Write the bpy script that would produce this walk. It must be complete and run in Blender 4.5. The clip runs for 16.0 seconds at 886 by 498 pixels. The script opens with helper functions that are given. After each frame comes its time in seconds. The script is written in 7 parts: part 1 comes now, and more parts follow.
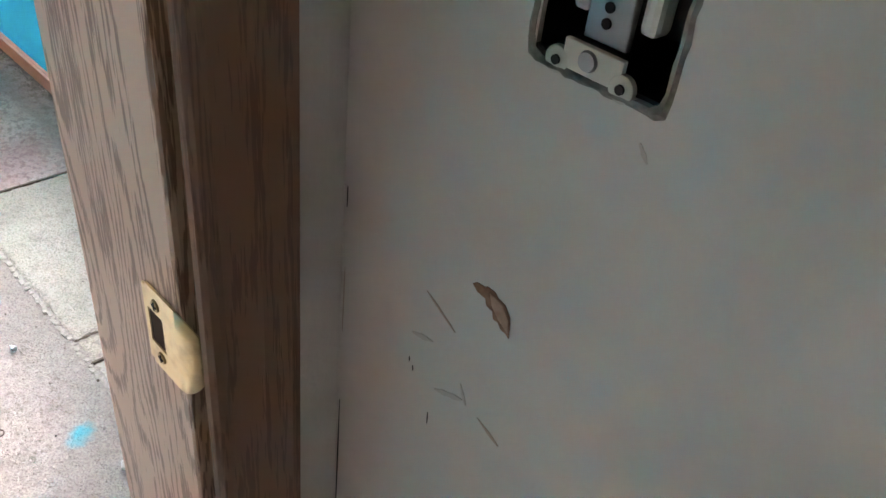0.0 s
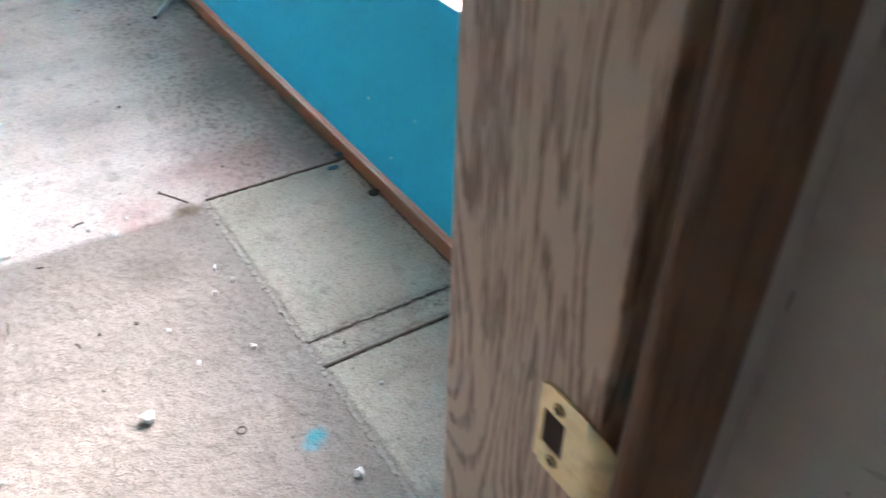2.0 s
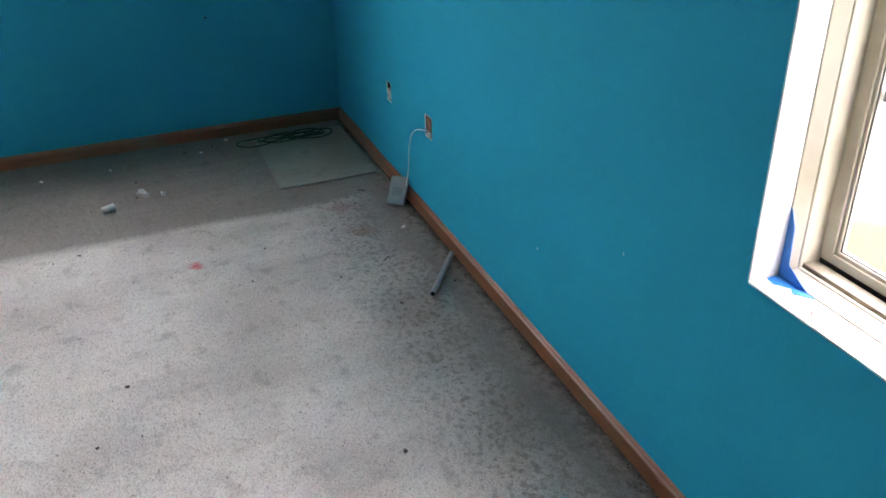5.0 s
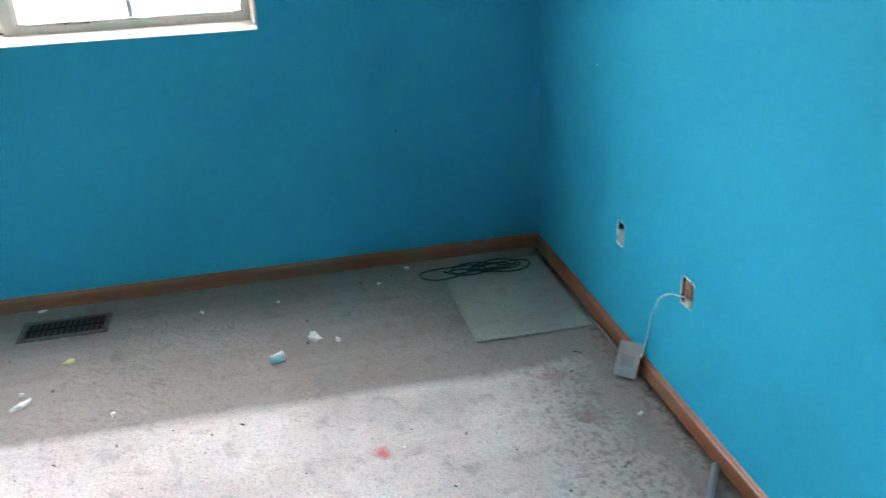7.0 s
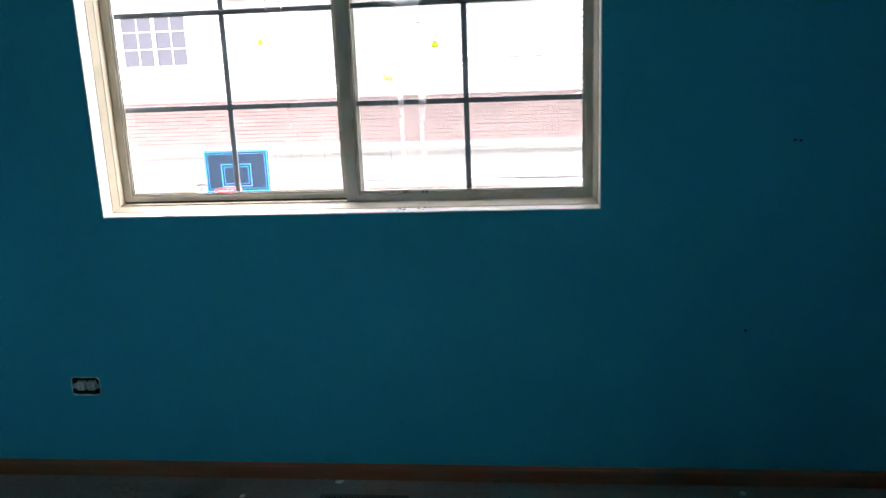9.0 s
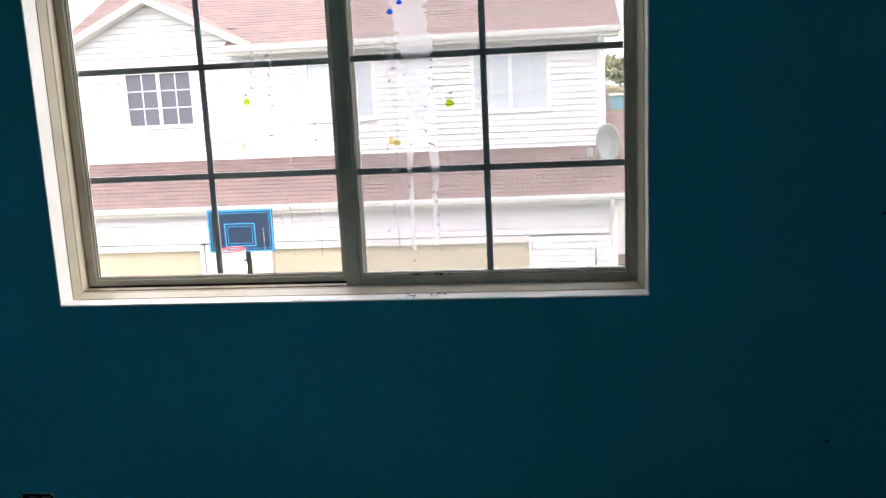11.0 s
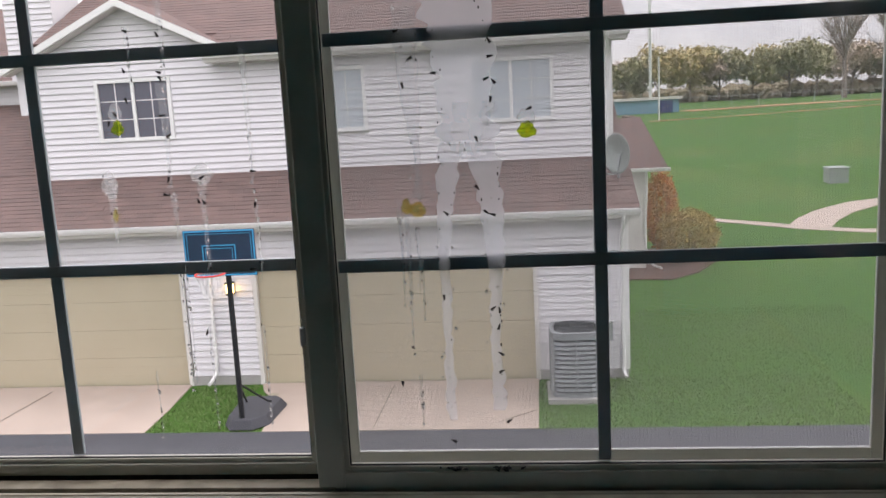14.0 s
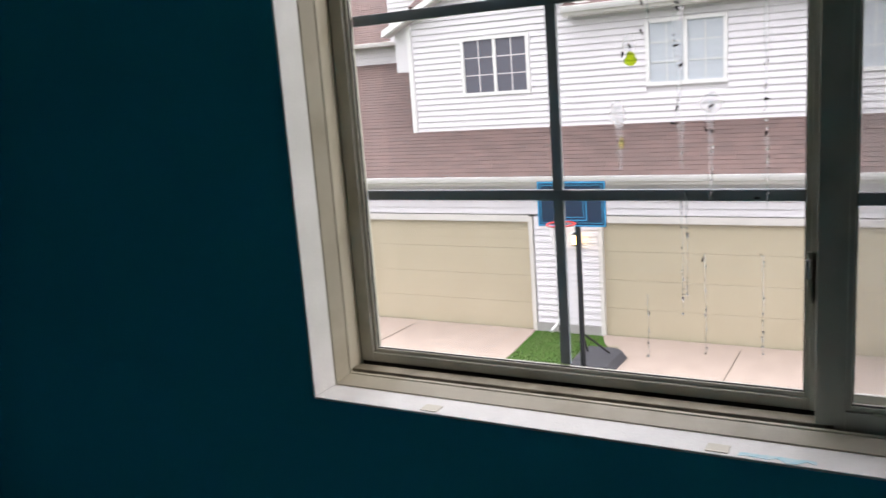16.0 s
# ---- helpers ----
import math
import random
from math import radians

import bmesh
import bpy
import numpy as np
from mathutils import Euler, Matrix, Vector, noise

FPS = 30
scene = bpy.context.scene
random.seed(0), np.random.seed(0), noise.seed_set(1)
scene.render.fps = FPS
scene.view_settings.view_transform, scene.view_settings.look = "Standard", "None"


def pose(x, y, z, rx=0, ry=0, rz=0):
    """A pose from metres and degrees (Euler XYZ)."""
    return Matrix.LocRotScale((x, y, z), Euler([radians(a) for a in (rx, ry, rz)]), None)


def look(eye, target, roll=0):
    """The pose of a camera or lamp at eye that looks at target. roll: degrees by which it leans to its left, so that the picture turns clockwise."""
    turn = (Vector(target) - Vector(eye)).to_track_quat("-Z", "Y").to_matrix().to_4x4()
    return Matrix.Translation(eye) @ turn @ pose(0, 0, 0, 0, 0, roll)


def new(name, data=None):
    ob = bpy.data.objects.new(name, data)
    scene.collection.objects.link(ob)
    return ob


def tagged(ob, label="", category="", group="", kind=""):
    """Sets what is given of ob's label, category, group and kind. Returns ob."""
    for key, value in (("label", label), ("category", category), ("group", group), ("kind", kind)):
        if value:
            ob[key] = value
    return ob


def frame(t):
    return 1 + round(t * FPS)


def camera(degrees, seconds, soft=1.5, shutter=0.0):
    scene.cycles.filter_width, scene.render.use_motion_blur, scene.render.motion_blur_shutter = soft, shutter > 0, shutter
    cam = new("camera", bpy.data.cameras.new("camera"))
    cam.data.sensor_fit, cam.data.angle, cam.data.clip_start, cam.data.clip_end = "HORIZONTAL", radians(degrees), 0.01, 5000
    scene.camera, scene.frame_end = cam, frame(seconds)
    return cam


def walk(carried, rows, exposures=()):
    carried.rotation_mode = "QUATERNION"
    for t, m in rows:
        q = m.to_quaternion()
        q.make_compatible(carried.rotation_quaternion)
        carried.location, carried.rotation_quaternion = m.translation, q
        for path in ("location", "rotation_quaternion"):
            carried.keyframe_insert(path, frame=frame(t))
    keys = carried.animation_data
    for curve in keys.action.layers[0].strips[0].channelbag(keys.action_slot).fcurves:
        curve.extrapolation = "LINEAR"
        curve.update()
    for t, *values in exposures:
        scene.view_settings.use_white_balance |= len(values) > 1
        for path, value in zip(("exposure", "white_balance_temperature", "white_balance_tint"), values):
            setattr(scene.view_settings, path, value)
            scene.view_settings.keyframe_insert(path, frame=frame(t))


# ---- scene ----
cam = camera(55.9, 16.0, shutter=0.2)
METRES, EYE, TILT, LEAN, TURN = 4.5, 1.31, 0.0, 0.0, 42.3
ROWS = [
    (0.0, 0.0, 0.0, 0.0, 4.24, -36.62, -5.73),
    (0.5, -0.0009, 0.0011, -0.0004, 4.15, -36.84, -5.65),
    (1.0, -0.0016, 0.003, -0.0005, 4.36, -37.22, -5.1),
    (1.5, -0.0113, 0.0051, -0.0002, 5.32, -37.6, -4.28),
    (2.0, -0.0334, 0.0133, 0.0003, 15.2, -37.92, -1.15),
    (2.5, -0.061, 0.0299, 0.0015, 27.22, -37.38, -0.31),
    (3.0, -0.0955, 0.0533, 0.0076, 28.14, -34.71, 1.09),
    (3.5, -0.1292, 0.0813, 0.0087, 27.01, -33.28, 1.29),
    (4.0, -0.155, 0.117, 0.0151, 26.61, -31.69, 1.52),
    (6.5, -0.316, 0.2507, 0.0287, 27.65, -25.08, 2.04),
    (7.0, -0.3577, 0.2701, 0.0263, 34.75, -24.11, 2.05),
    (7.5, -0.3938, 0.2818, 0.0235, 43.25, -23.16, 2.74),
    (8.0, -0.4267, 0.2905, 0.0268, 51.24, -22.83, 2.37),
    (8.5, -0.4502, 0.2903, 0.0373, 52.64, -19.94, 2.84),
    (9.0, -0.453, 0.2982, 0.0404, 53.53, -13.84, 2.24),
]
NEAR = [
    (11.5, (-3.074, -0.512, 1.501), (-5.031, -0.743, 1.157), -2.8),
    (12.0, (-3.340, -0.580, 1.508), (-5.297, -0.809, 1.167), -3.2),
    (12.5, (-3.579, -0.612, 1.508), (-5.537, -0.832, 1.169), -3.3),
    (13.0, (-3.803, -0.668, 1.515), (-5.763, -0.881, 1.175), -3.1),
    (13.5, (-3.966, -0.699, 1.525), (-5.926, -0.908, 1.188), -3.1),
    (14.0, (-4.038, -0.689, 1.524), (-5.998, -0.898, 1.190), -3.0),
    (14.5, (-4.053, -0.695, 1.520), (-6.012, -0.913, 1.184), -2.8),
    (15.0, (-4.038, -0.742, 1.508), (-5.939, -1.261, 1.170), -4.0),
    (15.5, (-3.983, -0.828, 1.506), (-5.810, -1.555, 1.137), -4.1),
    (16.0, (-3.927, -0.913, 1.503), (-5.640, -1.869, 1.114), -4.2),
]
EXPOSURES = [
    (0.0, 5.65, 6950, 25), (1.0, 5.65, 6950, 25), (1.5, 5.6, 6850, 24), (2.0, 5.1, 6750, 24), (2.5, 4.35, 6600, 24), (3.0, 3.92, 6750, 23), (4.0, 3.82, 6850, 23),
    (6.5, 5.35, 6850, 25), (7.5, 5.15, 6850, 25), (8.0, 4.97, 6800, 25), (8.5, 4.62, 6750, 21), (9.0, 3.35, 6800, 21),
    (11.5, 2.4, 6850, 18), (12.0, 2.15, 6850, 18), (12.5, 1.9, 6850, 18), (13.0, 1.6, 6850, 18), (14.0, 1.2, 6800, 18), (15.0, 1.2, 6800, 18), (16.0, 1.6, 6750, 17),
]
walk(cam, [(t, pose(0, 0, EYE, TILT, LEAN, TURN) @ pose(METRES * x, METRES * y, METRES * z, 90 + pitch, roll, yaw)) for t, x, y, z, yaw, pitch, roll in ROWS]
     + [(t, look(eye, aim, roll)) for t, eye, aim, roll in NEAR], EXPOSURES)

# ---- world, sun and sky ----
world = bpy.data.worlds.new("sky")
scene.world = world
world.use_nodes = True
wn, wl = world.node_tree.nodes, world.node_tree.links
wn.clear()
w_out = wn.new("ShaderNodeOutputWorld")
w_bg = wn.new("ShaderNodeBackground")
w_sky = wn.new("ShaderNodeTexSky")
w_sky.sky_type = "NISHITA"
w_sky.sun_disc = False
SUN_EL, SUN_ROT = radians(38), radians(200)
w_sky.sun_elevation, w_sky.sun_rotation = SUN_EL, SUN_ROT
w_co = wn.new("ShaderNodeTexCoord")
w_map = wn.new("ShaderNodeMapping")
w_map.inputs["Scale"].default_value = (1.0, 1.0, 5.0)
w_noise = wn.new("ShaderNodeTexNoise")
w_noise.inputs["Scale"].default_value = 2.2
w_noise.inputs["Detail"].default_value = 6
w_ramp = wn.new("ShaderNodeValToRGB")
w_ramp.color_ramp.elements[0].position, w_ramp.color_ramp.elements[1].position = 0.35, 0.68
w_ramp.color_ramp.elements[0].color = (7.6, 7.7, 8.4, 1)
w_ramp.color_ramp.elements[1].color = (11.5, 11.5, 11.9, 1)
w_mix = wn.new("ShaderNodeMixRGB")
w_mix.inputs[0].default_value = 0.88
wl.new(w_co.outputs["Generated"], w_map.inputs[0])
wl.new(w_map.outputs[0], w_noise.inputs["Vector"])
wl.new(w_noise.outputs[0], w_ramp.inputs[0])
wl.new(w_sky.outputs[0], w_mix.inputs[1])
wl.new(w_ramp.outputs[0], w_mix.inputs[2])
w_sep, w_grad, w_mul = wn.new("ShaderNodeSeparateXYZ"), wn.new("ShaderNodeMapRange"), wn.new("ShaderNodeVectorMath")
w_grad.inputs[1].default_value, w_grad.inputs[2].default_value, w_grad.inputs[3].default_value, w_grad.inputs[4].default_value = 0.0, 0.8, 0.47, 1.40
w_mul.operation = "SCALE"
wl.new(w_co.outputs["Generated"], w_sep.inputs[0])
wl.new(w_sep.outputs["Z"], w_grad.inputs[0])
wl.new(w_mix.outputs[0], w_mul.inputs[0])
wl.new(w_grad.outputs[0], w_mul.inputs["Scale"])
wl.new(w_mul.outputs[0], w_bg.inputs["Color"])
w_bg.inputs["Strength"].default_value = 0.12
wl.new(w_bg.outputs[0], w_out.inputs[0])
sun = new("sun", bpy.data.lights.new("sun", "SUN"))
sun.data.energy, sun.data.angle, sun.data.color = 0.5, radians(25), (1.0, 0.97, 0.93)
sun.rotation_euler = (radians(52), 0, radians(-160))


# ---- materials ----
def material(name, base, rough=0.6, metal=0.0, second=None, scale=8.0, fac=0.5, bump=0.0, bump_scale=200.0, coord="Object", stretch=(1, 1, 1), third=None, third_scale=1.5):
    """A surface: base colour varied towards `second` by noise, a slow stain towards `third`, and fine relief."""
    m = bpy.data.materials.new(name)
    m.use_nodes = True
    n, l = m.node_tree.nodes, m.node_tree.links
    b = n["Principled BSDF"]
    b.inputs["Roughness"].default_value = rough
    b.inputs["Metallic"].default_value = metal
    b.inputs["Base Color"].default_value = (*base, 1)
    co = n.new("ShaderNodeTexCoord")
    mp = n.new("ShaderNodeMapping")
    mp.inputs["Scale"].default_value = stretch
    l.new(co.outputs[coord], mp.inputs[0])
    last = None
    if second:
        t = n.new("ShaderNodeTexNoise")
        t.inputs["Scale"].default_value = scale
        t.inputs["Detail"].default_value = 5
        l.new(mp.outputs[0], t.inputs["Vector"])
        r = n.new("ShaderNodeMapRange")
        r.inputs[1].default_value, r.inputs[2].default_value = 0.35, 0.65
        r.inputs[4].default_value = fac
        l.new(t.outputs[0], r.inputs[0])
        mix = n.new("ShaderNodeMixRGB")
        mix.inputs[1].default_value, mix.inputs[2].default_value = (*base, 1), (*second, 1)
        l.new(r.outputs[0], mix.inputs[0])
        last = mix
    if third:
        t = n.new("ShaderNodeTexNoise")
        t.inputs["Scale"].default_value = third_scale
        t.inputs["Detail"].default_value = 3
        l.new(mp.outputs[0], t.inputs["Vector"])
        r = n.new("ShaderNodeMapRange")
        r.inputs[1].default_value, r.inputs[2].default_value = 0.5, 0.72
        r.inputs[4].default_value = 0.6
        l.new(t.outputs[0], r.inputs[0])
        mix = n.new("ShaderNodeMixRGB")
        mix.inputs[1].default_value, mix.inputs[2].default_value = (*base, 1), (*third, 1)
        if last:
            l.new(last.outputs[0], mix.inputs[1])
        l.new(r.outputs[0], mix.inputs[0])
        last = mix
    if last:
        l.new(last.outputs[0], b.inputs["Base Color"])
    if bump:
        t = n.new("ShaderNodeTexNoise")
        t.inputs["Scale"].default_value = bump_scale
        t.inputs["Detail"].default_value = 3
        l.new(mp.outputs[0], t.inputs["Vector"])
        bp = n.new("ShaderNodeBump")
        bp.inputs["Strength"].default_value = bump
        bp.inputs["Distance"].default_value = 0.002
        l.new(t.outputs[0], bp.inputs["Height"])
        l.new(bp.outputs[0], b.inputs["Normal"])
    return m


M_BLUE = material("blue_wall_paint", (0.001, 0.370, 0.512), 0.65, second=(0.001, 0.346, 0.480), scale=3.0, fac=0.6, bump=0.25, bump_scale=160)
M_BLUE.node_tree.nodes["Principled BSDF"].inputs["Specular IOR Level"].default_value = 0.07
M_WHITEWALL = material("dull_white_wall_paint", (0.66, 0.64, 0.60), 0.6, second=(0.62, 0.60, 0.555), scale=5, fac=0.5, bump=0.2, bump_scale=170, third=(0.55, 0.52, 0.45), third_scale=9)
M_CEIL = material("ceiling_paint", (0.75, 0.75, 0.73), 0.8, second=(0.7, 0.7, 0.68), scale=3, bump=0.4, bump_scale=90)
M_SILLW = material("white_painted_sill", (0.74, 0.73, 0.70), 0.45, second=(0.60, 0.59, 0.56), scale=9, fac=0.6, bump=0.15)
M_SIDING = material("white_vinyl_siding", (0.66, 0.645, 0.655), 0.5, second=(0.60, 0.585, 0.595), scale=1.2, fac=0.6)
M_SHINGLE = material("brown_asphalt_shingle", (0.15, 0.095, 0.08), 0.9, second=(0.09, 0.06, 0.055), scale=6, fac=0.9, bump=0.6)
M_GARAGE = material("tan_garage_door", (0.44, 0.39, 0.28), 0.5, second=(0.41, 0.36, 0.255), scale=1.5, fac=0.6)
M_GRASS = material("lawn_grass", (0.058, 0.135, 0.024), 0.95, second=(0.042, 0.105, 0.018), scale=2.2, fac=0.9, third=(0.095, 0.14, 0.035), third_scale=0.15)
M_GRASS.node_tree.nodes["Principled BSDF"].inputs["Specular IOR Level"].default_value = 0.1
M_DRIVE = material("concrete_drive", (0.41, 0.335, 0.28), 0.85, second=(0.35, 0.285, 0.24), scale=2, fac=0.8, bump=0.3, bump_scale=60)
M_ASPHALT = material("dark_asphalt", (0.055, 0.057, 0.065), 0.85, second=(0.04, 0.04, 0.046), scale=3, bump=0.5, bump_scale=80)
M_GLASS = bpy.data.materials.new("window_glass")
M_GLASS.use_nodes = True
_n, _l = M_GLASS.node_tree.nodes, M_GLASS.node_tree.links
_n.clear()
_o, _t, _g, _m, _f = _n.new("ShaderNodeOutputMaterial"), _n.new("ShaderNodeBsdfTransparent"), _n.new("ShaderNodeBsdfGlossy"), _n.new("ShaderNodeMixShader"), _n.new("ShaderNodeLayerWeight")
_g.inputs["Roughness"].default_value = 0.02
_p, _q = _n.new("ShaderNodeMath"), _n.new("ShaderNodeMath")
_p.operation, _q.operation = "POWER", "MULTIPLY_ADD"
_p.inputs[1].default_value, _q.inputs[1].default_value, _q.inputs[2].default_value = 5.0, 0.7, 0.025
_t.inputs["Color"].default_value = (0.94, 0.95, 0.95, 1)
_l.new(_f.outputs["Facing"], _p.inputs[0]), _l.new(_p.outputs[0], _q.inputs[0]), _l.new(_q.outputs[0], _m.inputs[0]), _l.new(_t.outputs[0], _m.inputs[1]), _l.new(_g.outputs[0], _m.inputs[2]), _l.new(_m.outputs[0], _o.inputs[0])


def plain(name, base, rough=0.5, metal=0.0, transmission=0.0, ior=1.45, emit=0.0, alpha=1.0):
    m = bpy.data.materials.new(name)
    m.use_nodes = True
    b = m.node_tree.nodes["Principled BSDF"]
    b.inputs["Base Color"].default_value = (*base, 1)
    b.inputs["Roughness"].default_value, b.inputs["Metallic"].default_value = rough, metal
    b.inputs["Transmission Weight"].default_value, b.inputs["IOR"].default_value = transmission, ior
    b.inputs["Alpha"].default_value = alpha
    if emit:
        b.inputs["Emission Color"].default_value = (*base, 1)
        b.inputs["Emission Strength"].default_value = emit
    return m


def sheer(name, tint, gloss=0.04, rough=0.1, body=(1, 1, 1), cover=0.0):
    """Thin see-through stuff: tinted transparency with a share of gloss and of milky body."""
    m = bpy.data.materials.new(name)
    m.use_nodes = True
    n, l = m.node_tree.nodes, m.node_tree.links
    n.clear()
    out, tr, gl, df = n.new("ShaderNodeOutputMaterial"), n.new("ShaderNodeBsdfTransparent"), n.new("ShaderNodeBsdfGlossy"), n.new("ShaderNodeBsdfTranslucent")
    a, b = n.new("ShaderNodeMixShader"), n.new("ShaderNodeMixShader")
    tr.inputs["Color"].default_value, df.inputs["Color"].default_value = (*tint, 1), (*body, 1)
    gl.inputs["Roughness"].default_value = rough
    a.inputs[0].default_value, b.inputs[0].default_value = cover, gloss
    l.new(tr.outputs[0], a.inputs[1]), l.new(df.outputs[0], a.inputs[2]), l.new(a.outputs[0], b.inputs[1]), l.new(gl.outputs[0], b.inputs[2]), l.new(b.outputs[0], out.inputs[0])
    return m


def oak(name, light, dark, stretch=(1, 1, 1), rough=0.42, contrast=1.0, seed=0.0, rings=75, pores=(380, 26), start=0.66):
    """Oak with cathedral figure along z and fine open pores."""
    m = bpy.data.materials.new(name)
    m.use_nodes = True
    n, l = m.node_tree.nodes, m.node_tree.links
    b = n["Principled BSDF"]
    b.inputs["Roughness"].default_value = rough
    co = n.new("ShaderNodeTexCoord")

    def mapped(s, off=0.0):
        mp = n.new("ShaderNodeMapping")
        mp.inputs["Scale"].default_value, mp.inputs["Location"].default_value = s, (off, off * 2, seed)
        l.new(co.outputs["Object"], mp.inputs[0])
        return mp
    s = stretch
    base_map = mapped((9 * s[0], 9 * s[1], 1.3 * s[2]))
    big = n.new("ShaderNodeTexNoise")
    big.inputs["Scale"].default_value, big.inputs["Detail"].default_value, big.inputs["Distortion"].default_value = 1.0, 2, 0.6
    l.new(base_map.outputs[0], big.inputs["Vector"])
    mul = n.new("ShaderNodeMath")
    mul.operation = "MULTIPLY"
    mul.inputs[1].default_value = rings
    l.new(big.outputs[0], mul.inputs[0])
    sine = n.new("ShaderNodeMath")
    sine.operation = "SINE"
    l.new(mul.outputs[0], sine.inputs[0])
    pore = n.new("ShaderNodeTexNoise")
    pore.inputs["Scale"].default_value, pore.inputs["Detail"].default_value = 1.0, 2
    l.new(mapped((pores[0] * s[0], pores[0] * s[1], pores[1] * s[2]), 3.0).outputs[0], pore.inputs["Vector"])
    fine = n.new("ShaderNodeTexNoise")
    fine.inputs["Scale"].default_value, fine.inputs["Detail"].default_value = 1.0, 3
    l.new(mapped((70 * s[0], 70 * s[1], 5 * s[2]), 1.0).outputs[0], fine.inputs["Vector"])
    add = n.new("ShaderNodeMath")
    add.operation = "MULTIPLY_ADD"
    add.inputs[1].default_value = 0.15
    l.new(sine.outputs[0], add.inputs[0]), l.new(pore.outputs[0], add.inputs[2])
    add2 = n.new("ShaderNodeMath")
    add2.operation = "MULTIPLY_ADD"
    add2.inputs[1].default_value = 0.2
    l.new(fine.outputs[0], add2.inputs[0]), l.new(add.outputs[0], add2.inputs[2])
    r = n.new("ShaderNodeMapRange")
    r.inputs[1].default_value, r.inputs[2].default_value, r.inputs[4].default_value = start, start + 0.06, contrast
    l.new(add2.outputs[0], r.inputs[0])
    mix = n.new("ShaderNodeMixRGB")
    mix.inputs[1].default_value, mix.inputs[2].default_value = (*light, 1), (*dark, 1)
    l.new(r.outputs[0], mix.inputs[0]), l.new(mix.outputs[0], b.inputs["Base Color"])
    bp = n.new("ShaderNodeBump")
    bp.inputs["Strength"].default_value, bp.inputs["Distance"].default_value = 0.35, -0.0006
    l.new(r.outputs[0], bp.inputs["Height"]), l.new(bp.outputs[0], b.inputs["Normal"])
    return m


def carpet_material(name, clean, soiled_or_shaded, marks=True):
    """Cut pile: speckled fibres, soil near the north wall, painted shade at both ends and along the baseboard, dye
    stains.
    """
    m = bpy.data.materials.new(name)
    m.use_nodes = True
    n, l = m.node_tree.nodes, m.node_tree.links
    b = n["Principled BSDF"]
    b.inputs["Roughness"].default_value = 0.95
    b.inputs["Specular IOR Level"].default_value = 0.1
    co = n.new("ShaderNodeNewGeometry")
    sep = n.new("ShaderNodeSeparateXYZ")
    l.new(co.outputs["Position"], sep.inputs[0])

    def noise_of(scale, detail=3, dist=0.0):
        t = n.new("ShaderNodeTexNoise")
        t.inputs["Scale"].default_value, t.inputs["Detail"].default_value, t.inputs["Distortion"].default_value = scale, detail, dist
        l.new(co.outputs["Position"], t.inputs["Vector"])
        return t.outputs[0]

    def ramp(src, a, c, lo=0.0, hi=1.0):
        r = n.new("ShaderNodeMapRange")
        r.inputs[1].default_value, r.inputs[2].default_value, r.inputs[3].default_value, r.inputs[4].default_value = a, c, lo, hi
        l.new(src, r.inputs[0])
        return r.outputs[0]

    def op(kind, p, q):
        t = n.new("ShaderNodeMath")
        t.operation = kind
        for i, v in enumerate((p, q)):
            if isinstance(v, (int, float)):
                t.inputs[i].default_value = v
            else:
                l.new(v, t.inputs[i])
        return t.outputs[0]

    def mix(fac, p, q):
        t = n.new("ShaderNodeMixRGB")
        for i, v in enumerate((fac, p, q)):
            if isinstance(v, tuple):
                t.inputs[i].default_value = (*v, 1)
            elif isinstance(v, (int, float)):
                t.inputs[i].default_value = v
            else:
                l.new(v, t.inputs[i])
        return t.outputs[0]
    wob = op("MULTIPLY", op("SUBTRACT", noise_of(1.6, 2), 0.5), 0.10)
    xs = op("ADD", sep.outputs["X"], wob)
    soil_shade = ramp(noise_of(2.3, 4), 0.42, 0.72, 0, 0.5)
    if marks:
        # Floor shade west and east of a light band, painted into the pile colour.
        shade_w = ramp(xs, -4.12, -4.19, 0, 0.95)
        shade_e = ramp(xs, -2.085, -2.045, 0, 0.95)
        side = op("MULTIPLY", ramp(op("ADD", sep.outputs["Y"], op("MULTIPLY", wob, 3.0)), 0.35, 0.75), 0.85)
        soil_shade = op("MAXIMUM", op("MAXIMUM", soil_shade, side), op("MAXIMUM", shade_w, shade_e))
        soil_shade = op("ADD", soil_shade, ramp(op("ADD", sep.outputs["Y"], wob), 0.735, 0.765, 0, 0.28))
        soil_shade = op("ADD", soil_shade, op("MULTIPLY", ramp(sep.outputs["Y"], 0.3, 0.6), ramp(noise_of(55, 5), 0.5, 0.66, 0, 0.55)))
    streaks = n.new("ShaderNodeTexNoise")
    mp = n.new("ShaderNodeMapping")
    mp.inputs["Scale"].default_value = (9, 0.9, 1)
    l.new(co.outputs["Position"], mp.inputs[0]), l.new(mp.outputs[0], streaks.inputs["Vector"])
    streaks.inputs["Scale"].default_value = 1.0
    soil_shade = op("ADD", soil_shade, ramp(streaks.outputs[0], 0.46, 0.60, 0, 0.12))
    col = mix(soil_shade, clean, soiled_or_shaded)
    col = mix(ramp(noise_of(14, 4), 0.56, 0.75, 0, 0.4), col, tuple(v * 0.5 for v in soiled_or_shaded))
    col = mix(ramp(noise_of(240, 3), 0.44, 0.66, 0, 0.34), col, tuple(v * 0.42 for v in soiled_or_shaded))
    col = mix(ramp(noise_of(165, 3, 0.6), 0.56, 0.64, 0, 0.36), col, tuple(v * 0.40 for v in soiled_or_shaded))
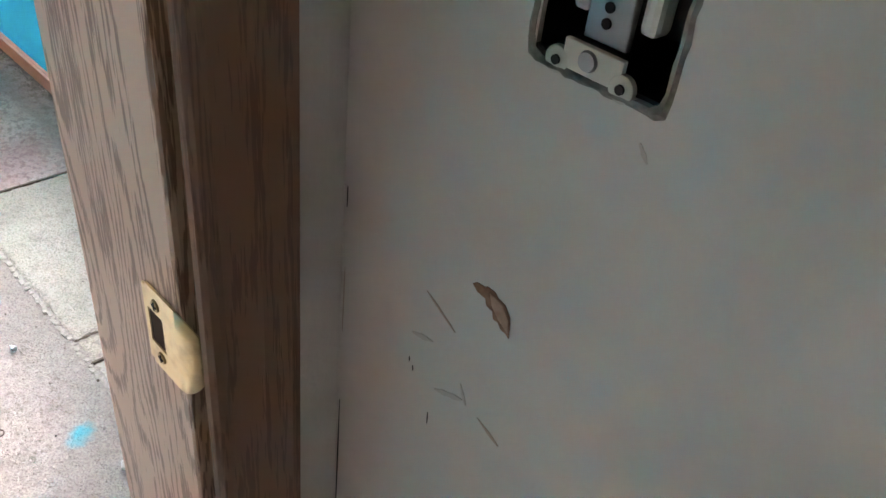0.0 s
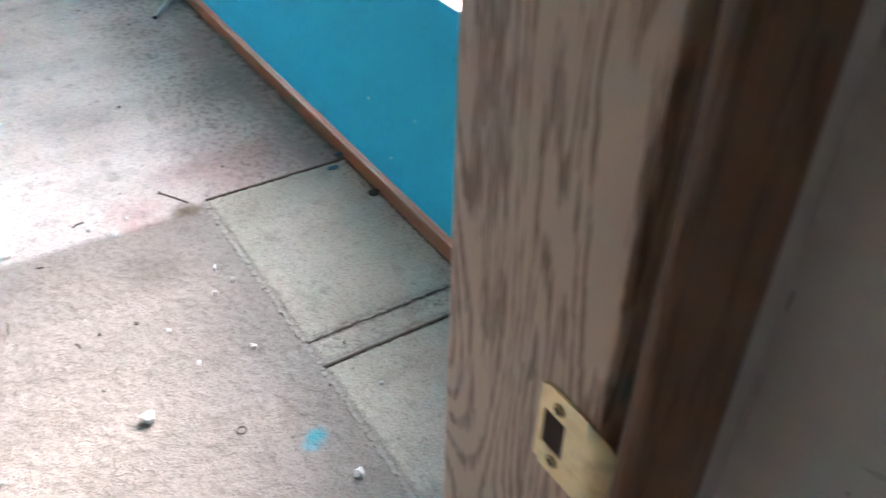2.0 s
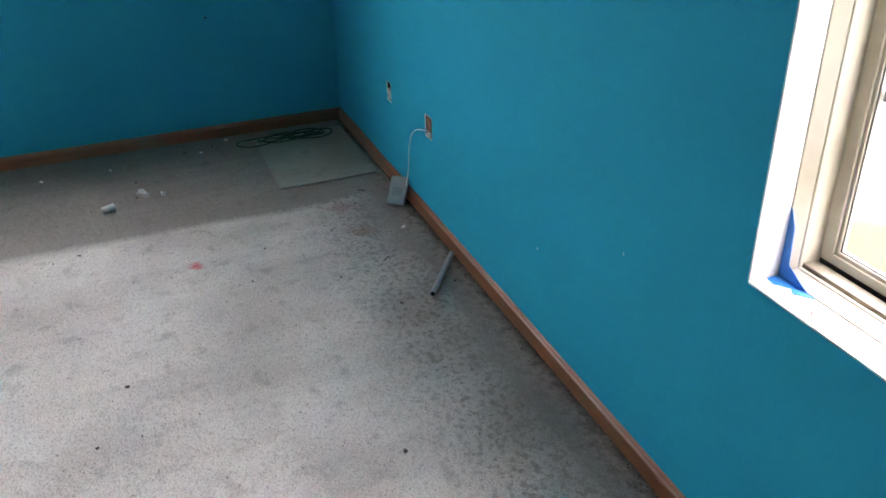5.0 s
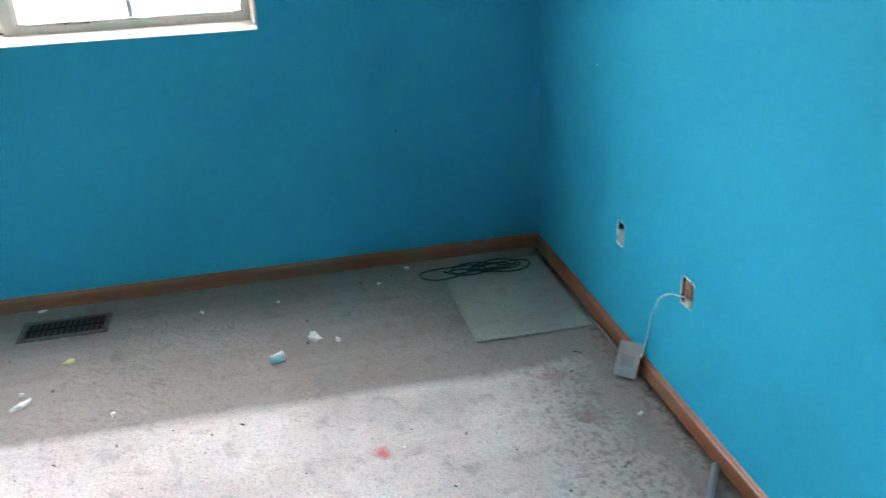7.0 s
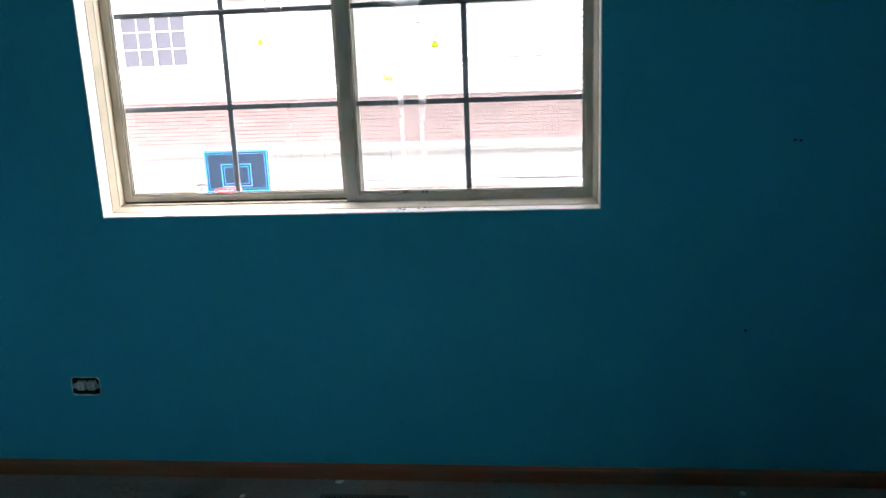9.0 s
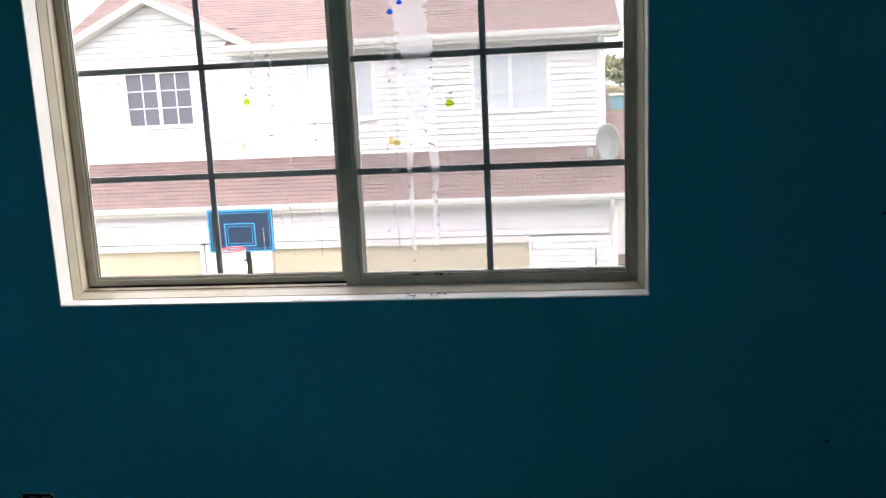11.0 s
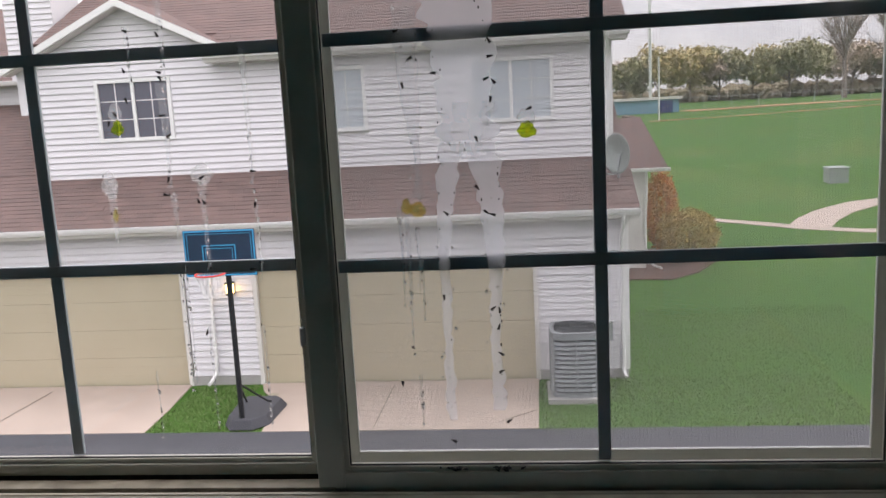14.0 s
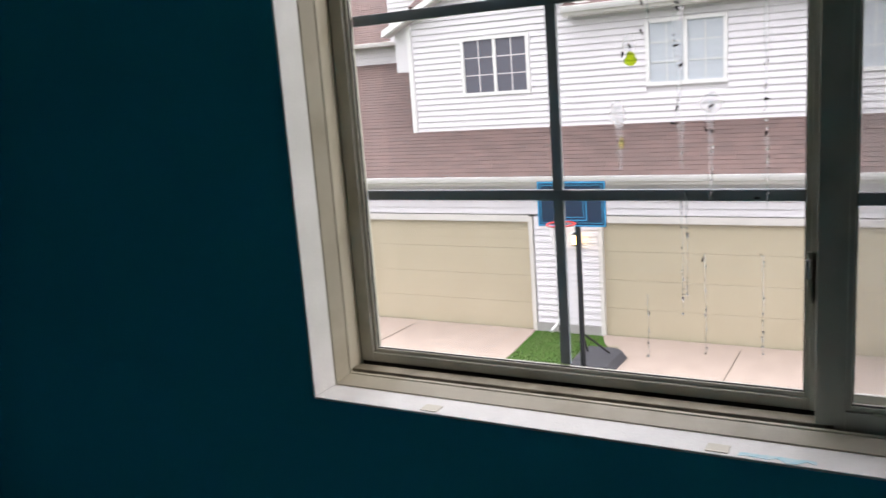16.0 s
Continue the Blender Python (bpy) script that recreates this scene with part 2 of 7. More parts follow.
    if marks:
        # Contact shade under the north baseboard painted as a dark line, plus speckled dirt.
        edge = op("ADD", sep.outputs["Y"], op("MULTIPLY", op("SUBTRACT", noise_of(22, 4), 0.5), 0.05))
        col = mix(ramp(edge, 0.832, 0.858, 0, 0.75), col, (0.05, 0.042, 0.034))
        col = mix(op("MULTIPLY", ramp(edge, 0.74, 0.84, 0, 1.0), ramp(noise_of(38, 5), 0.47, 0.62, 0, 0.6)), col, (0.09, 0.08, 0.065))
    if marks:
        for (x, y, r, c, f) in ((-2.2, 0.55, 0.26, (0.33, 0.17, 0.16), 0.38), (-2.1, 0.25, 0.10, (0.42, 0.2, 0.19), 0.4), (-1.55, 0.40, 0.0, (0, 0, 0), 0), (-4.1, 0.6, 0.06, (0.3, 0.14, 0.13), 0.45), (-3.87, 0.62, 0.06, (0.2, 0.12, 0.09), 0.5),
                              (-3.86, 0.02, 0.03, (0.6, 0.08, 0.1), 0.8), (-1.178, 0.33, 0.036, (0.03, 0.33, 0.42), 0.85), (-2.7, 0.74, 0.2, (0.08, 0.09, 0.075), 0.25), (-3.3, 0.6, 0.15, (0.09, 0.09, 0.075), 0.25), (-2.06, 0.37, 0.05, (0.1, 0.07, 0.04), 0.8), (-1.85, 0.22, 0.1, (0.1, 0.09, 0.07), 0.4), (-4.88, -1.59, 0.07, (0.075, 0.08, 0.068), 0.75), (-4.62, -1.67, 0.09, (0.075, 0.08, 0.068), 0.5), (-4.78, -1.83, 0.13, (0.075, 0.08, 0.068), 0.5), (-4.62, -2.05, 0.05, (0.075, 0.08, 0.068), 0.8), (-4.87, -1.39, 0.06, (0.075, 0.08, 0.068), 0.6), (-4.95, -1.55, 0.1, (0.075, 0.08, 0.068), 0.4)):
            if r:
                vd = n.new("ShaderNodeVectorMath")
                vd.operation = "DISTANCE"
                vd.inputs[1].default_value = (x, y, 0)
                l.new(co.outputs["Position"], vd.inputs[0])
                d = op("ADD", vd.outputs["Value"], op("MULTIPLY", op("SUBTRACT", noise_of(9 + 0.5 / r, 3), 0.5), r * 1.6))
                col = mix(ramp(d, r, r * 0.3, 0, f), col, c)
    l.new(col, b.inputs["Base Color"])
    bp = n.new("ShaderNodeBump")
    bp.inputs["Strength"].default_value, bp.inputs["Distance"].default_value = 0.8, 0.005
    l.new(op("ADD", op("MULTIPLY", noise_of(420, 2), 0.6), noise_of(185, 3)), bp.inputs["Height"]), l.new(bp.outputs[0], b.inputs["Normal"])
    return m


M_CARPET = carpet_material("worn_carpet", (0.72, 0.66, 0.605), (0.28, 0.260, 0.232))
M_PATCH = carpet_material("patched_carpet", (0.46, 0.44, 0.37), (0.24, 0.235, 0.195), False)
M_SQUARE = carpet_material("carpet_square", (0.37, 0.385, 0.33), (0.25, 0.265, 0.22), False)
M_SEAM = material("frayed_seam", (0.37, 0.352, 0.31), 0.98, second=(0.24, 0.228, 0.195), scale=140, fac=0.9, bump=1.0, bump_scale=260)
# Door frame oak twice: lit tone for the jambs, shaded tone for the casings.
M_OAK_LIT = oak("lit_oak", (0.52, 0.35, 0.25), (0.20, 0.11, 0.07), contrast=0.9, seed=1.3, rings=170, pores=(560, 30), start=0.65)
M_OAK_SHADE = oak("shaded_oak", (0.25, 0.138, 0.088), (0.12, 0.062, 0.04), rough=0.5, contrast=0.55, seed=4.1, rings=60, pores=(520, 30), start=0.66)
M_TRIM = material("oak_baseboard", (0.30, 0.118, 0.052), 0.42, second=(0.21, 0.075, 0.032), scale=30, fac=0.8, bump=0.1, bump_scale=120, stretch=(0.12, 0.12, 1), third=(0.2, 0.08, 0.04), third_scale=5)
M_BRASS = material("worn_brass", (0.83, 0.66, 0.36), 0.38, 0.55, second=(0.85, 0.72, 0.46), scale=90, fac=0.7, bump=0.08, third=(0.5, 0.36, 0.18), third_scale=60)
M_BRASSD = plain("dark_brass", (0.45, 0.33, 0.16), 0.4, 0.8)
M_BLACK = plain("black", (0.012, 0.012, 0.012), 0.7)
M_BLACKP = plain("black_plastic", (0.012, 0.013, 0.015), 0.5)
M_OAKHOLE = plain("raw_hole", (0.05, 0.025, 0.015), 0.9)
M_GRIME = material("grimy_plaster", (0.34, 0.33, 0.29), 0.8, second=(0.09, 0.085, 0.075), scale=70, fac=0.9, bump=0.5, bump_scale=300)
M_STEEL = material("dull_steel", (0.36, 0.38, 0.39), 0.45, 0.5, second=(0.26, 0.28, 0.29), scale=40)
M_IVORY = material("off_white_plastic", (0.55, 0.54, 0.47), 0.5, second=(0.4, 0.39, 0.33), scale=60)
M_TRACK = material("dirty_track_vinyl", (0.34, 0.30, 0.22), 0.55, second=(0.2, 0.175, 0.125), scale=25, fac=0.8, third=(0.12, 0.10, 0.07), third_scale=14)
M_GRIME2 = material("black_track_grime", (0.018, 0.016, 0.013), 0.95, second=(0.06, 0.052, 0.042), scale=90)
M_WHITEP = material("white_plastic", (0.75, 0.75, 0.73), 0.4, second=(0.66, 0.66, 0.63), scale=50)
M_CHIP = material("torn_brown_paper", (0.40, 0.23, 0.15), 0.9, second=(0.20, 0.10, 0.06), scale=120, fac=1.0)
M_CHIPL = material("torn_pale_paper", (0.56, 0.37, 0.26), 0.9, second=(0.40, 0.23, 0.15), scale=150, fac=0.9)
M_SCUFF = plain("brown_scuff", (0.47, 0.39, 0.32), 0.8)
M_SCUFF2 = plain("faint_scuff", (0.56, 0.52, 0.47), 0.8)
M_VINYL = material("tan_almond_vinyl", (0.53, 0.485, 0.375), 0.45, second=(0.45, 0.41, 0.31), scale=7, fac=0.6, third=(0.37, 0.33, 0.23), third_scale=11)
M_VINYLG = material("grey_tan_vinyl", (0.50, 0.485, 0.41), 0.45, second=(0.42, 0.41, 0.34), scale=7, fac=0.6, third=(0.33, 0.32, 0.25), third_scale=13)
M_MUNTIN = plain("grey_grille", (0.30, 0.33, 0.35), 0.5)
M_SCRFRAME = plain("pale_aluminium", (0.6, 0.61, 0.58), 0.5, 0.2)
M_WIRE = plain("grey_wire", (0.3, 0.3, 0.3), 0.6)
M_SMEAR = material("blue_smear", (0.30, 0.62, 0.70), 0.6, second=(0.6, 0.72, 0.72), scale=60, fac=0.9)
M_TAPE = plain("masking_tape", (0.6, 0.57, 0.48), 0.7)
M_BTAPE = material("blue_tape", (0.01, 0.16, 0.5), 0.6, second=(0.02, 0.22, 0.6), scale=50)
M_DIRT = material("dirt", (0.07, 0.055, 0.04), 0.95, second=(0.13, 0.11, 0.08), scale=120)
M_PLASTER = material("plaster_crumb", (0.85, 0.84, 0.81), 0.9, second=(0.5, 0.49, 0.45), scale=120, fac=0.7)
M_WIREG = plain("grey_cable", (0.25, 0.25, 0.23), 0.6)
M_GALV = material("galvanised", (0.30, 0.33, 0.31), 0.5, 0.2, second=(0.2, 0.23, 0.22), scale=30)
M_GALVD = plain("galvanised_worn", (0.22, 0.25, 0.25), 0.6, 0.2)
M_BRONZE = material("dusty_bronze", (0.06, 0.055, 0.045), 0.6, 0.1, second=(0.13, 0.13, 0.11), scale=60)
M_BRONZED = plain("dark_bronze", (0.010, 0.009, 0.008), 0.9, 0.0)
M_BRONZED.node_tree.nodes["Principled BSDF"].inputs["Specular IOR Level"].default_value = 0.05
M_CORD = plain("green_cord", (0.012, 0.05, 0.04), 0.8)
M_YELLOW = material("yellow_paper", (0.62, 0.60, 0.28), 0.8, second=(0.45, 0.42, 0.1), scale=80)
M_BLUEFLECK = plain("blue_fleck", (0.02, 0.10, 0.16), 0.7)
M_RUST = plain("rusty_steel", (0.07, 0.05, 0.045), 0.6, 0.5)
M_GRIT = material("grit", (0.3, 0.28, 0.25), 0.95, second=(0.05, 0.04, 0.035), scale=15, fac=1.0)
M_CLEARP = sheer("clear_plastic", (0.80, 0.80, 0.84), 0.12, 0.05, (0.8, 0.8, 0.85), 0.08)
_n, _l = M_CLEARP.node_tree.nodes, M_CLEARP.node_tree.links
_w, _p, _q = _n.new("ShaderNodeLayerWeight"), _n.new("ShaderNodeMath"), _n.new("ShaderNodeMath")
_p.operation, _q.operation = "POWER", "MULTIPLY_ADD"
_p.inputs[1].default_value, _q.inputs[1].default_value, _q.inputs[2].default_value = 2.0, 0.9, 0.07
_l.new(_w.outputs["Facing"], _p.inputs[0]), _l.new(_p.outputs[0], _q.inputs[0])
_l.new(_q.outputs[0], _n["Mix Shader.001"].inputs[0])
M_CLEARD = sheer("thick_clear_plastic", (0.62, 0.62, 0.66), 0.2, 0.08, (0.7, 0.7, 0.75), 0.12)
M_PURPLE = sheer("purple_liquid", (0.72, 0.06, 0.92), 0.05, 0.05, (0.55, 0.0, 0.85), 0.35)
M_BLUEGEL = sheer("blue_gel", (0.04, 0.32, 0.95), 0.06, 0.08, (0.01, 0.22, 0.9), 0.5)
M_LILAC = plain("lilac_print", (0.45, 0.22, 0.5), 0.5)
M_PLUM = plain("plum_print", (0.17, 0.05, 0.24), 0.5)
M_LILACD = plain("dusky_lilac", (0.2, 0.13, 0.24), 0.6)
M_LRED = plain("red_print", (0.65, 0.07, 0.07), 0.5)
M_LETTER = plain("blue_letter_print", (0.03, 0.16, 0.42), 0.5)
M_LNAVY = plain("navy_print", (0.015, 0.03, 0.13), 0.5)
M_LGREEN = plain("green_print", (0.1, 0.35, 0.12), 0.5)
M_SOFFIT = material("off_white_trim", (0.62, 0.60, 0.56), 0.5, second=(0.56, 0.54, 0.5), scale=1.0)
M_HOUSEGLASS = plain("dark_window_glass", (0.11, 0.11, 0.135), 0.08)
M_BLINDS = material("closed_blinds", (0.48, 0.52, 0.55), 0.6, second=(0.38, 0.42, 0.46), scale=0.8, stretch=(1, 1, 30))
M_FOUND = material("grey_foundation", (0.36, 0.35, 0.33), 0.9, second=(0.28, 0.27, 0.26), scale=3)
M_LAMP = plain("lit_lamp", (1.0, 0.66, 0.25), 0.5, emit=4)
M_AC = material("grey_ac_casing", (0.25, 0.265, 0.275), 0.5, 0.1, second=(0.2, 0.215, 0.225), scale=4)
M_ACDARK = plain("dark_grille", (0.05, 0.055, 0.06), 0.6)
M_BOARD = plain("dark_board", (0.02, 0.035, 0.07), 0.25)
M_CYAN = plain("cyan_line", (0.03, 0.33, 0.6), 0.5)
M_RIM = plain("red_rim", (0.6, 0.05, 0.04), 0.5)
M_NET = plain("white_net", (0.8, 0.78, 0.76), 0.8)
M_MULCH = material("brown_mulch", (0.11, 0.06, 0.045), 0.95, second=(0.06, 0.035, 0.025), scale=8)
M_CLAY = material("red_clay", (0.42, 0.21, 0.12), 0.95, second=(0.36, 0.2, 0.12), scale=0.3)
M_BARK = material("bark", (0.2, 0.16, 0.13), 0.95, second=(0.08, 0.06, 0.045), scale=3)


def leaf_mat(name, a, b_):
    m = bpy.data.materials.new(name)
    m.use_nodes = True
    n, l = m.node_tree.nodes, m.node_tree.links
    g, r = n.new("ShaderNodeNewGeometry"), n.new("ShaderNodeMixRGB")
    r.inputs[1].default_value, r.inputs[2].default_value = (*a, 1), (*b_, 1)
    l.new(g.outputs["Random Per Island"], r.inputs[0]), l.new(r.outputs[0], n["Principled BSDF"].inputs["Base Color"])
    n["Principled BSDF"].inputs["Roughness"].default_value = 0.9
    return m


# Far green leaves lightened and greyed: distance haze is put into their colour.
M_LEAFG = leaf_mat("hazy_green_leaves", (0.24, 0.24, 0.12), (0.36, 0.33, 0.19))
M_LEAFY = leaf_mat("yellow_leaves", (0.52, 0.42, 0.20), (0.38, 0.33, 0.17))
M_LEAFO = leaf_mat("orange_leaves", (0.58, 0.20, 0.05), (0.42, 0.18, 0.05))
M_LEAFB = leaf_mat("brown_leaves", (0.46, 0.36, 0.27), (0.38, 0.31, 0.25))
M_LEAFH = leaf_mat("hedge_leaves", (0.48, 0.33, 0.12), (0.30, 0.25, 0.08))
M_LEAFU = leaf_mat("undergrowth_leaves", (0.19, 0.17, 0.10), (0.27, 0.22, 0.14))
M_SHINGLES = leaf_mat("brown_shingles", (0.155, 0.102, 0.09), (0.115, 0.08, 0.071))
M_GRASSL = leaf_mat("grass_blades", (0.10, 0.18, 0.045), (0.16, 0.22, 0.075))
M_GELFILM = sheer("milky_gel_film", (0.90, 0.91, 0.93), 0.05, 0.15, (0.97, 0.97, 1.0), 0.34)
M_GELCLEAR = sheer("clear_gel", (0.97, 0.97, 0.97), 0.09, 0.12, (1, 1, 1), 0.10)
M_BEAD = plain("gel_bead", (0.8, 0.8, 0.8), 0.03)
M_BEAD.node_tree.nodes["Principled BSDF"].inputs["Transmission Weight"].default_value = 1.0
M_BEAD.node_tree.nodes["Principled BSDF"].inputs["IOR"].default_value = 1.38
M_GELGREEN = sheer("green_gel", (0.74, 0.84, 0.14), 0.16, 0.08, (0.55, 0.7, 0.06), 0.08)
M_GELYEL = sheer("amber_gel", (0.95, 0.88, 0.52), 0.16, 0.08, (0.9, 0.78, 0.3), 0.05)
M_GELBLUE = sheer("blue_gel_cling", (0.02, 0.2, 0.85), 0.10, 0.1, (0.0, 0.2, 0.8), 0.5)
M_FLY_SPECK = plain("fly", (0.01, 0.009, 0.009), 0.5)


M_PALE = material("weathered_yard_asphalt", (0.055, 0.054, 0.055), 0.85, second=(0.043, 0.042, 0.044), scale=1.5, fac=0.8, third=(0.033, 0.033, 0.036), third_scale=0.5)
M_DUGOUT = material("blue_paint", (0.16, 0.3, 0.38), 0.6, second=(0.12, 0.25, 0.33), scale=1)


# ---- mesh helpers ----
def add_box(bm, lo, hi):
    vs = [bm.verts.new((x, y, z)) for x in (lo[0], hi[0]) for y in (lo[1], hi[1]) for z in (lo[2], hi[2])]
    for f in ((0, 1, 3, 2), (4, 6, 7, 5), (0, 4, 5, 1), (2, 3, 7, 6), (0, 2, 6, 4), (1, 5, 7, 3)):
        bm.faces.new([vs[i] for i in f])
    return vs


def finish(bm, name, mat, bevel=0.0, segments=2, smooth=False):
    bmesh.ops.recalc_face_normals(bm, faces=bm.faces)
    if bevel:
        bmesh.ops.bevel(bm, geom=list(bm.edges), offset=bevel, segments=segments, profile=0.5, affect="EDGES", clamp_overlap=True)
    me = bpy.data.meshes.new(name)
    bm.to_mesh(me)
    bm.free()
    if smooth:
        for p in me.polygons:
            p.use_smooth = True
    me.materials.append(mat)
    return me


def thing(name, me, label="", category="", group="", kind="", at=None):
    ob = new(name, me)
    if at:
        ob.location = at
    return tagged(ob, label, category, group, kind)


def base(name, label, category, at, group=""):
    """The Empty at the foot of a thing made of parts."""
    ob = new(name)
    ob.empty_display_size = 0.1
    ob.location = at
    return tagged(ob, label, category, group)


def part(name, bm, mat, parent, label="", bevel=0.0, smooth=False, kind=""):
    """A part: one mesh under its thing, in the thing's own coordinates."""
    ob = new(name, finish(bm, name, mat, bevel, 2, smooth) if isinstance(bm, bmesh.types.BMesh) else bm)
    ob.parent = parent
    return tagged(ob, label, kind=kind)


def box_mesh(name, lo, hi, mat, bevel=0.0):
    bm = bmesh.new()
    add_box(bm, lo, hi)
    return finish(bm, name, mat, bevel)


def box_part(name, lo, hi, mat, parent, label="", bevel=0.0):
    return part(name, box_mesh(name, lo, hi, mat, bevel), mat, parent, label)


# ---- plan ----
XW, YN, XE, YS, CEIL = -5.06, 0.872, -0.467, -2.85, 2.5
XH, YH = -0.323, 0.263
DOOR_Y1, DOOR_Y0, DOOR_H = 0.158, -0.604, 2.03
WW_Y0, WW_Y1, WW_Z0, WW_Z1 = -1.834, -0.165, 0.960, 2.275
NW_X0, NW_X1, NW_Z0, NW_Z1 = -2.218, -1.27, 0.64, 2.275
T = 0.18
G = -3.54
FL = 0.003


def slab(name, axis, at, thick, a0, a1, z0, z1, holes, mat, label):
    """A wall along x or y, from face `at` to at + thick, with rectangular openings (a0, a1, z0, z1) through it."""
    bm = bmesh.new()
    cuts_a = sorted({a0, a1, *[v for h in holes for v in h[:2] if a0 < v < a1]})
    cuts_z = sorted({z0, z1, *[v for h in holes for v in h[2:] if z0 < v < z1]})
    lo, hi = min(at, at + thick), max(at, at + thick)
    solid = {}
    for i, (p, q) in enumerate(zip(cuts_a, cuts_a[1:])):
        for j, (r, s) in enumerate(zip(cuts_z, cuts_z[1:])):
            solid[i, j] = not any(h[0] < (p + q) / 2 < h[1] and h[2] < (r + s) / 2 < h[3] for h in holes)

    def P(a, d, z):
        return bm.verts.new((a, d, z) if axis == "x" else (d, a, z))

    for (i, j), full in solid.items():
        if not full:
            continue
        p, q, r, s = cuts_a[i], cuts_a[i + 1], cuts_z[j], cuts_z[j + 1]
        for d in (lo, hi):
            bm.faces.new([P(p, d, r), P(q, d, r), P(q, d, s), P(p, d, s)])
        for (di, dj, a, b) in ((-1, 0, (p, r), (p, s)), (1, 0, (q, r), (q, s)), (0, -1, (p, r), (q, r)), (0, 1, (p, s), (q, s))):
            if not solid.get((i + di, j + dj), False):
                bm.faces.new([P(a[0], lo, a[1]), P(a[0], hi, a[1]), P(b[0], hi, b[1]), P(b[0], lo, b[1])])
    bmesh.ops.remove_doubles(bm, verts=bm.verts, dist=1e-5)
    return thing(name, finish(bm, name, mat), label, kind="structure")


SWITCH = (-0.202, -0.137, 1.173, 1.268)
JACK, OUTLET = (-4.285, -4.235, 0.335, 0.412), (-3.86, -3.795, 0.335, 0.415)
OUT_W = (-2.04, -1.935, 0.312, 0.378)
slab("wall_west", "y", XW, -T, YS - T, YN + T, 0, CEIL, [(WW_Y0, WW_Y1, WW_Z0, WW_Z1), OUT_W], M_BLUE, "teal blue painted wall round the wide window")
slab("wall_north", "x", YN, T, XW, 1.6, 0, CEIL, [(NW_X0, NW_X1, NW_Z0, NW_Z1), JACK, OUTLET], M_BLUE, "bright blue painted wall with a low window")
slab("wall_south", "x", YS, -T, XW, 1.6, 0, CEIL, [], M_BLUE, "plain blue painted bedroom wall")
slab("wall_east", "y", XE, 0.07, YS, YN, 0, CEIL, [(DOOR_Y0 - 0.02, DOOR_Y1 + 0.02, -1, DOOR_H + 0.02)], M_BLUE, "blue painted wall round the doorway")
slab("wall_hall_west", "y", XE + 0.07, 0.074, YS, YN, 0, CEIL, [(DOOR_Y0 - 0.02, DOOR_Y1 + 0.02, -1, DOOR_H + 0.02)], M_WHITEWALL, "dull white hall wall round the doorway")
slab("wall_hall_north", "x", YH, 0.11, XH, 1.5, 0, CEIL, [SWITCH], M_WHITEWALL, "dull white scuffed hall wall with an open switch box")
slab("wall_hall_south", "x", -0.85, -0.1, XH, 1.5, 0, CEIL, [], M_WHITEWALL, "plain dull white hall wall")
slab("wall_hall_east", "y", 1.5, 0.1, YS, YN, 0, CEIL, [], M_WHITEWALL, "plain dull white hall end wall")
thing("ceiling", box_mesh("ceiling", (XW - T, YS - T, CEIL), (1.6, YN + T, CEIL + 0.15), M_CEIL), "plain white painted ceiling", kind="structure")


# ---- carpet, with its pile ----
def pile_mesh(name, x0, x1, y0, y1, step, mat, depth=0.005, seed=1, skirt=0.0):
    rs = np.random.RandomState(seed)
    nx, ny = max(2, int((x1 - x0) / step)), max(2, int((y1 - y0) / step))
    xs, ys = np.linspace(x0, x1, nx), np.linspace(y0, y1, ny)
    gx, gy = np.meshgrid(xs, ys, indexing="ij")
    h = rs.rand(nx, ny)
    h = depth * h ** 1.3
    jx, jy = (rs.rand(nx, ny) - 0.5) * step * 0.7, (rs.rand(nx, ny) - 0.5) * step * 0.7
    jx[[0, -1]] = 0
    jy[:, [0, -1]] = 0
    gx, gy = gx + jx, gy + jy
    z = h - depth
    if skirt:
        for a in (0, -1):
            z[a, :] = -skirt
            z[:, a] = -skirt
    co = np.stack([gx, gy, z], -1).reshape(-1, 3)
    idx = np.arange(nx * ny).reshape(nx, ny)
    quads = np.stack([idx[:-1, :-1], idx[1:, :-1], idx[1:, 1:], idx[:-1, 1:]], -1).reshape(-1, 4)
    me = bpy.data.meshes.new(name)
    me.vertices.add(len(co))
    me.vertices.foreach_set("co", co.ravel())
    me.loops.add(quads.size)
    me.loops.foreach_set("vertex_index", quads.ravel())
    me.polygons.add(len(quads))
    me.polygons.foreach_set("loop_start", np.arange(0, quads.size, 4))
    me.update(calc_edges=True)
    me.validate()
    me.materials.append(mat)
    return me


thing("floor", box_mesh("floor", (XW - T, YS - T, -0.15), (1.6, YN + T, -0.006), M_CARPET), "worn dirty grey beige carpet floor", kind="structure")
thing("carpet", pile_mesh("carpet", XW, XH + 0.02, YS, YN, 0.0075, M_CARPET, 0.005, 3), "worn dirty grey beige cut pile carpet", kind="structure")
thing("carpet_hall", pile_mesh("carpet_hall", XH + 0.02, 1.5, -0.85, YH, 0.012, M_CARPET, 0.005, 4), "worn grey beige hall carpet", kind="structure")


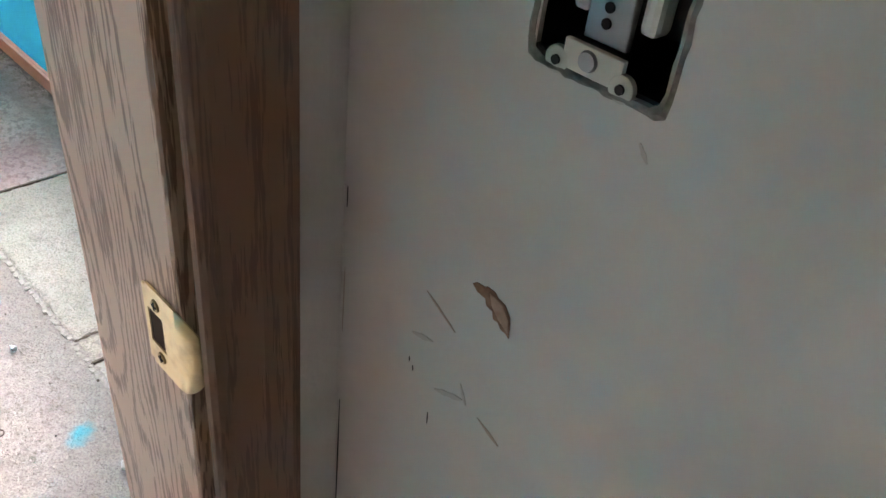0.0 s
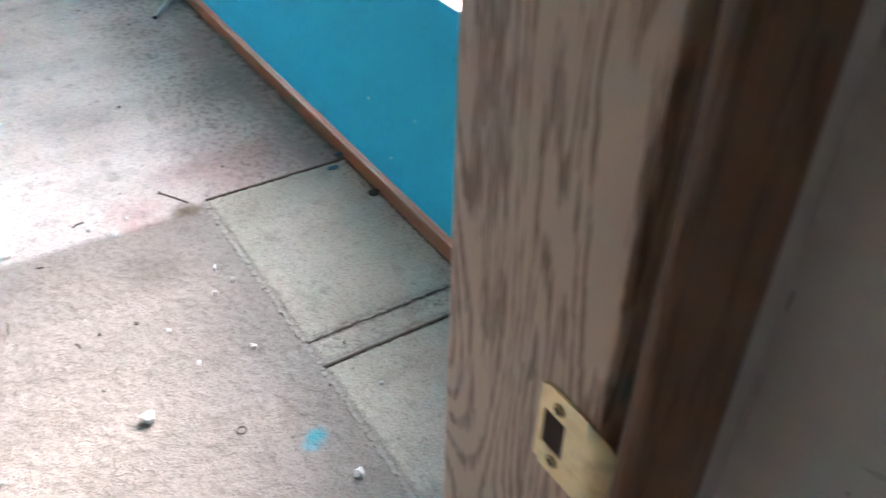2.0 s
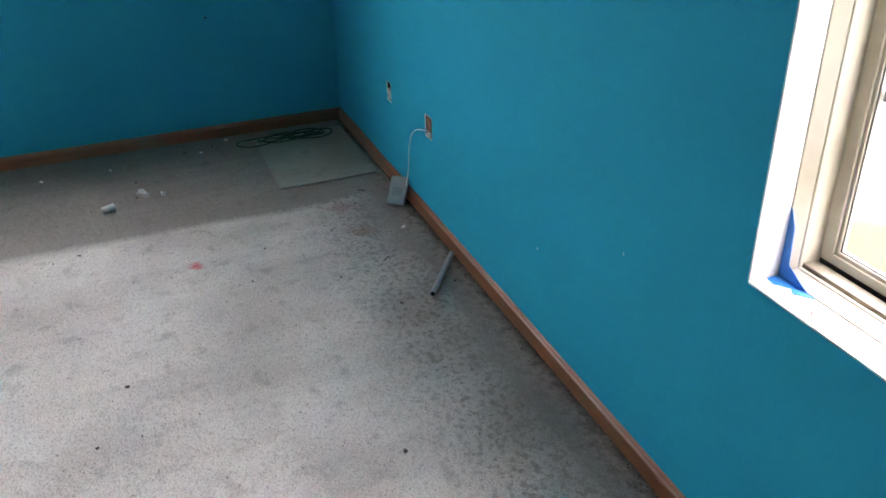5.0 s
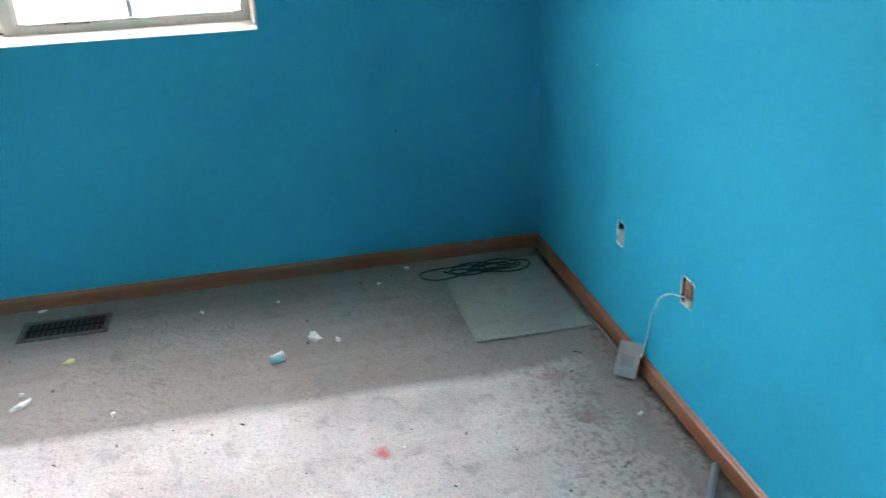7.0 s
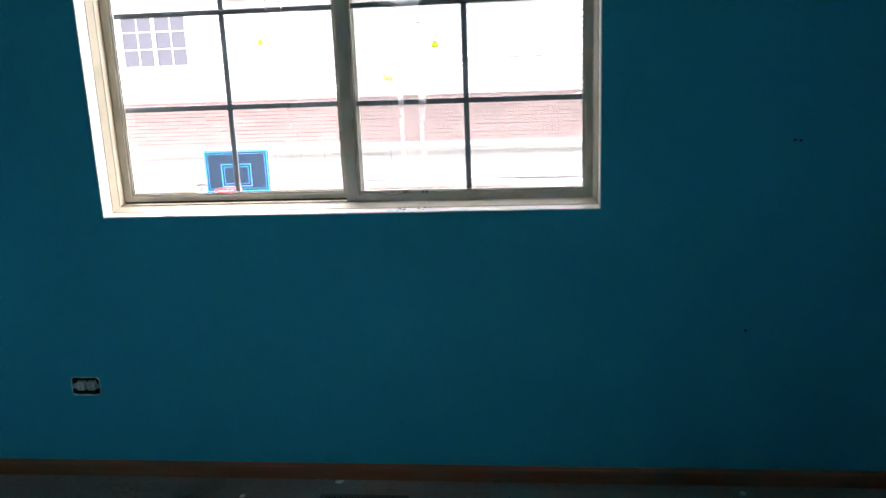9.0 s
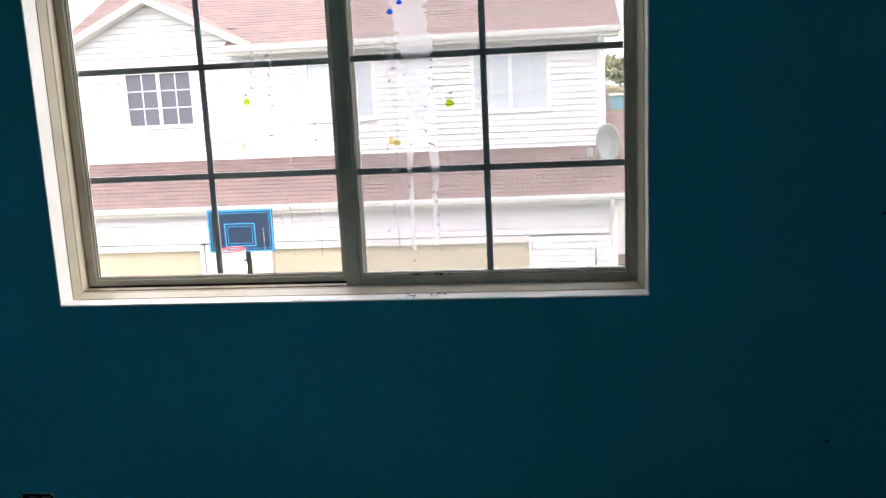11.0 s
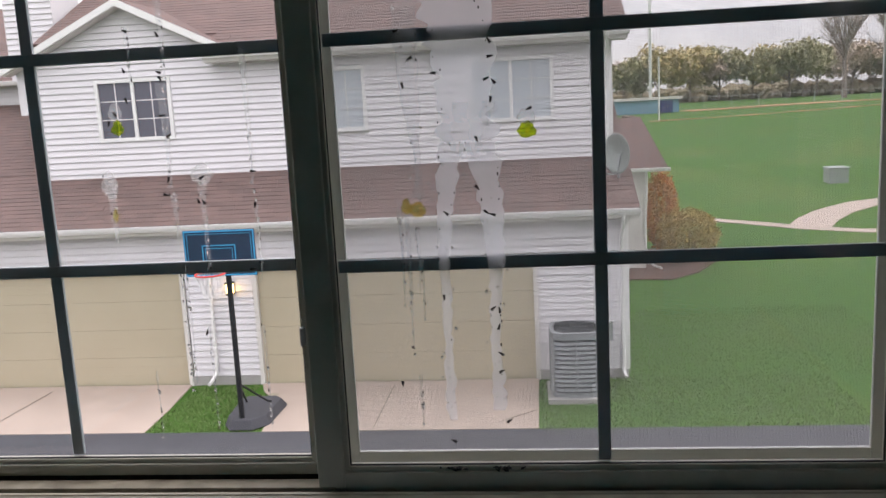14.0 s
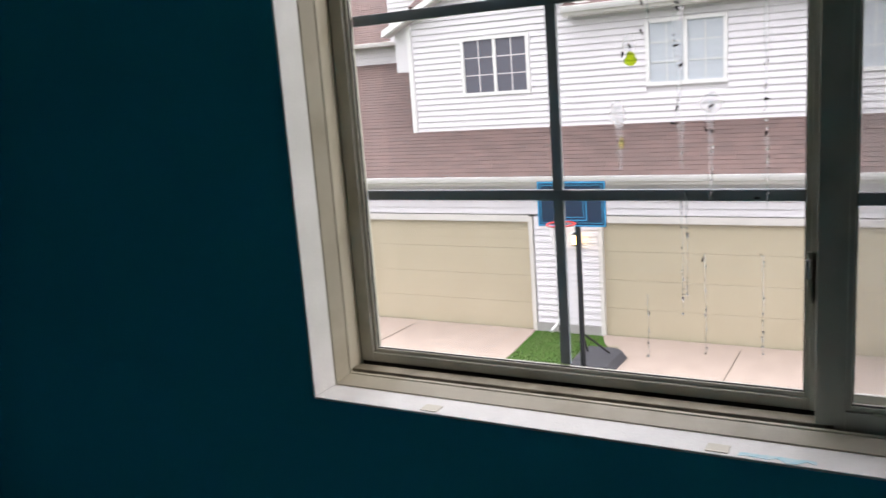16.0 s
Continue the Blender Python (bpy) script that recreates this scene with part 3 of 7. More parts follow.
def carpet_patch(x0, x1, y0, y1, lift, seed, label):
    me = pile_mesh("carpet_patch", -(x1 - x0) / 2, (x1 - x0) / 2, -(y1 - y0) / 2, (y1 - y0) / 2, 0.0075, M_PATCH, 0.004, seed, 0.012)
    ob = thing("carpet_patch", me, label, "carpet", at=((x0 + x1) / 2, (y0 + y1) / 2, lift))
    bm = bmesh.new()
    w = 0.007
    hx, hy = (x1 - x0) / 2, (y1 - y0) / 2
    rs_ = random.Random(seed)
    for (ax, fixed, u0, u1, ww_) in ((0, -hy, -hx, hx, 0.010), (1, hx, -hy, hy, 0.005)):
        u = u0
        while u < u1:
            v = min(u1, u + rs_.uniform(0.005, 0.012))
            o, q = rs_.uniform(-0.003, 0.003), rs_.uniform(-0.0045, -0.001)
            if ax == 0:
                add_box(bm, (u, fixed - ww_ + o, -0.012), (v, fixed + o, q))
            else:
                add_box(bm, (fixed + o, u, -0.012), (fixed + ww_ + o, v, q))
            u = v
    part("seam_edge", bm, M_SEAM, ob, "pale frayed seam edge")
    bm = bmesh.new()
    add_box(bm, (-hx - 0.006, -hy, -0.012), (-hx, hy, -0.0015))
    part("seam_gap", bm, M_DIRT, ob, "dark dirty seam gap")
    return ob


carpet_patch(-2.072, -1.435, 0.428, 0.855, 0.004, 11, "paler rectangular carpet patch against the oak baseboard")
carpet_patch(-1.425, -1.352, 0.428, 0.855, 0.001, 12, "narrow sunken carpet strip against the oak baseboard")
carpet_patch(-1.338, -0.62, 0.428, 0.855, 0.003, 13, "dirty carpet patch against the oak baseboard")


# ---- baseboards, door frame ----
def board(name, axis, a0, a1, face, sign, label):
    """Baseboard with a rounded, stepped top: face is the wall, sign the way into the room."""
    prof = [(0, -0.006), (0.014, -0.006), (0.014, 0.038), (0.0125, 0.044), (0.008, 0.048), (0.006, 0.052), (0.002, 0.055), (0, 0.055)]
    bm = bmesh.new()
    ends = []
    for a in (a0, a1):
        ends.append([bm.verts.new((a, face + sign * d, z) if axis == "x" else (face + sign * d, a, z)) for d, z in prof])
    n = len(prof)
    for i in range(n):
        bm.faces.new([ends[0][i], ends[0][(i + 1) % n], ends[1][(i + 1) % n], ends[1][i]])
    bm.faces.new(ends[0]), bm.faces.new(ends[1])
    return thing(name, finish(bm, name, M_TRIM), label, kind="structure")


board("baseboard_north", "x", XW + 0.014, XE - 0.014, YN, -1, "worn oak brown baseboard under the blue wall")
board("baseboard_west", "y", YS, YN, XW, 1, "worn oak brown baseboard under the window wall")
board("baseboard_south", "x", XW + 0.014, XE, YS, 1, "worn oak brown baseboard")
board("baseboard_hall", "x", XH + 0.02, 1.5, YH, -1, "oak brown hall baseboard")

door = base("door_frame", "stained oak door frame with brass strike plate", "door frame", (XE, DOOR_Y1, 0))
door["kind"] = "structure"
tagged(door, kind="structure")
dx = XH - XE


def jamb(name, y0, y1, z0, z1, label):
    bm = bmesh.new()
    add_box(bm, (-0.004, y0 - DOOR_Y1, z0), (dx - 0.010, y1 - DOOR_Y1, z1))
    return part(name, bm, M_OAK_LIT, door, label, 0.004)


jamb("jamb", DOOR_Y1, DOOR_Y1 + 0.02, -0.006, DOOR_H, "open-grained oak jamb in a lit tone")
jamb("jamb", DOOR_Y0 - 0.02, DOOR_Y0, -0.006, DOOR_H, "open-grained oak jamb in a lit tone")
jamb("head_jamb", DOOR_Y0 - 0.02, DOOR_Y1 + 0.02, DOOR_H, DOOR_H + 0.02, "open-grained oak head jamb in a lit tone")
CASE = [(0.0, 0.0), (0.001, 0.004), (0.004, 0.007), (0.009, 0.0075), (0.013, 0.0065), (0.02, 0.0085), (0.034, 0.0125), (0.052, 0.0145), (0.0585, 0.0135), (0.060, 0.011), (0.060, 0.0)]


def casing(y_in, way, x_face, out, z0, z1):
    """Moulded casing: profile runs from the opening outwards (way along y, out along x)."""
    bm = bmesh.new()
    rings = []
    for z in (z0, z1):
        rings.append([bm.verts.new((x_face + out * t - XE, y_in + way * w - DOOR_Y1, z)) for w, t in CASE])
    n = len(CASE)
    for i in range(n):
        bm.faces.new([rings[0][i], rings[0][(i + 1) % n], rings[1][(i + 1) % n], rings[1][i]])
    bm.faces.new(rings[0]), bm.faces.new(rings[1])
    return part("casing", bm, M_OAK_SHADE, door, "oak casing in a shaded tone")


casing(DOOR_Y1 + 0.005, 1, XH, 1, -0.006, DOOR_H + 0.065)
casing(DOOR_Y0 - 0.005, -1, XH, 1, -0.006, DOOR_H + 0.065)
casing(DOOR_Y1 + 0.005, 1, XE, -1, -0.006, DOOR_H + 0.065)
casing(DOOR_Y0 - 0.005, -1, XE, -1, -0.006, DOOR_H + 0.065)
for xf, out in ((XH, 0.0145), (XE, -0.0145)):
    a, b = sorted((xf - XE, xf + out - XE))
    box_part("head_casing", (a, DOOR_Y0 - 0.005 - DOOR_Y1, DOOR_H + 0.005), (b, 0.005, DOOR_H + 0.065), M_OAK_SHADE, door, "oak casing in a shaded tone", 0.003)


def outline_plate(points, depth_axis, d0, d1):
    """A flat plate with the outline `points` (u, v), extruded from d0 to d1 along the given axis."""
    bm = bmesh.new()

    def P(u, v, d):
        return bm.verts.new({"y": (u, d, v), "x": (d, u, v), "z": (u, v, d)}[depth_axis])
    a, b = [P(u, v, d0) for u, v in points], [P(u, v, d1) for u, v in points]
    bm.faces.new(a), bm.faces.new(b)
    for i in range(len(points)):
        j = (i + 1) % len(points)
        bm.faces.new([a[i], a[j], b[j], b[i]])
    return bm


# strike plate: flat leaf with a latch hole, lip that curls over the edge
strike = base("strike_plate", "worn brass strike plate screwed to the oak jamb", "strike plate", (-0.36, DOOR_Y1, 0.958))
bm = bmesh.new()
ow, oh, hw0, hw1, hh = 0.0165, 0.032, -0.012, 0.005, 0.0135
for (p, q, r, s) in ((-ow, hw0, -oh * 0.92, oh * 0.92), (hw1, ow + 0.004, -oh, oh), (hw0, hw1, -oh, -hh), (hw0, hw1, hh, oh)):
    add_box(bm, (p, -0.0015, r), (q, 0.0, s))
bmesh.ops.remove_doubles(bm, verts=bm.verts, dist=1e-5)
part("leaf", bm, M_BRASS, strike)
bm = bmesh.new()
prev = None
for k in range(7):
    f = k / 6
    x, y, hgt = ow + 0.004 + 0.018 * math.sin(f * 1.1), -0.0015 + 0.010 * (1 - math.cos(f * 1.1)), 0.031 - 0.012 * f * f
    row = [bm.verts.new((x, y + o, z * hgt)) for o in (0.0, 0.0014) for z in (-1, -0.5, 0, 0.5, 1)]
    if prev:
        for i in (0, 1, 2, 3, 5, 6, 7, 8):
            bm.faces.new([prev[i], prev[i + 1], row[i + 1], row[i]])
        for i, j in ((0, 5), (4, 9)):
            bm.faces.new([prev[i], prev[j], row[j], row[i]])
    prev = row
bm.faces.new([prev[i] for i in (0, 1, 2, 3, 4, 9, 8, 7, 6, 5)])
part("lip", bm, M_BRASS, strike, "curled scratched brass lip", smooth=True)
for dz in (-0.021, 0.021):
    bm = bmesh.new()
    bmesh.ops.create_cone(bm, cap_ends=True, segments=20, radius1=0.0045, radius2=0.0038, depth=0.0014, matrix=pose(-0.001, -0.0019, dz, 90))
    sc = part("screw", bm, M_BRASSD, strike, "small brass cross-head screw")
    bm = bmesh.new()
    add_box(bm, (-0.0038, -0.0030, dz - 0.0005), (0.0018, -0.0024, dz + 0.0005)), add_box(bm, (-0.0015, -0.0031, dz - 0.0028), (-0.0005, -0.0025, dz + 0.0028))
    part("slot", bm, M_BLACK, sc)
bm = bmesh.new()
add_box(bm, (hw0, -0.0006, -hh), (hw1, -0.0002, hh))
part("latch_hole", bm, M_OAKHOLE, strike, "dark hole for the latch")


# ---- open switch box in the hall wall ----
def rounded_ring(x0, x1, z0, z1, w, y0, y1, seed, n=40, rough=0.002):
    """A ragged rim of broken plaster round an opening."""
    rs = random.Random(seed)
    bm = bmesh.new()
    rows = []
    cx, cz, hx, hz = (x0 + x1) / 2, (z0 + z1) / 2, (x1 - x0) / 2, (z1 - z0) / 2
    for k in range(n):
        a = 2 * math.pi * k / n
        c, s = math.cos(a), math.sin(a)
        m = (abs(c) ** 14 + abs(s) ** 14) ** (-1 / 14)
        o = w + rs.uniform(-rough, rough)
        i = rs.uniform(-rough, rough * 0.4)
        row = []
        for (e, y) in ((i, y1), (i, y0 + 0.0012), (o * 0.5, y0), (o, y0 + 0.0018), (o, y1)):
            row.append(bm.verts.new((cx + (hx + e) * c * m, y, cz + (hz + e) * s * m)))
        rows.append(row)
    for k in range(n):
        for i in range(4):
            bm.faces.new([rows[k][i], rows[k][i + 1], rows[(k + 1) % n][i + 1], rows[(k + 1) % n][i]])
    return bm


sb = base("switch_box", "open switch box without its cover in the white wall", "switch box", (-0.1708, YH, 1.2205))
bm = bmesh.new()
hx, hz = 0.0325, 0.0475
add_box(bm, (-hx, 0.062, -hz), (hx, 0.064, hz))
for (a, b) in (((-hx, -hz), (-hx + 0.002, hz)), ((hx - 0.002, -hz), (hx, hz)), ((-hx, -hz), (hx, -hz + 0.002)), ((-hx, hz - 0.002), (hx, hz))):
    add_box(bm, (a[0], 0.003, a[1]), (b[0], 0.062, b[1]))
part("box", bm, M_BLACKP, sb, "black plastic wiring box")
part("rim", rounded_ring(-0.0325, 0.0325, -0.0475, 0.0475, 0.004, -0.0015, 0.004, 5, 72, 0.0007), M_GRIME, sb, "grimy ragged plaster rim")
bm = bmesh.new()
add_box(bm, (-0.012, 0.004, -0.034), (0.009, 0.008, 0.034))
part("strap", bm, M_STEEL, sb, "grey galvanised device strap", 0.001)
for s in (-1, 1):
    bm = bmesh.new()
    add_box(bm, (-0.0165, -0.0008, s * 0.041 - 0.0062), (0.0125, 0.0022, s * 0.041 + 0.0062))
    for ex in (-0.019, 0.0135):
        bmesh.ops.create_cone(bm, cap_ends=True, segments=20, radius1=0.006, radius2=0.006, depth=0.003, matrix=pose(ex, 0.0006, s * 0.0455, 90))
    ear = part("ear", bm, M_IVORY, sb, "off-white mounting ear", 0.0005)
    bm = bmesh.new()
    bmesh.ops.create_cone(bm, cap_ends=True, segments=20, radius1=0.0046, radius2=0.004, depth=0.0015, matrix=pose(-0.0035, -0.0018, s * 0.0405, 90))
    part("screw", bm, M_STEEL, ear, "slotted steel screw")
    for ex in (-0.019, 0.0135):
        bm = bmesh.new()
        bmesh.ops.create_cone(bm, cap_ends=True, segments=14, radius1=0.0021, radius2=0.0021, depth=0.001, matrix=pose(ex, -0.0014, s * 0.0455, 90))
        part("hole", bm, M_BLACK, ear, "dark screw hole")
for dz in (-0.019, -0.0255):
    bm = bmesh.new()
    bmesh.ops.create_cone(bm, cap_ends=True, segments=14, radius1=0.0022, radius2=0.0022, depth=0.001, matrix=pose(-0.002, 0.0036, dz, 90))
    part("hole", bm, M_BLACK, sb, "dark screw hole")
for ex in (-0.0175, 0.0145):
    bm = bmesh.new()
    add_box(bm, (ex - 0.0042, 0.006, -0.026), (ex + 0.0042, 0.018, 0.030))
    part("switch_body", bm, M_WHITEP, sb, "white plastic switch body", 0.003)


# ---- scuffs and chips on the hall wall ----
def mark(name, pts, mat, label, y=YH, depth=0.0006, category="mark"):
    cx, cz = sum(p[0] for p in pts) / len(pts), sum(p[1] for p in pts) / len(pts)
    bm = outline_plate([(p[0] - cx, p[1] - cz) for p in pts], "y", 0.0005, -depth)
    return thing(name, finish(bm, name, mat), label, category, at=(cx, y, cz))


mark("paint_chip", [(-0.2152, 1.0404), (-0.2127, 1.0429), (-0.2072, 1.0433), (-0.2053, 1.0447), (-0.1999, 1.0445), (-0.1974, 1.0422), (-0.1922, 1.0411), (-0.1879, 1.0354), (-0.1868, 1.0296), (-0.1864, 1.0227), (-0.1889, 1.0245), (-0.1922, 1.0246), (-0.195, 1.0277), (-0.1983, 1.0277), (-0.1994, 1.0319), (-0.2042, 1.033), (-0.2054, 1.0367), (-0.2113, 1.0374)], M_CHIP, "torn brown paper chip in the white wall", depth=0.0005)
mark("chip_core", [(-0.2027, 1.0424), (-0.194, 1.0405), (-0.1884, 1.034), (-0.1876, 1.0261), (-0.1948, 1.0301), (-0.2002, 1.0354)], M_CHIPL, "pale torn paper in the wall chip", depth=0.0009)


def streak(x0, z0, x1, z1, w, mat, label, y=YH):
    n = 7
    top, bot = [], []
    rs = random.Random(int(abs(x0) * 1e4))
    for k in range(n):
        f = k / (n - 1)
        hw = w * math.sin(math.pi * (0.08 + 0.84 * f)) * rs.uniform(0.6, 1.2)
        x, z = x0 + (x1 - x0) * f, z0 + (z1 - z0) * f
        dx_, dz_ = x1 - x0, z1 - z0
        ln = math.hypot(dx_, dz_)
        top.append((x - dz_ / ln * hw, z + dx_ / ln * hw)), bot.append((x + dz_ / ln * hw, z - dx_ / ln * hw))
    return mark("scuff", top + bot[::-1], mat, label, y, 0.0004)


streak(-0.247, 1.014, -0.2225, 1.0005, 0.0009, M_SCUFF, "thin brown scuff on the white wall")
streak(-0.2555, 0.977, -0.238, 0.982, 0.0018, M_SCUFF2, "faint smudge on the white wall")
streak(-0.197, 0.9535, -0.179, 0.9455, 0.0012, M_SCUFF, "short brown scuff on the white wall")
streak(-0.232, 0.948, -0.210, 0.957, 0.0022, M_SCUFF2, "faint smudge on the white wall")
streak(-0.213, 0.968, -0.207, 0.955, 0.0012, M_SCUFF2, "faint smudge on the white wall")
streak(-0.2555, 0.957, -0.2553, 0.953, 0.0003, M_BLACK, "tiny black scratch on the white wall")
streak(-0.252, 0.952, -0.2515, 0.948, 0.0003, M_BLACK, "tiny black scratch on the white wall")
streak(-0.235, 0.925, -0.2345, 0.915, 0.0004, M_BLACK, "tiny black scratch on the white wall")
streak(-0.1435, 1.158, -0.138, 1.151, 0.0012, M_SCUFF2, "small brown stain under the switch box")


streak(-0.3195, 0.985, -0.3198, 0.93, 0.0005, M_SCUFF, "thin crack in the wall corner")
streak(-0.3198, 0.865, -0.3200, 0.70, 0.0006, M_BLACK, "thin dark crack in the wall corner")
streak(-0.3196, 1.045, -0.3197, 1.03, 0.0004, M_BLACK, "thin dark crack in the wall corner")


# ---- windows ----
def rail(bm, axis, at, depth, a0, a1, z0, z1):
    lo, hi = sorted((at, at + depth))
    add_box(bm, (a0, lo, z0) if axis == "x" else (lo, a0, z0), (a1, hi, z1) if axis == "x" else (hi, a1, z1))


def rect_frame(bm, axis, at, depth, a0, a1, z0, z1, w, wb=None):
    wb = wb or w
    rail(bm, axis, at, depth, a0, a0 + w, z0, z1)
    rail(bm, axis, at, depth, a1 - w, a1, z0, z1)
    rail(bm, axis, at, depth, a0 + w, a1 - w, z0, z0 + wb)
    rail(bm, axis, at, depth, a0 + w, a1 - w, z1 - w, z1)


def frame_loft(bm, axis, way, a0, a1, z0, z1, prof):
    """A mitred ring: prof holds (inset from the opening's edge, depth from the wall's face)."""
    rings = []
    for w, d in prof:
        f = (XW if axis == "y" else YN) + d * way
        rings.append([bm.verts.new((u, f, v) if axis == "x" else (f, u, v)) for u, v in ((a0 + w, z0 + w), (a1 - w, z0 + w), (a1 - w, z1 - w), (a0 + w, z1 - w))])
    for p, q in zip(rings, rings[1:] + rings[:1]):
        for k in range(4):
            bm.faces.new([p[k], p[(k + 1) % 4], q[(k + 1) % 4], q[k]])


def slider(name, axis, way, a0, a1, z0, z1, meet, mull, rows, mats, label):
    """A sliding window with its frame set back in the wall; the half beyond meet[0] runs in the inner track."""
    w = new(name)
    w.empty_display_size = 0.1
    tagged(w, label, kind="structure")
    frame_m, sash_m, munt_m = mats
    wall = XW if axis == "y" else YN

    def add(pname, fill, mat, lab="", parent=w, bevel=0.0015):
        bm = bmesh.new()
        fill(bm)
        return part(pname, bm, mat, parent, lab, bevel)

    add("window_frame", lambda bm: frame_loft(bm, axis, way, a0, a1, z0, z1, [(0.0, 0.060), (0.006, 0.062), (0.0165, 0.086), (0.0175, 0.089), (0.0195, 0.090), (0.0205, 0.0925), (0.0205, 0.0945), (0.0125, 0.096), (0.0125, 0.172), (0.0, 0.172)]), frame_m, "tan almond vinyl frame", bevel=0)
    i0, i1, k0, k1 = a0 + 0.013, a1 - 0.013, z0 + 0.013, z1 - 0.013
    add("track", lambda bm: rail(bm, axis, wall + 0.104 * way, 0.030 * way, i0, meet[1], k0, k0 + 0.010), M_TRACK, "dirty vinyl sill track")
    add("back_dam", lambda bm: rail(bm, axis, wall + 0.143 * way, 0.022 * way, i0, meet[1], k0 + 0.0002, k0 + 0.0138), M_GRIME2, "dark grimy sill dam under the outer sash", bevel=0)
    add("back_dam", lambda bm: rail(bm, axis, wall + 0.106 * way, 0.022 * way, meet[1] + 0.001, i1, k0 + 0.0004, k0 + 0.0018), M_GRIME2, "dark grimy sill dam under the inner sash", bevel=0)
    add("track", lambda bm: rail(bm, axis, wall + 0.096 * way, 0.007 * way, i0, i1, k0 + 0.0004, k0 + 0.003), M_GRIME2, "black grime in the sill track", bevel=0)
    add("track", lambda bm: rail(bm, axis, wall + 0.1345 * way, 0.006 * way, i0, meet[1], k0 + 0.0004, k0 + 0.004), M_GRIME2, "black grime in the sill track", bevel=0)
    for side, (s0, s1, wl, wr, wb, lift) in enumerate(((i0, meet[1], 0.027, 0.037, 0.018, 0.014), (meet[0], i1, 0.040, 0.029, 0.030, 0.002))):
        at = wall + (0.105 if side else 0.140) * way
        b0 = k0 + lift

        def outline(bm):
            for (p, q, r, t_) in ((s0, s0 + wl, b0, k1), (s1 - wr, s1, b0, k1), (s0 + wl, s1 - wr, b0, b0 + wb), (s0 + wl, s1 - wr, k1 - 0.03, k1)):
                rail(bm, axis, at, 0.026 * way, p, q, r, t_)
            u0, u1, v0, v1 = s0 + wl - 0.001, s1 - wr + 0.001, b0 + wb - 0.001, k1 - 0.029
            rect_frame(bm, axis, at + 0.005 * way, 0.016 * way, u0, u1, v0, v1, 0.0085)
        sash = add("sash", outline, sash_m, "grey tan vinyl sash")
        g0, g1, v0, v1 = s0 + wl + 0.007, s1 - wr - 0.007, b0 + wb + 0.007, k1 - 0.037
        add("gasket", lambda bm: rect_frame(bm, axis, at + 0.0085 * way, 0.003 * way, g0 - 0.001, g1 + 0.001, v0 - 0.001, v1 + 0.001, 0.0032), M_BLACKP, "black rubber gasket", sash, 0)
        ga = at + 0.013 * way
        pane = add("pane", lambda bm: rail(bm, axis, ga, 0.004 * way, g0, g1, v0, v1), M_GLASS, "dirty clear glass", sash, 0)
        pane.visible_shadow = False
        for m in mull[side]:
            add("muntin", lambda bm: rail(bm, axis, ga + 0.006 * way, 0.006 * way, m - 0.009, m + 0.009, v0 + 0.002, v1 - 0.002), munt_m, "flat grey grille bar", sash, 0.001)
        for z in rows:
            add("muntin", lambda bm: rail(bm, axis, ga + 0.0055 * way, 0.007 * way, g0 + 0.002, g1 - 0.002, z - 0.009, z + 0.009), munt_m, "flat grey grille bar", sash, 0.001)
    return w


ww = slider("window_west", "y", -1, WW_Y0, WW_Y1, WW_Z0, WW_Z1, (-1.011, -0.985), ((-1.409,), (-0.593,)), (1.3075, 1.622, 1.937), (M_VINYL, M_VINYLG, M_MUNTIN), "wide grey tan vinyl sliding window with grilles")
nw = slider("window_north", "x", 1, NW_X0, NW_X1, NW_Z0, NW_Z1, (-1.800, -1.774), ((-2.0,), (-1.57,)), (0.975, 1.29, 1.61, 1.925), (M_VINYL, M_VINYL, M_MUNTIN), "low tan vinyl sliding window with grilles")

# latch on the meeting stile
lt = base("window_latch", "grey vinyl thumb latch on the meeting stile", "latch", (-5.200, -1.019, 1.19))
box_part("plate", (-0.004, -0.008, -0.038), (0.0, 0.008, 0.038), M_VINYLG, lt, "", 0.001)
box_part("lever", (0.0, -0.010, 0.0), (0.010, -0.002, 0.028), M_STEEL, lt, "worn metal lever", 0.002)

# insect screen outside the right half
scr = base("insect_screen", "fine grey insect screen outside the sliding window", "screen", (-5.243, -0.585, 1.615))
bm = bmesh.new()
rect_frame(bm, "y", -0.004, 0.008, -0.400, 0.400, -0.632, 0.64, 0.022)
part("screen_frame", bm, M_SCRFRAME, scr, "pale aluminium screen frame", 0.001)
bm = bmesh.new()
w_, p_ = 0.00024, 0.0020
y = -0.378
while y < 0.378:
    v = [bm.verts.new((dx2, y + dy, z)) for z in (-0.610, 0.618) for dx2, dy in ((0.0003, 0), (-0.0001, w_), (-0.0001, -w_))]
    for i in range(3):
        bm.faces.new([v[i], v[(i + 1) % 3], v[3 + (i + 1) % 3], v[3 + i]])
    y += p_
z = -0.610
while z < 0.618:
    v = [bm.verts.new((dx2, yy, z + dz)) for yy in (-0.378, 0.378) for dx2, dz in ((0.0003, 0), (-0.0001, w_), (-0.0001, -w_))]
    for i in range(3):
        bm.faces.new([v[i], v[(i + 1) % 3], v[3 + (i + 1) % 3], v[3 + i]])
    z += p_
mesh_ob = part("screen_mesh", bm, M_WIRE, scr, "woven grey screen wire", kind="stuff")
mesh_ob.visible_shadow = True


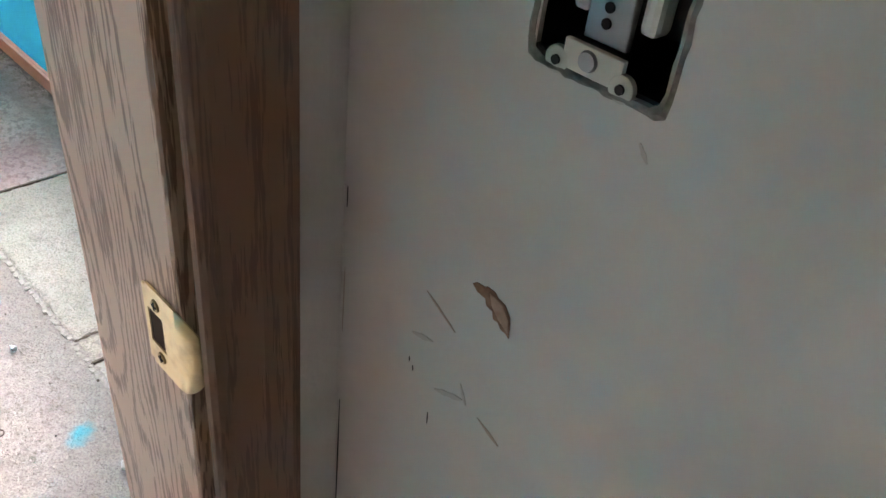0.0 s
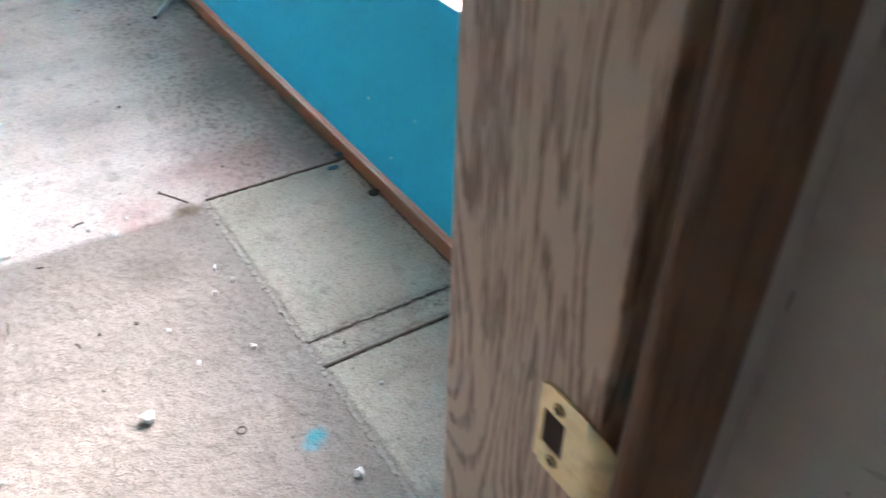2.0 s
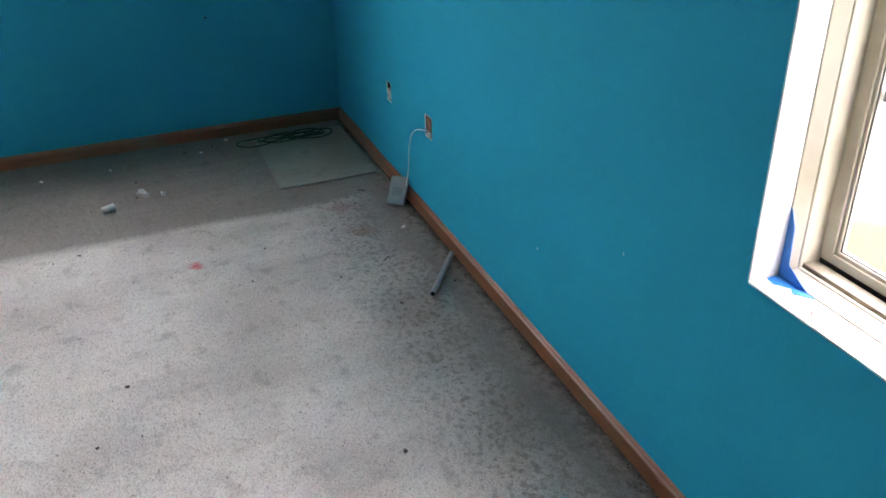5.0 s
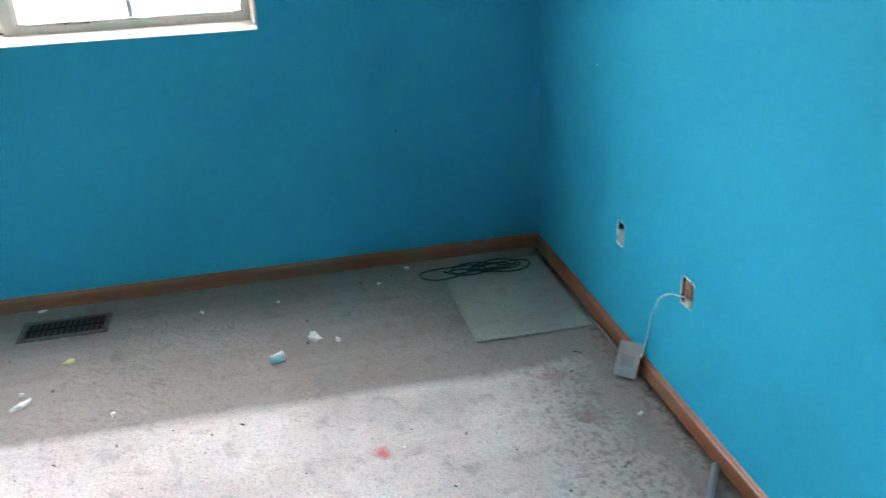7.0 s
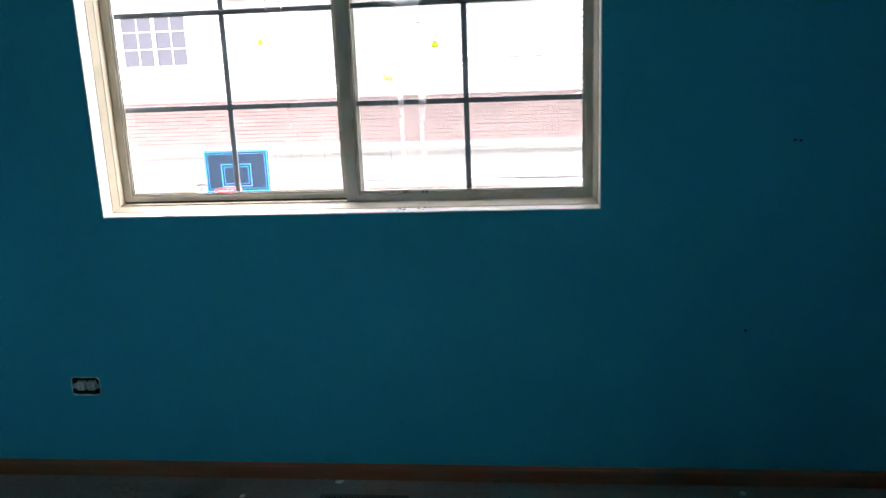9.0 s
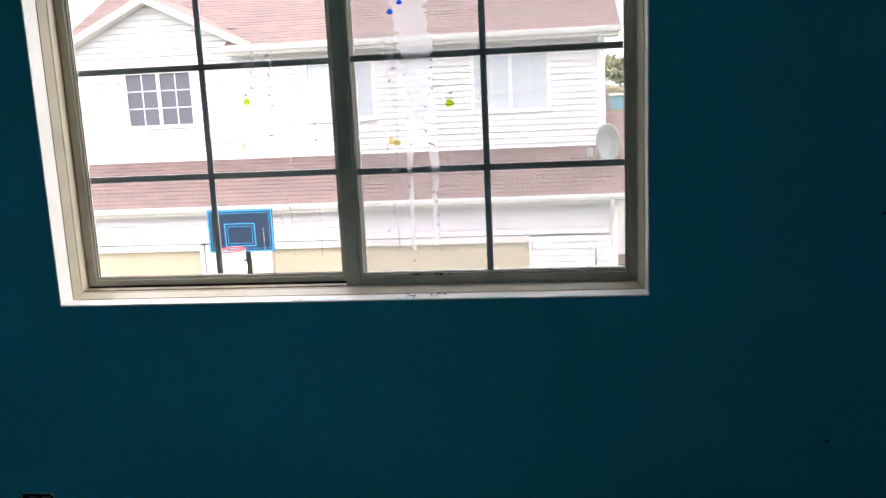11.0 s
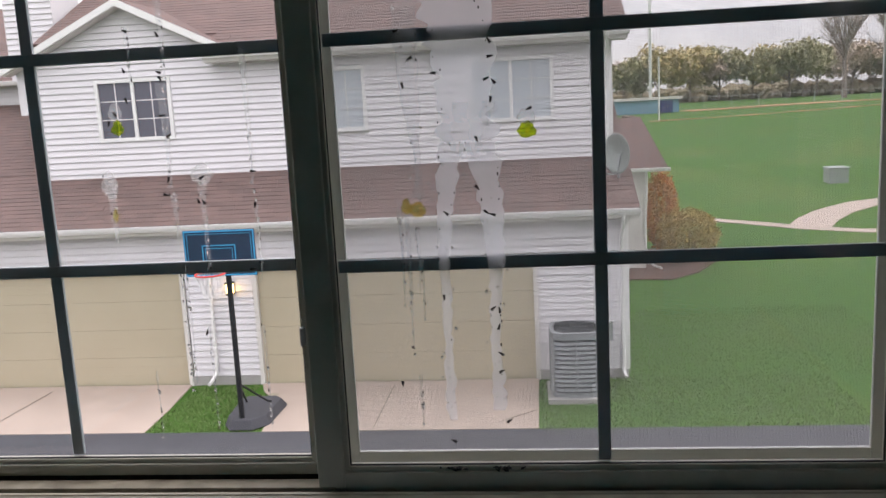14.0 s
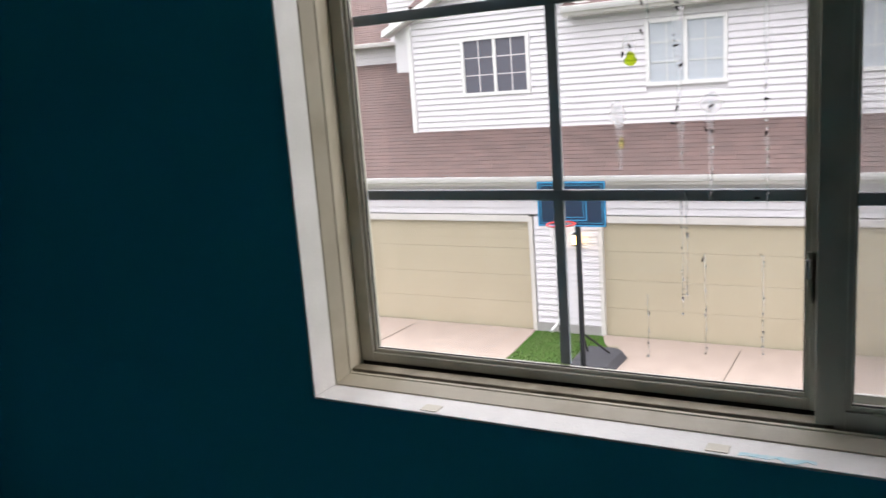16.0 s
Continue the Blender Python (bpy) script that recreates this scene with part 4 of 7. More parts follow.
# painted window returns and sills
def returns(name, axis, a0, a1, z0, z1, face, inner, label):
    bm = bmesh.new()
    lo, hi = sorted((face, inner))
    t = 0.0035

    def B(p0, p1, q0, q1):
        add_box(bm, (p0, lo, q0) if axis == "x" else (lo, p0, q0), (p1, hi, q1) if axis == "x" else (hi, p1, q1))
    B(a0 - 0.001, a0 + t, z0 + t, z1), B(a1 - t, a1 + 0.001, z0 + t, z1), B(a0, a1, z0 - 0.001, z0 + t), B(a0 + t, a1 - t, z1 - t, z1 + 0.001)
    return thing(name, finish(bm, name, M_SILLW, 0.0012), label, kind="structure")


returns("sill_west", "y", WW_Y0, WW_Y1, WW_Z0, WW_Z1, XW + 0.002, XW - 0.063, "white painted window sill and returns with blue smears")
returns("sill_north", "x", NW_X0, NW_X1, NW_Z0, NW_Z1, YN - 0.002, YN + 0.063, "white painted window sill and returns, chipped")
for (y0, y1) in ((-1.10, -1.0), (-0.86, -0.78), (-0.62, -0.52), (-0.40, -0.33)):
    rs = random.Random(int(-y0 * 100))
    pts = [(y0 + (y1 - y0) * k / 8, 0.0 + rs.uniform(0.0, 0.004)) for k in range(9)] + [(y1 - (y1 - y0) * k / 8, 0.014 + rs.uniform(-0.008, 0.006)) for k in range(9)]
    bm = outline_plate([(p[1], p[0] - (y0 + y1) / 2) for p in pts], "z", 0.0, 0.0006)
    thing("paint_smear", finish(bm, "paint_smear", M_SMEAR), "pale blue paint smear on the white sill", "paint", at=(XW - 0.018, (y0 + y1) / 2, WW_Z0 + 0.0034))
for y in (-1.60, -1.13):
    bm = bmesh.new()
    add_box(bm, (-0.014, -0.016, 0), (0.012, 0.016, 0.0015))
    thing("masking_tape", finish(bm, "masking_tape", M_TAPE, 0.0006), "scrap of dirty masking tape on the white sill", "tape", at=(XW - 0.016, y, WW_Z0 + 0.0034))
bm = outline_plate([(0, 0), (0.075, 0), (0.05, 0.012), (0.02, 0.03), (0.016, 0.10), (0.004, 0.13), (0, 0.135)], "y", 0.0, 0.0012)
thing("painters_tape", finish(bm, "painters_tape", M_BTAPE), "torn blue masking tape in the corner of the window frame", "tape", at=(NW_X0 + 0.0045, 0.9325, NW_Z0 + 0.0035))
bm = outline_plate([(0, 0), (0.09, 0.002), (0.06, -0.022), (0.045, -0.012), (0.02, -0.03), (0, -0.026)], "z", 0.0, 0.001)
thing("painters_tape", finish(bm, "painters_tape", M_BTAPE), "torn blue masking tape lying on the white sill", "tape", at=(NW_X0 + 0.006, 0.932, NW_Z0 + 0.0035))
for k, (x, yy, ln, a) in enumerate(((-2.09, 0.893, 0.05, -40), (-2.04, 0.885, 0.03, 20), (-1.62, 0.90, 0.03, 60), (-1.57, 0.888, 0.022, 10), (-1.50, 0.893, 0.03, -30))):
    bm = outline_plate([(-ln / 2, 0.001), (-ln / 5, 0.003), (ln / 4, 0.001), (ln / 2, 0.0025), (ln / 3, -0.002), (-ln / 6, -0.001)], "z", 0, 0.0006)
    ob = thing("paint_crack", finish(bm, "paint_crack", M_DIRT), "dark crack in the white sill paint", "crack", at=(x, yy, NW_Z0 + 0.0035))
    ob.rotation_euler[2] = radians(a)


# ---- outlet boxes in the blue walls ----
def wall_box(name, axis, hole, face, way, body_mat, label):
    a, z = (hole[0] + hole[1]) / 2, (hole[2] + hole[3]) / 2
    ha, hz_ = (hole[1] - hole[0]) / 2 - 0.001, (hole[3] - hole[2]) / 2 - 0.001
    b = base(name, label, "wall box", (a, face, z) if axis == "x" else (face, a, z))
    bm = bmesh.new()
    D = 0.05 * way
    rail(bm, axis, D, 0.002 * way, -ha, ha, -hz_, hz_)
    rail(bm, axis, 0.003 * way, D - 0.003 * way, -ha, -ha + 0.002, -hz_, hz_), rail(bm, axis, 0.003 * way, D - 0.003 * way, ha - 0.002, ha, -hz_, hz_)
    rail(bm, axis, 0.003 * way, D - 0.003 * way, -ha, ha, -hz_, -hz_ + 0.002), rail(bm, axis, 0.003 * way, D - 0.003 * way, -ha, ha, hz_ - 0.002, hz_)
    part("box", bm, M_BLACKP, b, "dark wiring box")
    bm = rounded_ring(-ha - 0.001, ha + 0.001, -hz_ - 0.001, hz_ + 0.001, 0.003, -0.001, 0.003, 9, 28, 0.002)
    if axis == "y":
        bmesh.ops.rotate(bm, verts=bm.verts, cent=(0, 0, 0), matrix=Matrix.Rotation(radians(90), 3, "Z"))
    part("rim", bm, M_PLASTER, b, "ragged white plaster rim")
    return b


jb = wall_box("phone_jack", "x", JACK, YN, 1, M_IVORY, "broken open jack box in the blue wall")
box_part("device", (-0.012, -0.002, -0.03), (0.018, 0.012, 0.012), M_IVORY, jb, "loose off-white jack insert", 0.003)
ob_ = wall_box("outlet_box", "x", OUTLET, YN, 1, M_BLACKP, "open outlet box with a loose white cable")
box_part("device", (-0.022, 0.004, -0.034), (0.010, 0.02, 0.028), M_CHIP, ob_, "brown torn backing", 0.002)
box_part("insert", (-0.002, -0.006, -0.037), (0.026, 0.004, -0.015), M_IVORY, ob_, "loose white insert", 0.003)
wo = wall_box("wall_outlet", "y", OUT_W, XW, -1, M_BLACKP, "sideways outlet without cover in the blue wall")
bm = bmesh.new()
rail(bm, "y", 0.0, -0.003, -0.048, 0.048, -0.010, 0.010)
part("strap", bm, M_STEEL, wo, "steel mounting strap", 0.001)
for s in (-1, 1):
    bm = bmesh.new()
    rail(bm, "y", 0.004, -0.02, s * 0.019 - 0.0145, s * 0.019 + 0.0145, -0.0165, 0.0165)
    rec = part("receptacle", bm, M_IVORY, wo, "ivory receptacle face", 0.003)
    bm = bmesh.new()
    for dz in (-0.006, 0.006):
        rail(bm, "y", 0.0046, -0.001, s * 0.019 - 0.004, s * 0.019 + 0.004, dz - 0.001, dz + 0.001)
    part("slots", bm, M_BLACK, rec, "dark slots")


def tube(name, points, radius, mat, parent=None, label="", category="", res=3, closed=False):
    cu = bpy.data.curves.new(name, "CURVE")
    cu.dimensions, cu.bevel_depth, cu.bevel_resolution, cu.resolution_u = "3D", radius, res, 6
    sp = cu.splines.new("BEZIER" if len(points) < 40 else "POLY")
    o = points[0]
    if sp.type == "BEZIER":
        sp.bezier_points.add(len(points) - 1)
        for bp, p in zip(sp.bezier_points, points):
            bp.co = Vector(p) - Vector(o)
            bp.handle_left_type = bp.handle_right_type = "AUTO"
    else:
        sp.points.add(len(points) - 1)
        for bp, p in zip(sp.points, points):
            bp.co = (*(Vector(p) - Vector(o)), 1)
    tmp = bpy.data.objects.new(name, cu)
    me = bpy.data.meshes.new_from_object(tmp)
    me.name = name
    for p in me.polygons:
        p.use_smooth = True
    me.materials.clear()
    me.materials.append(mat)
    ob = new(name, me)
    ob.location = o
    if parent:
        ob.parent = parent
        ob.location = Vector(o) - parent.location
    return tagged(ob, label, category)


tube("loose_cable", [(-3.835, YN - 0.002, 0.36), (-3.88, YN - 0.03, 0.35), (-3.94, YN - 0.035, 0.27), (-3.975, YN - 0.03, 0.17), (-3.985, YN - 0.04, 0.09)], 0.002, M_WHITEP, None, "loose white cable hanging from the outlet box to the floor box", "cable")
tube("floor_wire", [(-4.44, 0.83, 0.006), (-4.3, 0.842, 0.008), (-4.15, 0.836, 0.006), (-4.05, 0.82, 0.03)], 0.003, M_WIREG, None, "grey wire lying along the baseboard", "cable")

# junction box cover leaning on the baseboard
jx = base("junction_box", "grey metal junction box leaning on the baseboard", "junction box", (-4.02, 0.80, FL))
bm = bmesh.new()
add_box(bm, (-0.03, -0.012, 0.0), (0.03, 0.012, 0.10))
b1 = part("box", bm, M_GALV, jx, "dull galvanised box", 0.003)
box_part("cover", (-0.033, -0.0145, -0.002), (0.033, -0.0125, 0.103), M_GALV, jx, "scratched galvanised cover", 0.0008)
box_part("label_patch", (-0.02, -0.0155, 0.03), (0.02, -0.0147, 0.062), M_GALVD, jx, "darker worn patch", 0.0002)
jx.rotation_euler = (radians(-38), 0, radians(50))
jx.scale = (1.05, 1.05, 1.05)

# pipe end lying on the carpet
pipe = base("metal_tube", "short grey metal tube propped on the baseboard", "tube", (-3.345, 0.690, 0.012))
tube("tube", [(-3.345, 0.690, 0.012), (-3.556, 0.842, 0.016)], 0.0095, M_STEEL, pipe)
bm = bmesh.new()
bmesh.ops.create_cone(bm, cap_ends=True, segments=18, radius1=0.0072, radius2=0.0072, depth=0.002, matrix=look((0.0, 0.0, 0.0), (-0.211, 0.152, 0.004)))
part("bore", bm, M_BLACK, pipe, "dark hollow end")

# floor register
vent = base("floor_register", "dark brown metal floor register in the carpet", "vent", (-4.867, -0.965, 0.0))
bm = bmesh.new()
add_box(bm, (-0.07, -0.152, -0.004), (-0.053, 0.152, 0.005)), add_box(bm, (0.053, -0.152, -0.004), (0.07, 0.152, 0.005))
add_box(bm, (-0.053, -0.152, -0.004), (0.053, -0.134, 0.005)), add_box(bm, (-0.053, 0.134, -0.004), (0.053, 0.152, 0.005))
part("flange", bm, M_BRONZE, vent, "dusty brown metal flange", 0.002)
box_part("well", (-0.053, -0.134, -0.0045), (0.053, 0.134, 0.0012), M_BLACK, vent, "dark duct")
for k in range(13):
    y = -0.12 + k * 0.02
    box_part("slat", (-0.053, y - 0.002, 0.0012), (0.053, y + 0.002, 0.0032), M_BRONZED, vent, "")
box_part("bar", (-0.002, -0.134, 0.0012), (0.002, 0.134, 0.0040), M_BRONZED, vent, "")

# carpet square and cord in the corner
sq = base("floor_square", "loose square of pale carpet with a white edge in the corner", "carpet square", (-4.65, 0.635, FL))
me = pile_mesh("square_top", -0.305, 0.295, -0.21, 0.205, 0.009, M_SQUARE, 0.003, 21, 0.012)
tp = part("square_top", me, M_SQUARE, sq, "pale green grey pile")
tp.location[2] = 0.004
box_part("edge_strip", (0.297, -0.215, -0.003), (0.305, 0.19, 0.006), M_SEAM, sq, "chalky white edge strip", 0.002)
box_part("side_strip", (-0.3, -0.217, -0.003), (0.3, -0.211, 0.004), M_SEAM, sq, "pale bound edge", 0.002)
rs = random.Random(7)
pts = []
for q in range(280):
    k = q / 4
    a = k * 0.62
    r = 0.055 + 0.03 * math.sin(k * 0.37)
    pts.append((-4.88 + r * 0.55 * math.cos(a) + 0.01 * math.sin(k), 0.57 + 0.11 * math.sin(k * 0.11) + r * 1.7 * math.sin(a), FL + 0.010 + 0.004 * math.sin(k * 1.7)))
tube("green_cord", pts, 0.0032, M_CORD, None, "tangled dark green cord lying in the corner", "cord", 1)


# ---- litter on the carpet ----
def scrap(name, x, y, w, l, h, a, mat, label, category, seed):
    rs = random.Random(seed)
    n = 9
    pts = []
    for k in range(n):
        t = 2 * math.pi * k / n
        r = rs.uniform(0.55, 1.25)
        pts.append((w / 2 * r * math.cos(t), l / 2 * r * math.sin(t)))
    bm = bmesh.new()
    lo = [bm.verts.new((px * 0.94, py * 0.94, 0)) for px, py in pts]
    hi = [bm.verts.new((px, py, h * rs.uniform(0.5, 1.1))) for px, py in pts]
    mid_ = bm.verts.new((0, 0, h * 1.15))
    bm.faces.new(lo)
    for k in range(n):
        j = (k + 1) % n
        bm.faces.new([lo[k], lo[j], hi[j], hi[k]])
        bm.faces.new([hi[k], hi[j], mid_])
    ob = thing(name, finish(bm, name, mat), label, category, at=(x, y, FL - 0.001))
    ob.rotation_euler[2] = radians(a)
    return ob


WHITE_BITS = [(-2.085, -0.080, 0.028, 0.045), (-1.389, 0.063, 0.035, 0.026), (-2.037, 0.177, 0.018, 0.018), (-2.09, 0.22, 0.014, 0.01), (-1.774, 0.345, 0.016, 0.012), (-1.711, 0.367, 0.014, 0.01), (-1.685, 0.313, 0.01, 0.01), (-1.472, 0.321, 0.016, 0.012), (-1.486, 0.203, 0.012, 0.009), (-1.503, -0.235, 0.012, 0.01), (-1.818, -0.31, 0.012, 0.01), (-1.23, 0.507, 0.010, 0.008), (-2.089, 0.123, 0.012, 0.01),
              (-4.529, -0.105, 0.045, 0.07), (-4.494, -0.029, 0.022, 0.018), (-4.481, -1.157, 0.04, 0.04), (-4.374, -1.005, 0.02, 0.085), (-4.43, -1.018, 0.02, 0.014), (-4.434, -1.34, 0.034, 0.045), (-4.243, -0.726, 0.018, 0.018)]
for k, (x, y, w, l) in enumerate(WHITE_BITS):
    scrap("plaster_crumb", x, y, w, l, 0.008 + w * 0.2, k * 37, M_PLASTER, "small white plaster crumb on the dirty carpet", "debris", 100 + k)
for k, (x, y, w, l) in enumerate([(-4.84, -0.215, 0.016, 0.012), (-4.881, 0.173, 0.018, 0.014), (-5.02, -1.07, 0.03, 0.02), (-4.915, -1.39, 0.022, 0.018), (-4.838, -0.49, 0.03, 0.016), (-3.86, 0.02 + 0.06, 0.014, 0.01), (-3.83, 0.76, 0.024, 0.012), (-4.99, 0.3, 0.02, 0.02), (-1.62, 0.18, 0.009, 0.009), (-1.38, -0.21, 0.012, 0.01), (-2.64, -0.4, 0.015, 0.012), (-3.4, -0.75, 0.014, 0.012)]):
    scrap("plaster_crumb", x, y, w, l, 0.005, k * 51, M_PLASTER, "small white plaster crumb on the dirty carpet", "debris", 200 + k)
scrap("yellow_scrap", -4.605, -0.91, 0.035, 0.045, 0.006, 20, M_YELLOW, "crumpled yellow paper scrap on the carpet", "debris", 3)
scrap("yellow_scrap", -4.46, -1.69, 0.02, 0.024, 0.006, 20, M_YELLOW, "crumpled yellow paper scrap on the carpet", "debris", 35)
scrap("yellow_scrap", -1.84, -0.585, 0.03, 0.04, 0.01, 20, M_YELLOW, "crumpled yellow paper scrap on the carpet", "debris", 33)
scrap("dirt_lump", -1.862, 0.838, 0.026, 0.03, 0.012, 0, M_BLACKP, "black plastic bit against the baseboard", "debris", 34)
scrap("blue_scrap", -4.345, -1.303, 0.115, 0.055, 0.006, -22, plain("cyan_paper", (0.03, 0.42, 0.68), 0.7), "crumpled blue tape scrap on the carpet", "debris", 4)
scrap("brown_leaf", -4.42, -1.175, 0.065, 0.018, 0.004, -30, M_DIRT, "dry brown leaf scrap on the carpet", "debris", 5)
scrap("blue_chip", -2.04, 0.80, 0.022, 0.04, 0.004, 10, M_BLUEFLECK, "dried blue paint drop on the carpet", "paint", 6).location[2] = 0.004
scrap("blue_chip", -2.10, 0.85, 0.02, 0.035, 0.006, 10, M_BLUEFLECK, "dried blue paint drop against the baseboard", "paint", 8)
cup = base("plastic_cap", "small white plastic cap lying on the carpet", "cap", (-4.414, -0.238, FL + 0.014))
bm = bmesh.new()
bmesh.ops.create_cone(bm, cap_ends=True, segments=22, radius1=0.016, radius2=0.0135, depth=0.048)
part("body", bm, M_WHITEP, cup, "", 0.002, True)
bm = bmesh.new()
bmesh.ops.create_cone(bm, cap_ends=True, segments=22, radius1=0.0172, radius2=0.0172, depth=0.006, matrix=pose(0, 0, -0.02))
part("collar", bm, M_WHITEP, cup, "", 0.001, True)
cup.rotation_euler = (radians(90), 0, radians(20))
ball = scrap("paper_ball", -1.05, 0.36, 0.034, 0.024, 0.013, 0, M_PLASTER, "crumpled white and red wrapper on the carpet", "debris", 31)
nail = base("long_screw", "rusty dark screw lying on the carpet", "screw", (-2.12, 0.352, FL))
tube("shank", [(-2.078, 0.382, FL + 0.004), (-2.118, 0.357, FL + 0.006), (-2.16, 0.330, FL + 0.006)], 0.0025, M_RUST, nail)
bm = bmesh.new()
bmesh.ops.create_cone(bm, cap_ends=True, segments=14, radius1=0.005, radius2=0.003, depth=0.003, matrix=pose(-0.04, -0.022, 0.006, 0, 90, 30))
part("head", bm, M_RUST, nail)
rg = []
for k in range(41):
    a = k / 40 * 2 * math.pi
    rg.append((-1.264 + 0.009 * math.cos(a), 0.211 + 0.009 * math.sin(a), FL + 0.003))
tube("metal_ring", rg, 0.0014, M_RUST, None, "small dark metal ring on the carpet", "ring", 2)

for k, (x, y, ln, a) in enumerate(((-1.822, -0.12, 0.035, 25), (-1.784, -0.195, 0.022, -10), (-1.66, 0.0, 0.02, 60), (-2.13, 0.12, 0.03, 5), (-1.33, 0.72, 0.016, 80), (-3.62, 0.62, 0.03, 40), (-4.2, 0.70, 0.03, 70))):
    tube("twig", [(x, y, FL + 0.003), (x + ln * 0.5 * math.cos(a), y + ln * 0.5 * math.sin(a), FL + 0.006), (x + ln * math.cos(a), y + ln * math.sin(a), FL + 0.003)], 0.0022, M_DIRT, None, "short dark twig on the dirty carpet", "debris", 1)
rs = random.Random(42)
for k in range(64):
    x, y = rs.uniform(-4.95, -0.9), rs.uniform(-1.7, 0.8)
    scrap("dirt_crumb", x, y, rs.uniform(0.006, 0.018), rs.uniform(0.005, 0.012), 0.004, rs.uniform(0, 180), M_DIRT, "small dark dirt crumb on the carpet", "debris", 500 + k)
bm = bmesh.new()
for k in range(2300):
    x, y = rs.uniform(-5.0, -0.6), rs.uniform(-2.4, 0.85)
    if rs.random() < 0.6:
        y = 0.853 - abs(rs.gauss(0, 0.018)) if rs.random() < 0.8 else y
    r = rs.uniform(0.0012, 0.0036)
    if y < 0.8:
        r *= 0.8
    vs = [bm.verts.new((x + r * math.cos(a) * rs.uniform(0.7, 1.4), y + r * math.sin(a) * rs.uniform(0.7, 1.4), FL - 0.002)) for a in (0, 1.57, 3.14, 4.71)]
    tpv = bm.verts.new((x, y, FL + r * 0.8))
    for i in range(4):
        bm.faces.new([vs[i], vs[(i + 1) % 4], tpv])
thing("dust_and_grit", finish(bm, "dust_and_grit", M_GRIT), "scattered grit and crumbs over the carpet", "debris", kind="stuff")

for k, (x, z, w, h) in enumerate([(-1.94, 0.255, 0.004, 0.012), (-1.823, 0.13, 0.004, 0.008), (-3.0, 0.31, 0.006, 0.006), (-2.6, 0.5, 0.003, 0.008), (-1.7, 0.3, 0.003, 0.009), (-4.5, 0.86, 0.005, 0.005)]):
    mark("wall_nick", [(x - w / 2, z - h / 2), (x + w / 2, z - h / 3), (x + w / 3, z + h / 2), (x - w / 2, z + h / 3)], M_PLASTER, "small white nick in the blue wall paint", YN, 0.0005, "mark")
for y, z in ((0.418, 1.164), (0.435, 1.162), (0.30, 0.55)):
    bm = outline_plate([(-0.005, -0.003), (0.004, -0.004), (0.006, 0.002), (-0.002, 0.004)], "x", -0.0004, 0.001)
    thing("nail_hole", finish(bm, "nail_hole", M_BLACK), "dark nail hole in the blue wall", "hole", at=(XW, y, z))


# ---- bottles on the low sill ----
def lathe_oval(name, rings, mat, parent, label="", seg=28, cap=True):
    """Rings of (z, half width, half depth, squareness)."""
    bm = bmesh.new()
    rows = []
    for z, a, b, e in rings:
        row = []
        for k in range(seg):
            t = 2 * math.pi * k / seg
            c, s = math.cos(t), math.sin(t)
            row.append(bm.verts.new((a * math.copysign(abs(c) ** e, c), b * math.copysign(abs(s) ** e, s), z)))
        rows.append(row)
    for r0, r1 in zip(rows, rows[1:]):
        for k in range(seg):
            bm.faces.new([r0[k], r0[(k + 1) % seg], r1[(k + 1) % seg], r1[k]])
    if cap:
        bm.faces.new(rows[0]), bm.faces.new(rows[-1])
    return part(name, bm, mat, parent, label, smooth=True)


bt = base("cleaner_bottle", "clear plastic cleaner bottle, half-full of purple liquid, on the sill", "bottle", (-1.785, 0.897, NW_Z0 + 0.0035))
bt.rotation_euler[2] = radians(22)
bt.scale = (1.1, 1.0, 1.04)
lathe_oval("bottle_body", [(0, 0.036, 0.021, 0.8), (0.004, 0.041, 0.026, 0.8), (0.02, 0.042, 0.027, 0.8), (0.12, 0.042, 0.027, 0.8), (0.165, 0.0405, 0.026, 0.8), (0.185, 0.034, 0.022, 0.85), (0.202, 0.020, 0.017, 0.95), (0.212, 0.0145, 0.0145, 1), (0.222, 0.0135, 0.0135, 1), (0.224, 0.0155, 0.0155, 1), (0.228, 0.0155, 0.0155, 1), (0.230, 0.0135, 0.0135, 1), (0.245, 0.0135, 0.0135, 1)], M_CLEARP, bt, "clear plastic body", cap=False)
lathe_oval("liquid", [(0.003, 0.035, 0.020, 0.8), (0.007, 0.0395, 0.0245, 0.8), (0.02, 0.0405, 0.0255, 0.8), (0.092, 0.0405, 0.0255, 0.8), (0.093, 0.040, 0.025, 0.8)], M_PURPLE, bt, "bright purple liquid")


def front_label(name, a0, a1, z0, z1, mat, parent, off, label, arch=0.0, rx=0.042, ry=0.027):
    """A label wrapped round the front (-y) of an oval bottle."""
    bm = bmesh.new()
    rows = []
    n = 14
    for k in range(n + 1):
        t = a0 + (a1 - a0) * k / n
        u = (k / n - 0.5) * 2
        top = z1 - arch * (1 - math.sqrt(max(0.0, 1 - u * u)))
        bot = z0 + arch * 0.6 * (1 - math.sqrt(max(0.0, 1 - u * u)))
        c, s = math.cos(t), math.sin(t)
        x, y = (rx + off) * math.copysign(abs(c) ** 0.8, c), (ry + off) * math.copysign(abs(s) ** 0.8, s)
        rows.append([bm.verts.new((x, y, bot)), bm.verts.new((x, y, top)), bm.verts.new((x * 0.993, y * 0.993, top)), bm.verts.new((x * 0.993, y * 0.993, bot))])
    for p, q in zip(rows, rows[1:]):
        for i in range(4):
            bm.faces.new([p[i], p[(i + 1) % 4], q[(i + 1) % 4], q[i]])
    bm.faces.new(rows[0]), bm.faces.new(rows[-1])
    return part(name, bm, mat, parent, label, smooth=False)


